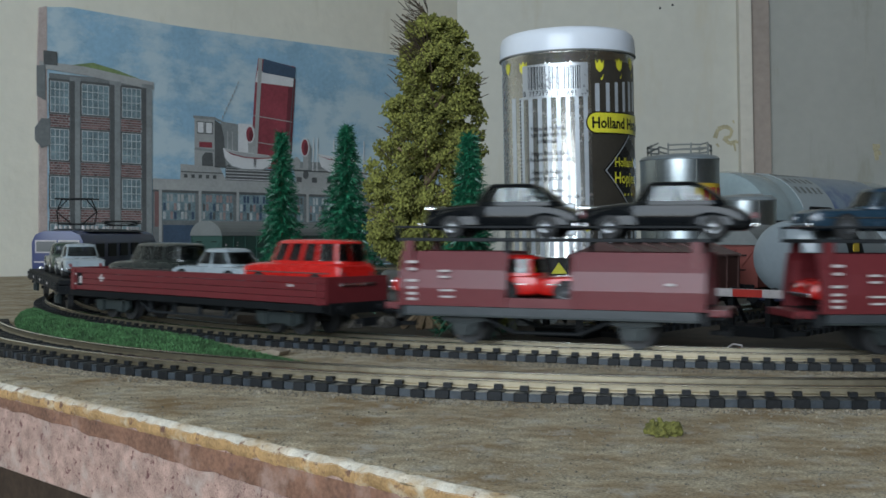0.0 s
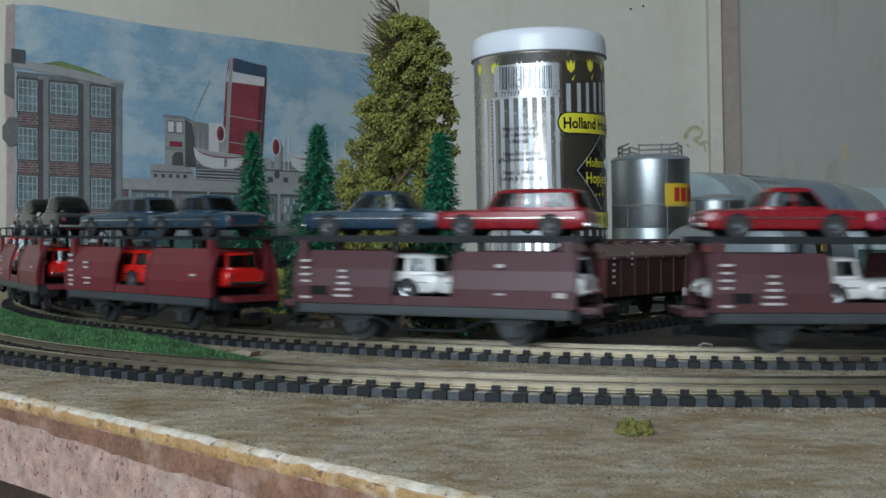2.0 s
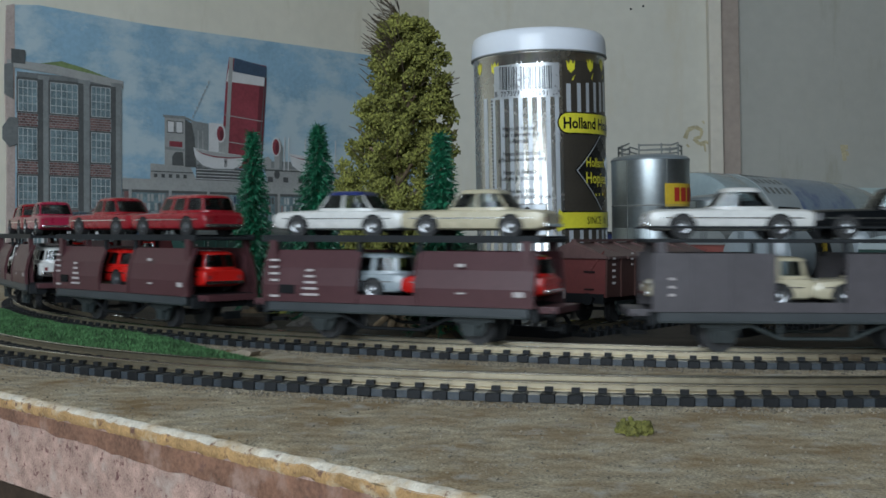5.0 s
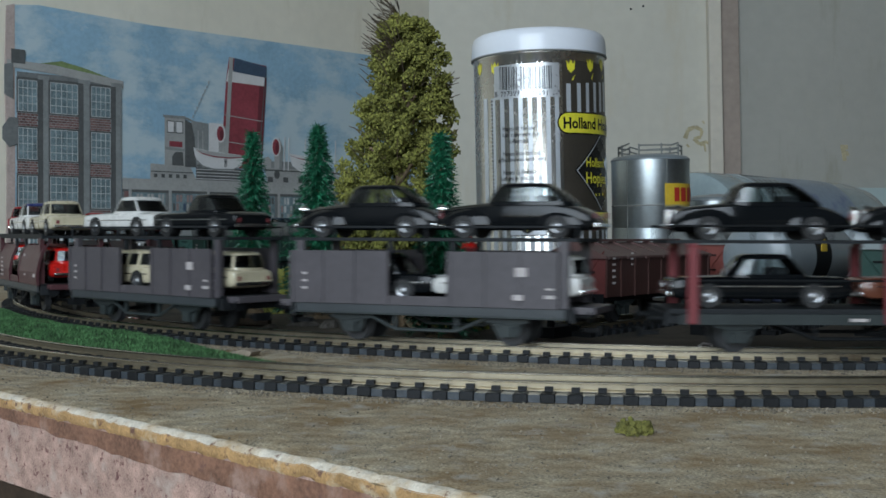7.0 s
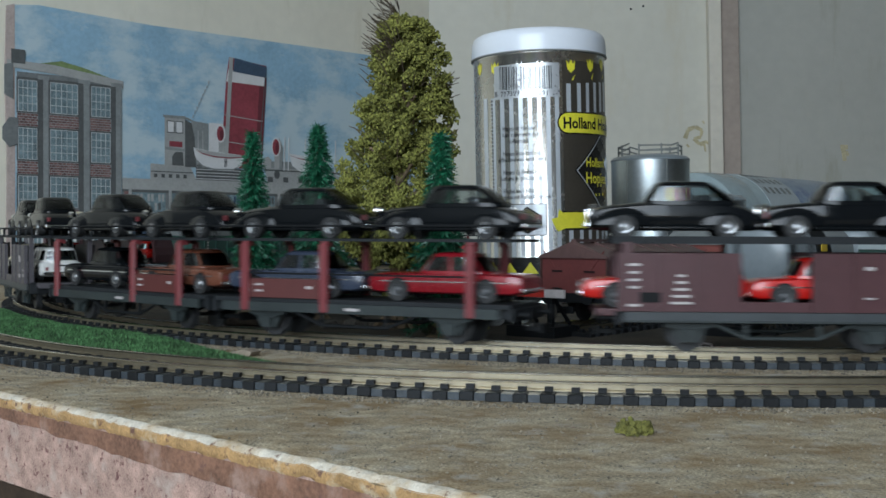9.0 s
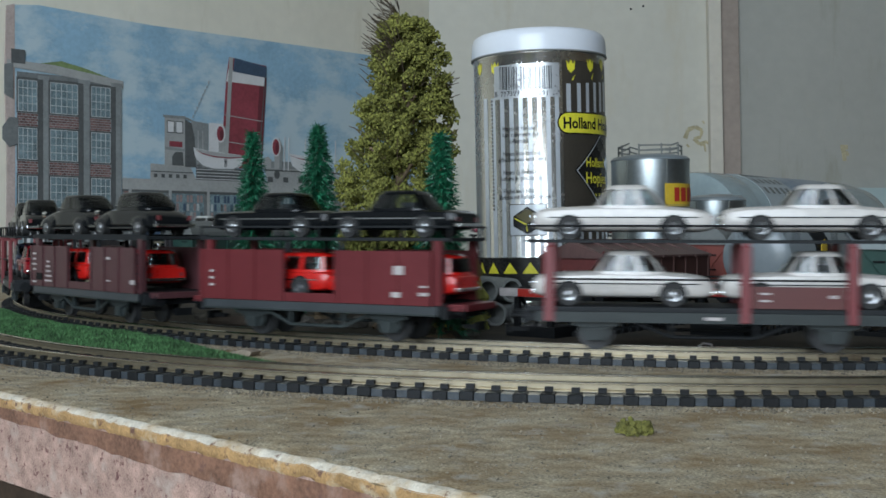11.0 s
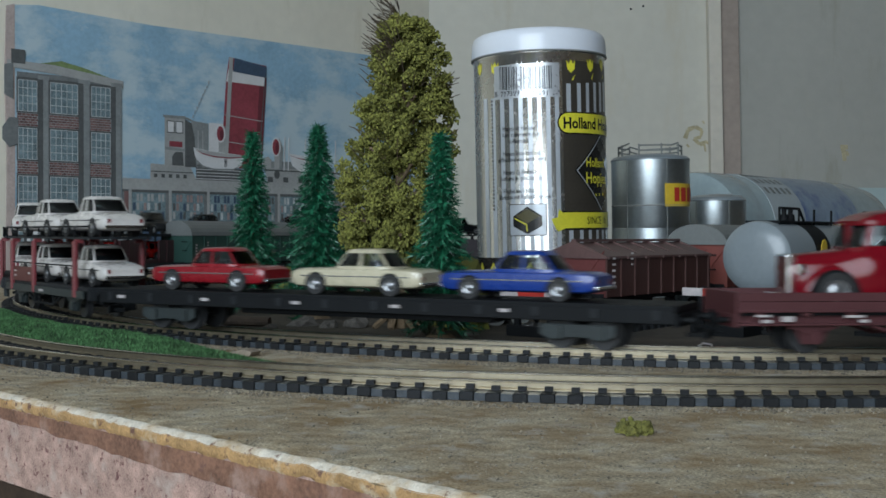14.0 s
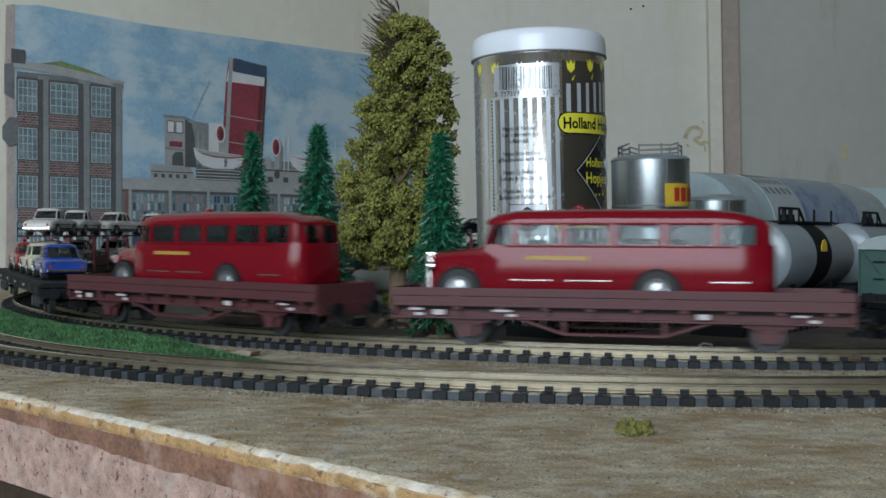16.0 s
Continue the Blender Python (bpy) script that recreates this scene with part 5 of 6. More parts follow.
STAIN = mat("yellow_stain", (0.44, 0.39, 0.25), 0.85, vary=0.4, size=60)


def blot(cx, cz, points):
    """A dried splash on the wall, a thin skin: rings of short strokes."""
    bm = bmesh.new()
    for x0, z0, x1, z1, w in points:
        d = Vector((x1 - x0, 0, z1 - z0))
        nrm = Vector((-d.z, 0, d.x)).normalized() * w
        prism([(x0 + nrm.x, z0 + nrm.z), (x0 - nrm.x, z0 - nrm.z), (x1 - nrm.x * 0.7, z1 - nrm.z * 0.7), (x1 + nrm.x * 0.7, z1 + nrm.z * 0.7)], -0.3 - 0.05 * len(bm.verts) / 8, 0.0, bm)
    ob = tagged(link("wall_stain", bm, STAIN), "dried yellowish splash mark on the wall", "stain", kind="structure")
    ob.matrix_world = pose(cx, 1.5145, cz)


blot(0.346, 0.168, [(-16, 6, -12, 18, 3.2), (-12, 18, -2, 22, 3.4), (-2, 22, 7, 17, 3.0), (7, 17, 5, 8, 2.4), (5, 8, -4, 6, 2.6), (-4, 6, 4, -2, 3.0), (4, -2, 14, 2, 3.2), (14, 2, 20, -6, 2.0), (10, -2, 12, -12, 1.6), (8, 30, 10, 26, 1.2), (-14, -2, -10, -6, 1.6)])
blot(0.546, 0.155, [(-4, 7, 6, 8, 4.2), (0, 8, 2, -11, 3.6), (4, 2, 7, -4, 2.2)])
for x, z in ((0.255, 0.350), (0.272, 0.354)):
    nl = cyl(1.6, 1.6, 0.6, (0, -0.3, 0), "y", 12)
    tagged(link("nail", nl, DARKGREY), "small dark nail head in the wall", "nail").matrix_world = pose(x, 1.515, z)

# ---- the sweet tin ----
TIN_R = 42.0
tin = thing("sweet_tin", "tall silver sweet tin with white lid and yellow and black print", "tin", m=pose(0.0652, 0.718, 0.0, 0, -1.4, -5.2))


def lathe(profile, seg=72):
    bm = bmesh.new()
    rings = [[bm.verts.new((r * math.cos(2 * math.pi * i / seg), r * math.sin(2 * math.pi * i / seg), z)) for i in range(seg)] for r, z in profile]
    for a, b in zip(rings, rings[1:]):
        for i in range(seg):
            bm.faces.new((a[i], a[(i + 1) % seg], b[(i + 1) % seg], b[i]))
    bm.faces.new(rings[0][::-1])
    bm.faces.new(rings[-1])
    bmesh.ops.recalc_face_normals(bm, faces=bm.faces)
    return bm


part("body", lathe([(41.2, 0), (42.4, 0.8), (42.4, 2), (TIN_R, 2.6), (TIN_R, 153), (42.5, 153.8), (42.5, 155)]), TINPLATE, tin, smooth=True)
part("lid", lathe([(42.6, 155), (43.2, 155.3), (43.4, 157), (43.0, 165), (42.0, 168.2), (40.0, 169.8), (37.5, 170.4), (36, 169.9), (5, 169.9)]), LIDWHITE, tin, "white plastic lid", smooth=True)
part("lid_rim", lathe([(43.2, 154.6), (43.7, 155), (43.7, 155.6), (43.3, 155.8)]), MIDGREY, tin, smooth=True)


def tin_at(px, py):
    """Unrolled place on the tin's front: along its girth and up, from the print's layout of 230 by 430."""
    t = max(-0.999, min(0.999, (px - 962) / 118.0))
    a = math.asin(t)
    return a * TIN_R, 43.3 + (414 - py) / 1961 * (718 - TIN_R * math.cos(a))


def wrap(bm, lift):
    for v in bm.verts:
        a, r = v.co.x / TIN_R, TIN_R + lift - v.co.y
        v.co = Vector((r * math.sin(a), -r * math.cos(a), v.co.z))
    return bm


def decal(x0, x1, z0, z1, lift):
    bm = bmesh.new()
    n = max(1, int((x1 - x0) / 2.0))
    a = [bm.verts.new((x0 + (x1 - x0) * i / n, 0, z0)) for i in range(n + 1)]
    b = [bm.verts.new((x0 + (x1 - x0) * i / n, 0, z1)) for i in range(n + 1)]
    for i in range(n):
        bm.faces.new((a[i], a[i + 1], b[i + 1], b[i]))
    return wrap(bm, lift)


def shape(points, lift):
    bm = bmesh.new()
    bm.faces.new([bm.verts.new((x, 0, z)) for x, z in points])
    bmesh.ops.triangulate(bm, faces=bm.faces)
    bmesh.ops.subdivide_edges(bm, edges=bm.edges, cuts=3, use_grid_fill=True)
    bmesh.ops.recalc_face_normals(bm, faces=bm.faces)
    return wrap(bm, lift)


def frame_decal(name, px0, py0, px1, py1, lift, material, label=""):
    x0, x1 = tin_at(px0, py0)[0], tin_at(px1, py1)[0]
    z1, z0 = tin_at((px0 + px1) / 2, py0)[1], tin_at((px0 + px1) / 2, py1)[1]
    return part(name, decal(x0, x1, z0, z1, lift), material, tin, label)


def words(name, text, px, py, size, lift, material, stretch=1.0, bold=0.0):
    """Lettering in the built-in font, wrapped round the tin; size is the letter height in mm."""
    cu = bpy.data.curves.new("words", "FONT")
    cu.body, cu.size, cu.resolution_u, cu.offset = text, size, 2, bold
    tmp = bpy.data.objects.new("words", cu)
    scene.collection.objects.link(tmp)
    me = bpy.data.meshes.new_from_object(tmp.evaluated_get(bpy.context.evaluated_depsgraph_get()))
    bpy.data.objects.remove(tmp)
    bm = bmesh.new()
    bm.from_mesh(me)
    bpy.data.meshes.remove(me)
    x0, z0 = tin_at(px, py)
    for v in bm.verts:
        v.co = Vector((x0 + v.co.x * stretch, 0, z0 + v.co.y))
    left, right = min(v.co.x for v in bm.verts), max(v.co.x for v in bm.verts)
    for k in range(1, int((right - left) / 1.5) + 1):
        bmesh.ops.bisect_plane(bm, geom=bm.verts[:] + bm.edges[:] + bm.faces[:], plane_co=(left + k * 1.5, 0, 0), plane_no=(1, 0, 0))
    return part(name, wrap(bm, lift), material, tin)


# dark ground (print plus the dark room's reflection as colour), then stripes and panels
frame_decal("dark_panel", 1002, 112, 1079, 462, 0.12, TIN_DARK, "dark brown panel, print and dark reflection in one colour")
frame_decal("dark_band", 846, 455, 1079, 538, 0.16, TIN_BLACK, "black printed band")
for px in (868, 882, 898, 914, 930, 946, 962, 977, 992):
    frame_decal("stripe", px - 3.6, 172, px + 3.6, 454, 0.2, TIN_WHITE)
for px in (1012, 1030, 1045, 1058, 1068, 1075):
    frame_decal("stripe", px - 4.2 * (1 - (px - 1000) / 130), 150, px + 4.2 * (1 - (px - 1000) / 130), 202, 0.3, TIN_WHITE)
    frame_decal("stripe", px - 4 * (1 - (px - 1000) / 130), 409, px + 4 * (1 - (px - 1000) / 130), 448, 0.34, TIN_WHITE)
for i in range(10):
    x0, z0 = tin_at(925, 475)
    x = x0 - 60 + i * 13.2
    part("triangle", shape([(x - 5, z0 - 3), (x + 5, z0 - 3), (x, z0 + 4)], 0.4), TIN_YELLOW, tin)
for px in (858, 886, 925, 968, 1017, 1051, 1072):
    x, z = tin_at(px, 120)
    part("tulip", shape([(x - 3, z + 4), (x - 1.6, z + 1.5), (x, z + 4.4), (x + 1.6, z + 1.5), (x + 3, z + 4), (x + 2.6, z - 1.5), (x, z - 4), (x - 2.6, z - 1.5)], 0.18 if px < 1000 else 0.3), TINPLATE if px in (925, 968) else TIN_YELLOW, tin)
    if px > 1000:
        part("tulip_leaf", shape([(x + 0.4, z - 8), (x + 3, z - 4.6), (x + 1.4, z - 8.6)], 0.3), TIN_YELLOW, tin)
# bar code label
code = frame_decal("code_label", 885, 112, 997, 172, 0.3, mat("code_film", (0.58, 0.60, 0.62), 0.28, metal=0.6, vary=0.05, size=60), "white bar code label")
rng = random.Random(4)
px = 895.0
while px < 984:
    w = rng.choice((0.7, 0.7, 1.3, 2.0))
    if not 924 < px < 930:
        (x0, z1), (x1, z0) = tin_at(px, 117), tin_at(px + w, 158)
        part("bar", decal(x0, x1, z0, z1, 0.42), TIN_BLACK, code)
    px += w + rng.choice((0.8, 1.3, 2.0))
for px, text in ((886, "8"), (896, "717399"), (942, "171691")):
    words("code_number", text, px, 170, 4.6, 0.5, TIN_BLACK, 0.95)
# small print
for px, py, text in ((899, 231, "Hopjes uit Holland,"), (899, 242, "hard suikerwerk met"), (909, 253, "koffiesmaak"), (899, 275, "Hopjes from Holland,"), (890, 286, "coffee flavoured hard candy"),
                     (899, 308, "Hopjes de Hollande,"), (893, 319, "Bonbons au gout de cafe"), (899, 341, "Hopjes aus Holland,"), (891, 352, "Bonbons mit Kaffee Gesmack")):
    words("small_print", text, px - 1, py, 4.0, 0.36, TIN_BLACK, 0.70, 0.03)
for i in range(30):
    frame_decal("side_print", 879, 175 + i * 6.6, 881.5, 179.4 + i * 6.6, 0.36, TIN_BLACK)
# name pill
(x0, z1), (x1, z0) = tin_at(994, 201), (tin_at(1079, 236)[0], tin_at(1020, 237)[1])
x1 += 14
for grow, lift, m in ((0.8, 0.5, TIN_BLACK), (0, 0.62, TIN_YELLOW)):
    r = (z1 - z0) / 2
    pts = [(x0 + r + math.cos(a) * (r + grow), (z0 + z1) / 2 + math.sin(a) * (r + grow)) for a in [math.pi * (0.5 + i / 12) for i in range(13)]]
    part("name_pill", shape(pts, lift), m, tin)
    part("name_pill", decal(x0 + r, x1, z0 - grow, z1 + grow, lift), m, tin)
words("title", "Holland Hopjes", 1001, 228, 9.4, 0.8, TIN_BLACK, 0.86, 0.28)
# diamond
cx, cz = tin_at(1066, 306)
for grow, lift, m in ((2.6, 0.3, TIN_BLACK), (1.4, 0.45, TIN_WHITE), (0.6, 0.6, TIN_BLACK)):
    part("diamond", shape([(cx - 21 - grow, cz), (cx, cz - 23 - grow), (cx + 21 + grow, cz), (cx, cz + 21 + grow)], lift), m, tin)
words("title", "Holland", 1039, 297, 8.0, 0.75, TIN_YELLOW, 0.8, 0.12)
words("title", "Hopjes", 1038, 326, 9.6, 0.75, TIN_YELLOW, 0.85, 0.15)
for k in range(3):
    x, z = tin_at(1056 + k * 6, 347)
    part("dot", shape([(x - 0.7, z - 0.7), (x + 0.7, z - 0.7), (x + 0.7, z + 0.7), (x - 0.7, z + 0.7)], 0.75), TIN_YELLOW, tin)
# sweet picture
frame_decal("picture_border", 907, 360, 971, 417, 0.36, TIN_DARK)
frame_decal("picture_ground", 908.5, 361.5, 969.5, 415.5, 0.46, TIN_WHITE)
cx, cz = tin_at(938, 388)
part("sweet", shape([(cx - 9, cz + 2), (cx - 9, cz - 4), (cx, cz - 9), (cx + 9, cz - 4), (cx + 9, cz + 2), (cx, cz + 8)], 0.6), TIN_BLACK, tin)
part("sweet_face", shape([(cx - 7.5, cz + 2), (cx, cz - 2.4), (cx + 7.5, cz + 2), (cx, cz + 6.4)], 0.7), mat("sweet_brown", (0.09, 0.075, 0.02), 0.35), tin)
part("sweet_edge", shape([(cx - 8, cz + 1.4), (cx, cz - 3), (cx, cz - 7.4), (cx - 0.7, cz - 7), (cx - 0.8, cz - 3.6), (cx - 8, cz + 0.4)], 0.8), TIN_YELLOW, tin)
# ribbon
(x0, z1), (x1, z0) = tin_at(1000, 377), (tin_at(1079, 404)[0], tin_at(1020, 405)[1])
part("ribbon", decal(x0 - 0.8, x1 + 12, z0 - 0.9, z1 + 0.9, 0.5), TIN_BLACK, tin)
part("ribbon", decal(x0, x1 + 12, z0, z1, 0.62), TIN_YELLOW, tin)
part("ribbon_end", shape([(x0 - 8, z0 + 6), (x0 - 4, z0 - 2), (x0 + 1, z0), (x0 + 0.5, z1 - 1), (x0 - 3, z1 + 2), (x0 - 4, z1 - 3)], 0.7), TIN_YELLOW, tin)
words("title", "SINCE 18", 1039, 398, 6.6, 0.8, TIN_BLACK, 0.8)


# ---- trees ----
def soup(name, verts, faces, material, parent, smooth=False):
    me = bpy.data.meshes.new(name)
    me.from_pydata(verts, [], faces)
    me.materials.append(material)
    if smooth:
        me.polygons.foreach_set("use_smooth", [True] * len(me.polygons))
    ob = new(name, me)
    ob.parent = parent
    return ob


def pine(x, y, height, radius, seed, label):
    """A bottle-brush model fir: wire trunk, drooping branches set with needles. Metres."""
    r = random.Random(seed)
    t = thing("model_fir", label, "tree", "model fir trees", pose(x, y, 0, 0, 0, seed * 50))
    bm = cyl(1.9, 0.5, height * 1000 * 0.96, (0, 0, height * 480), "z", 8)
    cyl(7, 5, 2, (0, 0, 1), "z", 14, bm)
    part("trunk", bm, BARK, t)
    verts, faces = [], []
    start = height * 0.10
    n = 400
    for i in range(n):
        f = (i + r.random()) / n
        tier = (f * 11) % 1.0
        z = start + (height - start) * f
        reach = radius * (1 - f) ** 0.82 * (1.08 - 0.38 * tier) * r.uniform(0.8, 1.12) + 0.0012
        a = i * 2.399963 + r.uniform(-0.3, 0.3)
        droop = r.uniform(0.12, 0.5) - 0.75 * max(0, f - 0.75)
        d = Vector((math.cos(a), math.sin(a), -droop))
        d.normalize()
        steps = max(4, int(reach / 0.0011))
        for k in range(steps):
            g = (k + 0.6) / steps
            p = Vector((0, 0, z)) + d * reach * g
            for s in range(3):
                tw = r.uniform(0, 6.283)
                side = Vector((-d.y, d.x, 0)) * math.cos(tw) + Vector((0, 0, 1)) * math.sin(tw)
                tip = p + (d * 0.9 + side * 0.9).normalized() * r.uniform(0.0028, 0.0050)
                w = side.cross(d).normalized() * 0.00042
                b = len(verts)
                verts += [p - w, p + w, tip]
                faces.append((b, b + 1, b + 2))
    soup("crown", verts, faces, PINE, t)
    return t


pine(-0.1030, 0.600, 0.0975, 0.0170, 1, "dark green bristle model fir beside the track")
pine(-0.0632, 0.560, 0.0972, 0.0225, 2, "dark green bristle model fir beside the track")
pine(-0.0010, 0.455, 0.0838, 0.0150, 3, "slim dark green bristle model fir beside the leafy tree")


def foam_tree(x, y, label):
    r = random.Random(11)
    t = thing("model_tree", label, "tree", m=pose(x, y, 0))
    bm = cyl(5, 2.6, 60, (0, 0, 30), "z", 10)
    for i in range(7):
        a = i * 0.9
        rod((math.cos(a) * 2, math.sin(a) * 2, 8), (math.cos(a) * 12, math.sin(a) * 12, 0.5), 1.3, bm)
    for i in range(26):
        a, z = i * 2.4, 26 + i * 3.9
        k = 20 * (1 - (z / 150)) + 4
        rod((0, 0, z), (math.cos(a) * k, math.sin(a) * k, z + 9), 0.8, bm)
    rod((0, 0, 55), (3, 0, 138), 1.6, bm)
    part("trunk", bm, BARK, t)
    heights = [28, 34, 47, 65, 85, 108, 123, 136, 143]
    radii = [9, 17, 24.5, 25.5, 23.5, 19, 16.5, 12.5, 4]
    shift = [0, -1, -4, -2.5, 1.5, 5, 4.5, 3, 1]
    ico = bmesh.new()
    bmesh.ops.create_cone(ico, cap_ends=True, cap_tris=True, segments=5, radius1=1.0, radius2=0.5, depth=1.4)
    bmesh.ops.triangulate(ico, faces=ico.faces)
    base = [v.co.copy() for v in ico.verts]
    tri = [[v.index for v in f.verts] for f in ico.faces]
    ico.free()
    verts, faces = [], []
    for i in range(760):
        z = r.uniform(30, 140) if i > 70 else r.uniform(30, 62)
        rad, sh = float(np.interp(z, heights, radii)), float(np.interp(z, heights, shift))
        a = r.uniform(0, 6.283)
        k = rad * (r.uniform(0.68, 1.03) if i % 3 else r.uniform(0.15, 0.6)) + 2.6 * noise.noise((math.cos(a) * 2, math.sin(a) * 2, z * 0.07))
        c = Vector((sh + math.cos(a) * k, math.sin(a) * k, z))
        lump = r.uniform(2.2, 4.4) * (0.75 if z > 125 else 1)
        for _ in range(64):
            d = Vector((r.gauss(0, 1), r.gauss(0, 1), r.gauss(0, 1))).normalized() * lump * (0.62 + 0.5 * r.random() ** 2)
            size = r.uniform(0.35, 0.8)
            b = len(verts)
            for v in base:
                verts.append(tuple((c + d + v * size * r.uniform(0.6, 1.35)) * MM))
            faces += [[b + n for n in f] for f in tri]
    soup("crown", verts, faces, FOAM, t)
    bm = bmesh.new()
    for i in range(280):
        z = r.choice((r.uniform(118, 146), r.uniform(108, 140), r.uniform(40, 110)))
        rad, sh = float(np.interp(z, heights, radii)), float(np.interp(z, heights, shift))
        a = r.uniform(0, 6.283) if z < 112 else r.uniform(2.0, 4.6)
        p = Vector((sh + math.cos(a) * rad * 0.7, math.sin(a) * rad * 0.7, z))
        rod(p, p + Vector((math.cos(a), math.sin(a), r.uniform(0.1, 1.0))) * r.uniform(5, 11), 0.22, bm, 3)
    tagged(part("bare_twig_fringe", bm, TWIG, t, "bare dark fibres sticking out of the foliage"), kind="stuff")
    return t


foam_tree(-0.0205, 0.505, "tall olive-yellow foam-leaved model tree with bare twigs")


def tuft(name, x, y, rx, ry, h, material, label, seed, n=60):
    r = random.Random(seed)
    ico = bmesh.new()
    bmesh.ops.create_icosphere(ico, subdivisions=2, radius=1.0)
    base, tri = [v.co.copy() for v in ico.verts], [[v.index for v in f.verts] for f in ico.faces]
    ico.free()
    verts, faces = [], []
    for i in range(n):
        a, k = r.uniform(0, 6.283), r.random() ** 0.5
        top = h * (1 - 0.6 * k * k)
        c, s = Vector((math.cos(a) * k * rx, math.sin(a) * k * ry, r.uniform(0.15, 0.85) * top)), r.uniform(0.16, 0.3) * h
        o = Vector((r.random() * 50, r.random() * 50, 0))
        b = len(verts)
        for v in base:
            verts.append(tuple((c + v * s * (1 + 0.6 * noise.noise(v * 2 + o) + 0.4 * noise.noise(v * 5 + o))) * MM))
        faces += [[b + q for q in f] for f in tri]
    me = bpy.data.meshes.new(name)
    me.from_pydata(verts, [], faces)
    me.materials.append(material)
    ob = tagged(new(name, me), label, "foliage")
    ob.location = (x, y, 0)
    return ob


tuft("foam_tuft", 0.0413, 0.2400, 3.9, 3.4, 3.5, mat("tuft_green", (0.12, 0.115, 0.026), 0.95, vary=0.4, size=300, island=0.3), "small olive foam tuft on the gritty board", 5)
tuft("foam_tuft", -0.0235, 0.60, 4, 4, 22, FOAM, "olive foam tuft behind the fir trees", 6)
tuft("foam_tuft", -0.0865, 0.60, 4, 4, 24, FOAM, "olive foam tuft behind the fir trees", 7)
tuft("foam_tuft", 0.008, 0.50, 3, 3, 33, FOAM, "olive foam tuft behind the fir trees", 8)


# ---- grass mat between the tracks ----
def grass():
    t = thing("grass_mat", "bright green model grass mat between the tracks", "grass")
    bm = bmesh.new()
    r = random.Random(2)
    rows = []
    for i in range(0, 61):
        s = -44 + i * 0.68
        xf, yf, af = on(FAR, s)
        f0 = Vector((xf + math.sin(af) * 0.0175, yf - math.cos(af) * 0.0175, 0))
        d = [(NEAR[j, 1] - f0.x) ** 2 + (NEAR[j, 2] - f0.y) ** 2 for j in range(len(NEAR))]
        j = int(np.argmin(d))
        n0 = Vector((NEAR[j, 1] - math.sin(NEAR[j, 3]) * 0.0175, NEAR[j, 2] + math.cos(NEAR[j, 3]) * 0.0175, 0))
        end = max(0.0, min(1.0, (-7.5 - s) / 14))
        row = []
        for k in range(13):
            f = k / 12
            lift = math.sin(math.pi * f) ** 0.6 * (0.0036 * min(1, end * 1.5)) + 0.0004
            g = 1 - (1 - f) * (0.25 + 0.75 * end)
            p = f0.lerp(n0, g)
            row.append((p.x, p.y, lift + 0.0012 * noise.noise((p.x * 90, p.y * 90, 0)) * min(1, end * 2)))
        rows.append(row)
    verts = [p for row in rows for p in row]
    faces = [(i * 13 + k, (i + 1) * 13 + k, (i + 1) * 13 + k + 1, i * 13 + k + 1) for i in range(60) for k in range(12)]
    soup("mat", verts, [f[::-1] for f in faces], GRASS, t, True)
    bv, bf = [], []
    for _ in range(42000):
        i, k = r.randrange(60), r.randrange(12)
        a, b2, c = Vector(rows[i][k]), Vector(rows[i + 1][k]), Vector(rows[i][k + 1])
        p = a + (b2 - a) * r.random() + (c - a) * r.random()
        h, w, an = r.uniform(0.0005, 0.0015), 0.00024, r.uniform(0, 6.283)
        lean = Vector((r.uniform(-1, 1), r.uniform(-1, 1), 0)) * 0.0008
        q = Vector((math.cos(an), math.sin(an), 0)) * w
        b = len(bv)
        bv += [p - q, p + q, p + lean + Vector((0, 0, h))]
        bf.append((b, b + 1, b + 2))
    tagged(soup("grass_fibre", bv, bf, GRASS, t), kind="stuff")


grass()
tip = link("cork_scrap", prism([(-8, 0.2), (8, 0.2), (9, 1.8), (6, 2.6), (-2, 1.2)], -3, 3), mat("cork", (0.22, 0.18, 0.135), 0.9, vary=0.3, size=90), bevel=0.3)
tip.matrix_world = pose(-0.0735, 0.392, 0, 0, 0, -25)
tagged(tip, "pale scrap of cork lying beside the track", "scrap")
lg = link("bark_log", cyl(2.6, 2.2, 30, (0, 0, 2.6), "x", 10), mat("dark_bark", (0.060, 0.044, 0.032), 0.9, vary=0.5, size=200, bump=0.001, bump_size=700))
lg.matrix_world = pose(-0.094, 0.512, 0, 0, 0, -14)
tagged(lg, "short bark-covered log lying behind the track", "log")


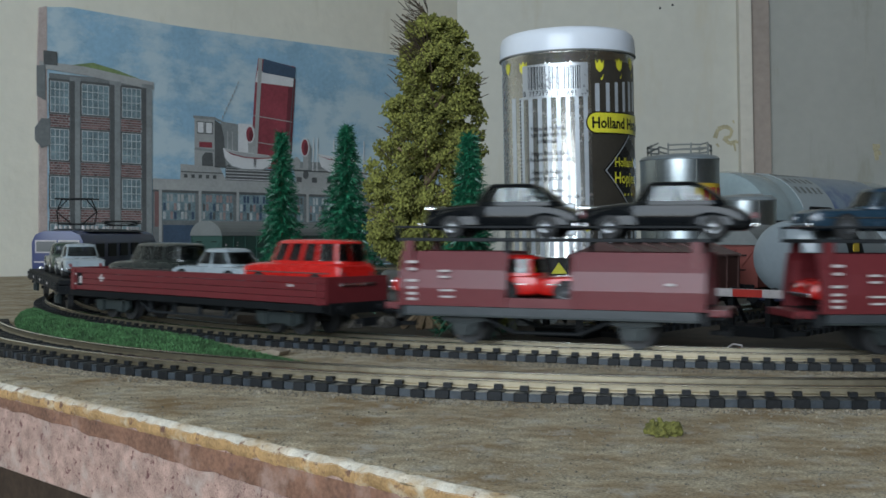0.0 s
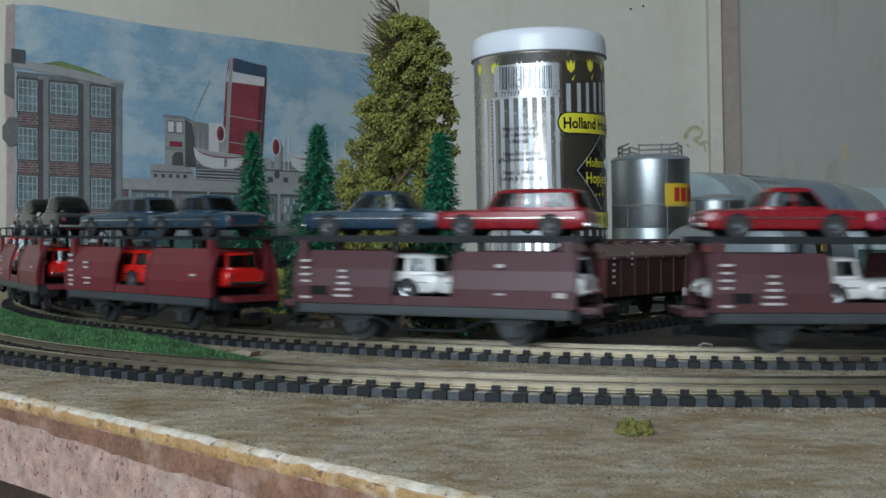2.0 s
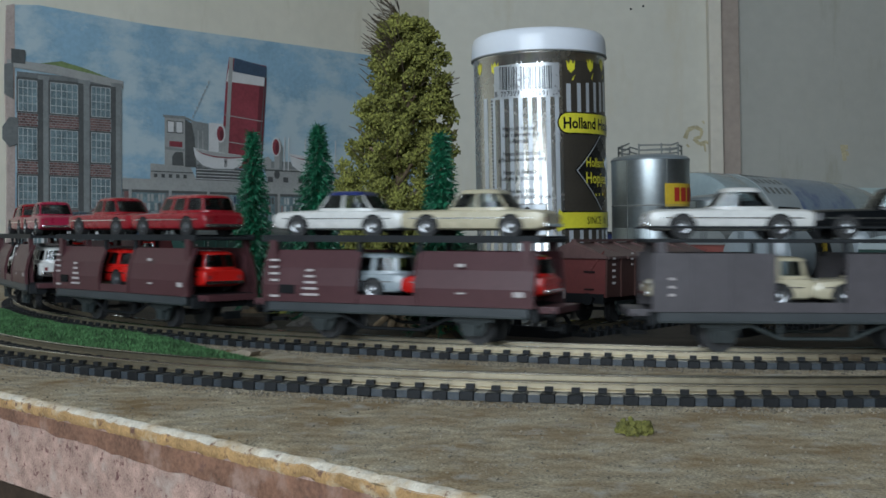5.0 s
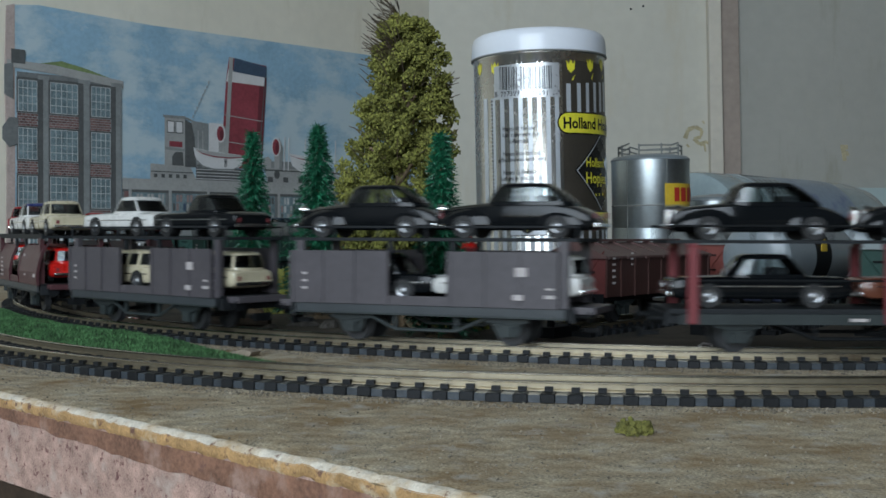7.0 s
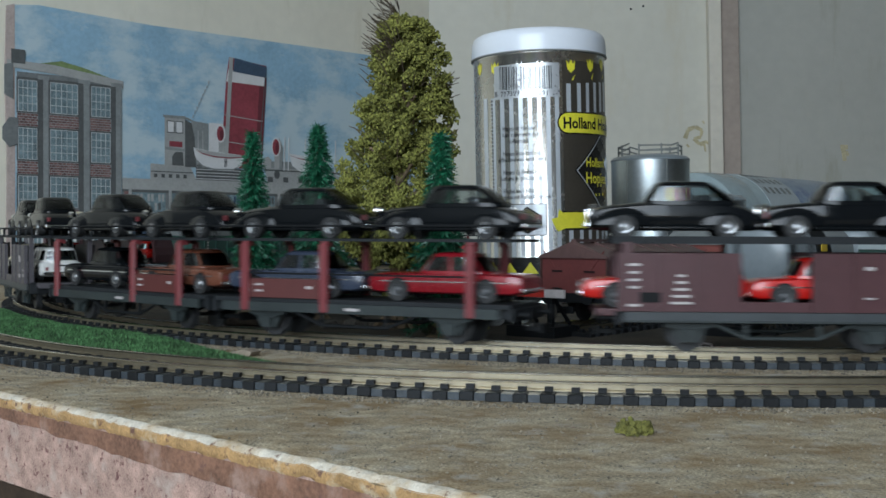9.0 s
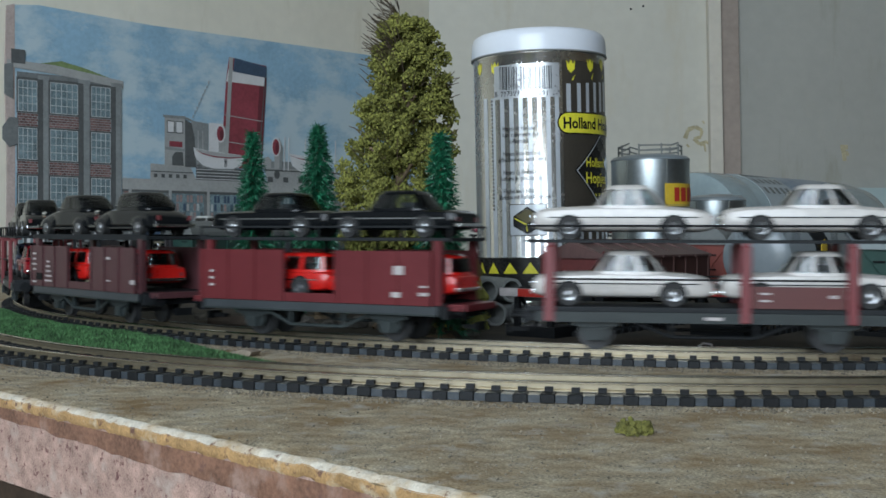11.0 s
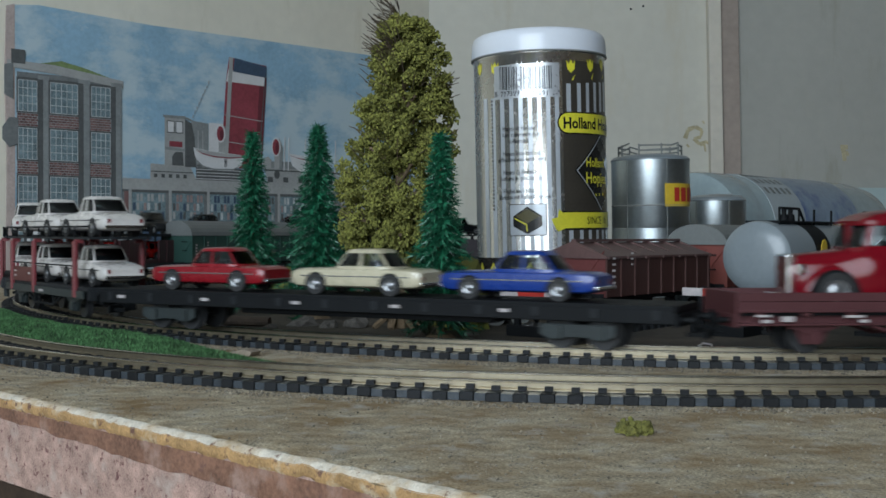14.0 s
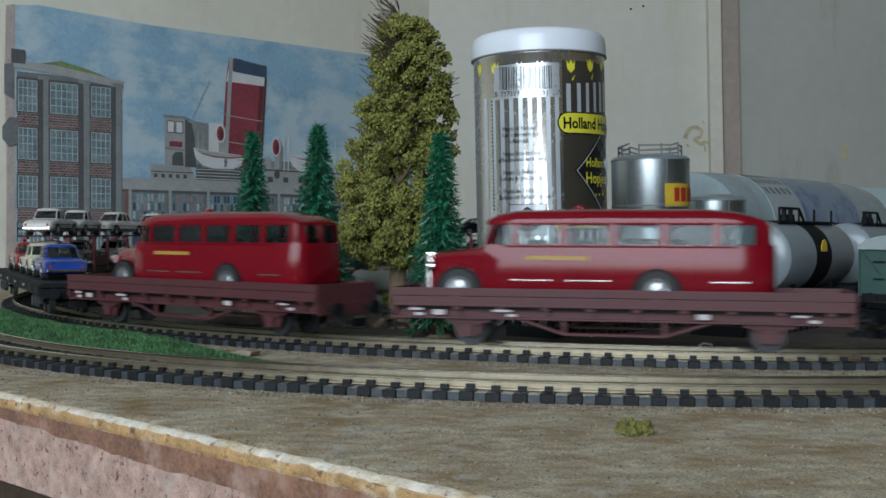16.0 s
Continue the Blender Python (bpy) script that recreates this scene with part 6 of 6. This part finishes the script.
# ---- storage tanks ----
def tank(x, y, r, h, label, sign, seg=56):
    t = thing("storage_tank", label, "tank", "storage tanks", pose(x, y, 0, 0, -1.0, 0))
    part("shell", lathe([(r, 0), (r, h * 0.5), (r * 0.995, h * 0.502), (r, h * 0.505), (r, h)], seg), STEEL, t, smooth=True)
    part("roof", lathe([(r + 0.5, h - 0.6), (r + 0.5, h + 0.4), (r * 0.95, h + 2.2), (r * 0.6, h + 3.9), (r * 0.2, h + 4.6)], seg), TANKGREY, t, smooth=True)
    for a in range(0, 360, 60):
        q = radians(a + 14)
        part("weld_seam", rod((r * math.sin(q), -r * math.cos(q), 1), (r * math.sin(q), -r * math.cos(q), h - 1), 0.3), MIDGREY, t)
    part("hoop", lathe([(r + 0.2, h * 0.66), (r + 0.4, h * 0.663), (r + 0.2, h * 0.67)], seg), MIDGREY, t)
    if sign:
        bm = bmesh.new()
        rail_r = r * 0.82
        for k in range(18):
            a0, a1 = 2 * math.pi * k / 18, 2 * math.pi * (k + 1) / 18
            if k in (4, 11):
                continue
            for z in (h + 6, h + 9.4):
                rod((rail_r * math.cos(a0), rail_r * math.sin(a0), z), (rail_r * math.cos(a1), rail_r * math.sin(a1), z + (1.8 if k % 5 == 0 else 0)), 0.55, bm)
            if k % 2 == 0:
                rod((rail_r * math.cos(a0), rail_r * math.sin(a0), h + 1.5), (rail_r * math.cos(a0), rail_r * math.sin(a0), h + 10.6), 0.65, bm)
        part("railing", bm, MIDGREY, t, "bent grey platform railing")
        def curved(a0, a1, z0, z1, lift):
            bm = bmesh.new()
            n = 14
            lo = [bm.verts.new(((r + lift) * math.sin(a0 + (a1 - a0) * i / n), -(r + lift) * math.cos(a0 + (a1 - a0) * i / n), z0)) for i in range(n + 1)]
            hi = [bm.verts.new(((r + lift) * math.sin(a0 + (a1 - a0) * i / n), -(r + lift) * math.cos(a0 + (a1 - a0) * i / n), z1)) for i in range(n + 1)]
            for i in range(n):
                bm.faces.new((lo[i], lo[i + 1], hi[i + 1], hi[i]))
            return bm
        board = part("sign", curved(0.18, 1.5, h * 0.655, h * 0.82, 0.3), SIGN_YELLOW, t, "yellow sign with red lettering bars")
        for a0, a1 in ((0.44, 0.60), (0.66, 0.86), (0.93, 1.12), (1.18, 1.32)):
            part("sign_bar", curved(a0, a1, h * 0.69, h * 0.79, 0.6), SIGN_RED, board)
    else:
        bm = box(-3, 14, -1, 1, h + 3.8, h + 5)
        cyl(2.2, 2.2, 3, (r * 0.8, -2, h + 2.2), "z", 14, bm)
        part("valve", bm, MIDGREY, t)
    return t


SIGN_YELLOW = mat("sign_yellow", (0.62, 0.42, 0.035), 0.5, vary=0.12, size=60)
SIGN_RED = mat("sign_red", (0.42, 0.03, 0.02), 0.5, vary=0.1, size=60)
tank(0.147, 0.78, 27.0, 95.0, "tall grey steel storage tank with yellow sign and railing", True)
tank(0.2036, 0.83, 23.3, 68.5, "low grey steel storage tank behind the goods wagons", False)


def bottle():
    t = thing("plastic_bottle", "clear plastic bottle with printed wrapper lying on its side", "bottle")
    a, b = Vector((0.205, 0.925, 0.0485)), Vector((0.470, 1.205, 0.0485))
    t.matrix_world = Matrix.Translation(a) @ (b - a).to_track_quat("X", "Z").to_matrix().to_4x4()
    ln = (b - a).length * 1000
    def around(profile, m, nm, lb=""):
        bm = lathe(profile, 48)
        bmesh.ops.rotate(bm, cent=(0, 0, 0), matrix=Matrix.Rotation(radians(90), 3, "Y"), verts=bm.verts)
        return part(nm, bm, m, t, lb, smooth=True)
    around([(38, 0), (46, 4), (47.5, 12), (47.5, 40), (46.8, 44), (47.5, 48), (47.5, ln * 0.72), (44, ln * 0.82), (30, ln * 0.93), (16, ln * 0.97), (15, ln)], BOTTLE, "shell")
    around([(47.9, 60), (47.9, 118)], WRAP_PALE, "wrapper", "pale wrapper with small grey print")
    around([(47.9, 118), (47.9, ln * 0.6)], WRAP_BLUE, "wrapper", "blue and white printed wrapper")
    for i in range(5):
        for k in range(3):
            bm = bmesh.new()
            q0 = radians(10 + k * 16)
            rr, x0 = 48.15, 66 + i * 10
            v = [bm.verts.new((x, -rr * math.sin(q), rr * math.cos(q))) for x, q in ((x0, q0), (x0 + 5, q0), (x0 + 5, q0 + 0.16), (x0, q0 + 0.16))]
            bm.faces.new(v)
            part("print_bar", bm, MIDGREY, t)
    part("cap", cyl(16, 16, 14, (ln + 6, 0, 0), "x", 24), LIDWHITE, t, smooth=True)


BOTTLE = mat("bottle_plastic", (0.33, 0.41, 0.43), 0.14, vary=0.1, size=20, coat=0.4, bump=0.0008, bump_size=60)
WRAP_PALE = mat("wrapper_pale", (0.38, 0.43, 0.45), 0.35, vary=0.08, size=20, coat=0.3, bump=0.0006, bump_size=50)
WRAP_BLUE = mat("wrapper_blue", (0.22, 0.29, 0.38), 0.3, vary=0.2, size=25, coat=0.3, stain=((0.05, 0.10, 0.26), 22, 0.5), bump=0.0008, bump_size=50)
bottle()

# ---- sidings with standing wagons ----
SIDE_A = 52.0


def siding(x, y, heading, s_to, label):
    line = line_of(x / PITCH, y / PITCH, radians(heading), lambda s: 0.0, -2, s_to + 1, 0.0)
    return track(line, -1, s_to, label)


siding(0.0555, 0.475, SIDE_A, 44, "straight siding with brown goods wagons on it")
siding(0.1356, 0.487, SIDE_A, 44, "straight siding with silver tank wagons on it")
siding(0.1930, 0.470, SIDE_A, 44, "straight siding with a green goods van on it")
siding(-0.228, 0.950, 65.0, 40, "straight siding with green goods vans on it")


def stand(ob, x, y, heading, back):
    """Stands a wagon, whose middle is at its origin, with its near end at the place given, back mm further along."""
    a = radians(heading)
    ob.matrix_world = pose(x + math.cos(a) * back * MM, y + math.sin(a) * back * MM, 0.005, 0, 0, heading)


def goods_van(label, ln, colour, roof_mat, arched, side_top, peak, ribs=6, side=None):
    w = thing("goods_van", label, "wagon", "standing goods wagons")
    half = ln / 2
    running_gear(w, half, (-half * 0.58, half * 0.58), BLACK)
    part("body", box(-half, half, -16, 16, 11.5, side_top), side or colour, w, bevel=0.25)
    if arched:
        prof = [(-17 * math.cos(math.pi * i / 12), side_top - 1 + (peak - side_top + 1) * math.sin(math.pi * i / 12)) for i in range(13)]
    else:
        prof = [(-17, side_top - 0.6), (-17, side_top + 0.4), (0, peak), (17, side_top + 0.4), (17, side_top - 0.6)]
    part("roof", prism_x(prof, -half - 1.4, half + 1.4), roof_mat, w)
    if arched:
        part("end_gable", prism_x([(p[0] * 0.92, p[1] - 0.8) for p in prof], -half - 0.25, half + 0.25), colour, w)
    else:
        for i in range(7):
            x = -half + i * ln / 6
            bm = prism_x([(-17.6, side_top), (0, peak + 0.9), (17.6, side_top), (17.6, side_top - 0.9), (0, peak), (-17.6, side_top - 0.9)], x - 0.6, x + 0.6)
            part("roof_rib", bm, roof_mat, w)
        part("ridge_board", box(-half, half, -1.2, 1.2, peak + 0.4, peak + 1.6), roof_mat, w)
    for s in (-1, 1):
        for i in range(ribs + 1):
            x = -half + i * ln / ribs
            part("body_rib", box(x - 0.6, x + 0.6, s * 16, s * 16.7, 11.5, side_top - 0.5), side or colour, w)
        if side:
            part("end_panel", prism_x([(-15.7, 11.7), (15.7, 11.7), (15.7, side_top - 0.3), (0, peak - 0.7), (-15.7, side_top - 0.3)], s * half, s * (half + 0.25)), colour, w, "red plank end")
        part("end_plank", box(s * half, s * (half + 0.35), -15.4, 15.4, 12.4, 12.9), colour, w)
        for y in (-8, 8):
            part("end_handle", box(s * half, s * (half + 0.9), y - 2.5, y + 2.5, side_top - 6.6, side_top - 5.9), BLACK, w)
            part("end_hinge", box(s * half, s * (half + 0.9), y - 2.2, y + 2.2, side_top - 14, side_top - 13.4), BLACK, w)
        part("end_strut", rod((s * (half + 0.3), -15, 31), (s * (half + 0.3), -8, 22), 0.35), colour, w)
        part("end_strut", rod((s * (half + 0.3), 15, 31), (s * (half + 0.3), 8, 22), 0.35), colour, w)
    marks(w, [(-half + 5, 28 - i * 2.6, 3, 1.2) for i in range(5)] + [(-half + 21, 30 - i * 2.4, 2.4, 1.0) for i in range(3)], -16.9)
    return w


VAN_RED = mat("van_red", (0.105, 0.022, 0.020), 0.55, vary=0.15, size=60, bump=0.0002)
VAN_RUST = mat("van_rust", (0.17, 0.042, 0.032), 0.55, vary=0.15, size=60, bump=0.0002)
# Darkened copy of the end planks' red: shaded flanks put into the paint.
VAN_SHADED = mat("van_red_shaded", (0.055, 0.022, 0.018), 0.55, vary=0.2, size=60, bump=0.0002)
ROOF_BROWN = mat("roof_brown", (0.10, 0.055, 0.050), 0.45, vary=0.2, size=60)
VAN_GREEN = mat("van_green", (0.022, 0.065, 0.052), 0.5, vary=0.15, size=60, bump=0.0002)
ROOF_GREY = mat("roof_grey", (0.15, 0.16, 0.155), 0.45, vary=0.12, size=60)
# Its body and ribs take the shade-darkened red; only the ends stay lit red.
stand(goods_van("dark red covered wagon with a ribbed pitched roof", 100, VAN_RED, ROOF_BROWN, False, 28.5, 34.5, 8, VAN_SHADED), 0.0555, 0.475, SIDE_A, 51)
stand(goods_van("rust-red goods van with an arched roof", 96, VAN_RUST, ROOF_GREY, True, 34, 43.5), 0.0555, 0.475, SIDE_A, 171)
stand(goods_van("green goods van with a pale arched roof", 96, VAN_GREEN, mat("roof_pale", (0.26, 0.30, 0.30), 0.5, vary=0.1), True, 33, 38.5), 0.1930, 0.470, SIDE_A, 49)
stand(goods_van("dark green goods van with a grey arched roof", 100, VAN_GREEN, ROOF_GREY, True, 37, 49), -0.228, 0.950, 65.0, 50)
stand(goods_van("dark green goods van with a grey arched roof", 100, VAN_GREEN, ROOF_GREY, True, 37, 49), -0.228, 0.950, 65.0, 168)


def tank_wagon(label, ln, logo):
    w = thing("tank_wagon", label, "wagon", "standing tank wagons")
    half = ln / 2
    running_gear(w, half + 4, (-half * 0.55, half * 0.55), BLACK)
    r, zc = 16.3, 28.2
    bm = lathe([(2, 0), (9, 0.5), (13.6, 1.6), (15.8, 3.6), (r, 6.0), (r, ln - 6), (15.8, ln - 3.6), (13.6, ln - 1.6), (9, ln - 0.5), (2, ln)], 44)
    bmesh.ops.rotate(bm, cent=(0, 0, 0), matrix=Matrix.Rotation(radians(90), 3, "Y"), verts=bm.verts)
    bmesh.ops.translate(bm, vec=(-half, 0, zc), verts=bm.verts)
    part("tank", bm, TANKGREY, w, "silver-grey tank barrel", smooth=True)
    if logo:
        bm = lathe([(r + 0.12, 34), (r + 0.12, 54)], 44)
        bmesh.ops.rotate(bm, cent=(0, 0, 0), matrix=Matrix.Rotation(radians(90), 3, "Y"), verts=bm.verts)
        bmesh.ops.translate(bm, vec=(-half, 0, zc), verts=bm.verts)
        part("band", bm, BLACK, w, "black band with a yellow emblem", smooth=True)
        part("emblem", ellipse(-half + 44, zc + 3, 4, 5, r - 0.3, 16), SIGN_YELLOW, w)
    bm = bmesh.new()
    for x in (-half + 12, -half + 36, half - 36, half - 12):
        rod((x, -7, zc + 14), (x, -7, zc + 22), 0.55, bm)
    rod((-half + 12, -7, zc + 22), (-half + 36, -7, zc + 22), 0.6, bm)
    rod((-half + 36, -7, zc + 22), (-half + 44, -7, zc + 15), 0.6, bm)
    for x in (-half + 28, -half + 36):
        cyl(2.2, 1.8, 4, (x, -3, zc + 17.4), "z", 12, bm)
        cyl(1.1, 1.1, 3, (x, -3, zc + 20.4), "z", 10, bm)
    box(-half + 10, half - 10, -8, 8, zc + 15.4, zc + 16.4, bm)
    part("walkway", bm, BLACK, w, "black walkway with railing and valves")
    part("platform", box(-half - 5, half + 5, -14.5, 14.5, 9.4, 12.6), mat("frame_blue", (0.016, 0.022, 0.05), 0.45, vary=0.2, size=60), w, "dark blue wagon frame", bevel=0.3)
    for x in (-half * 0.6, half * 0.6):
        part("saddle", box(x - 3, x + 3, -11, 11, 12, 16), BLACK, w)
    return w


stand(tank_wagon("silver-grey tank wagon with black railing", 92, True), 0.1356, 0.487, SIDE_A, 48)
stand(tank_wagon("silver-grey tank wagon with black railing", 92, False), 0.1356, 0.487, SIDE_A, 166)


def buffer_stop(x, y):
    """A track end: black posts and struts with a white beam and a red middle."""
    t = thing("buffer_stop", "black buffer stop with a red and white beam", "buffer stop", "buffer stops", pose(x, y, 0, 0, 0, SIDE_A))
    for q in (-8.25, 8.25):
        part("post", box(0, 2.2, q - 1.2, q + 1.2, 4.8, 20), BLACK, t, bevel=0.2)
        part("strut", rod((1.5, q, 18), (16, q, 5.4), 0.9), BLACK, t)
        bm = cyl(1.0, 1.0, 3, (3.6, q * 1.1, 18.6), "x", 12)
        cyl(2.4, 2.4, 0.8, (5.4, q * 1.1, 18.6), "x", 14, bm)
        part("buffer", bm, BLACK, t, smooth=True)
    beam = part("beam", box(-1.4, 0, -16, 16, 17, 20.4), LETTER, t, "white painted beam", bevel=0.15)
    part("beam_patch", box(-1.7, -1.3, -6.5, 6.5, 17.1, 20.3), SIGN_RED, beam, "red middle of the beam")
    part("foot", box(-2, 17, -12, 12, 0, 4.9), BLACK, t, bevel=0.3)


buffer_stop(0.0375, 0.462)
buffer_stop(0.1165, 0.468)


def rock(x, y, size, seed):
    bm = bmesh.new()
    bmesh.ops.create_icosphere(bm, subdivisions=2, radius=1.0)
    for v in bm.verts:
        k = 1 + 0.5 * noise.noise(v.co * 1.3 + Vector((seed * 7, 0, 0))) + 0.25 * noise.noise(v.co * 3.1 + Vector((seed, 3, 0)))
        v.co = Vector((v.co.x * size * 1.5 * k, v.co.y * size * k, max(-0.2, v.co.z) * size * 0.75 * k))
    ob = tagged(link("rock", bm, STONE), "small rough grey stone lying behind the track", "stone", "stones behind the track")
    ob.matrix_world = pose(x, y, 0.0006, 0, 0, seed * 40)


STONE = mat("stone", (0.115, 0.105, 0.092), 0.9, vary=0.4, size=200, bump=0.0008, bump_size=600)
for k, (x, y, size) in enumerate(((-0.064, 0.515, 5.0), (-0.052, 0.505, 4.2), (-0.040, 0.510, 6.0), (-0.118, 0.55, 4.0), (-0.078, 0.50, 2.6), (0.012, 0.47, 3.0), (-0.004, 0.49, 2.2))):
    rock(x, y, size, k + 1)
plant = thing("dry_plant", "small dark spiky plant behind the track", "plant", m=pose(-0.006, 0.458, 0))
LEAF = mat("dry_leaf", (0.040, 0.042, 0.024), 0.7, vary=0.4, size=120)
for k in range(17):
    a, up, ln = k * 2.4, 0.25 + 0.9 * ((k * 7) % 5) / 5, 9 + (k * 5) % 6
    tip_at = Vector((math.cos(a), math.sin(a), up)).normalized() * ln
    side = Vector((-math.sin(a), math.cos(a), 0)) * 0.9
    bm = bmesh.new()
    vs = [bm.verts.new(q) for q in (Vector((0, 0, 0.3)), tip_at * 0.5 + side + Vector((0, 0, 1.2)), tip_at, tip_at * 0.5 - side + Vector((0, 0, 1.2)), tip_at * 0.5 + Vector((0, 0, 0.6)))]
    for i, j, q in ((0, 1, 4), (1, 2, 4), (2, 3, 4), (3, 0, 4), (0, 3, 1), (1, 3, 2)):
        bm.faces.new((vs[i], vs[j], vs[q]))
    part("leaf", bm, LEAF, plant)
hump = tagged(link("bark_scrap", prism([(-5, 0), (-3.5, 1.6), (-0.5, 2.6), (2.5, 1.9), (5, 0)], -3, 2.5), mat("brown_bark", (0.075, 0.05, 0.03), 0.9, vary=0.5, size=200, bump=0.0008, bump_size=700), bevel=0.5), "curled brown bark scrap at the edge of the grass", "bark")
hump.matrix_world = pose(-0.0985, 0.397, 0.0004, 0, 0, -22)
bm = rod((0, 0, 0.4), (5, 1, 3.4), 0.35)
rod((5, 1, 3.4), (8, 0, 3.0), 0.35, bm)
rod((8, 0, 3.0), (7.4, -1, 0.4), 0.3, bm)
wire = tagged(link("wire_scrap", bm, LETTER), "bent scrap of pale wire beside the rail", "wire")
wire.matrix_world = pose(0.0905, 0.405, 0.0, 0, 0, 0)


def pipe(x, y, z, heading, ln, label):
    t = lathe([(5.6, 0), (5.6, ln), (4.3, ln), (4.3, 2), (4.3, 0)], 28)
    bmesh.ops.delete(t, geom=[f for f in t.faces if len(f.verts) > 4], context="FACES")
    bmesh.ops.bridge_loops(t, edges=[e for e in t.edges if e.is_boundary])
    bmesh.ops.rotate(t, cent=(0, 0, 0), matrix=Matrix.Rotation(radians(90), 3, "Y"), verts=t.verts)
    ob = link("concrete_pipe", t, PIPE, smooth=True)
    ob.matrix_world = pose(x, y, z, 0, 0, heading)
    return tagged(ob, label, "pipe", "stacked concrete pipes")


PIPE = mat("concrete", (0.19, 0.20, 0.19), 0.9, vary=0.2, size=80, bump=0.0004, bump_size=500)
for k in range(3):
    for row in range(2):
        pipe(0.0365 - 0.0117 * k - (0.004 if row else 0), 0.522 - 0.0045 * k, 0.0056 + 0.0112 * row + 0.0, 114, 140, "grey concrete pipe in a stack beside the firs")
motions()
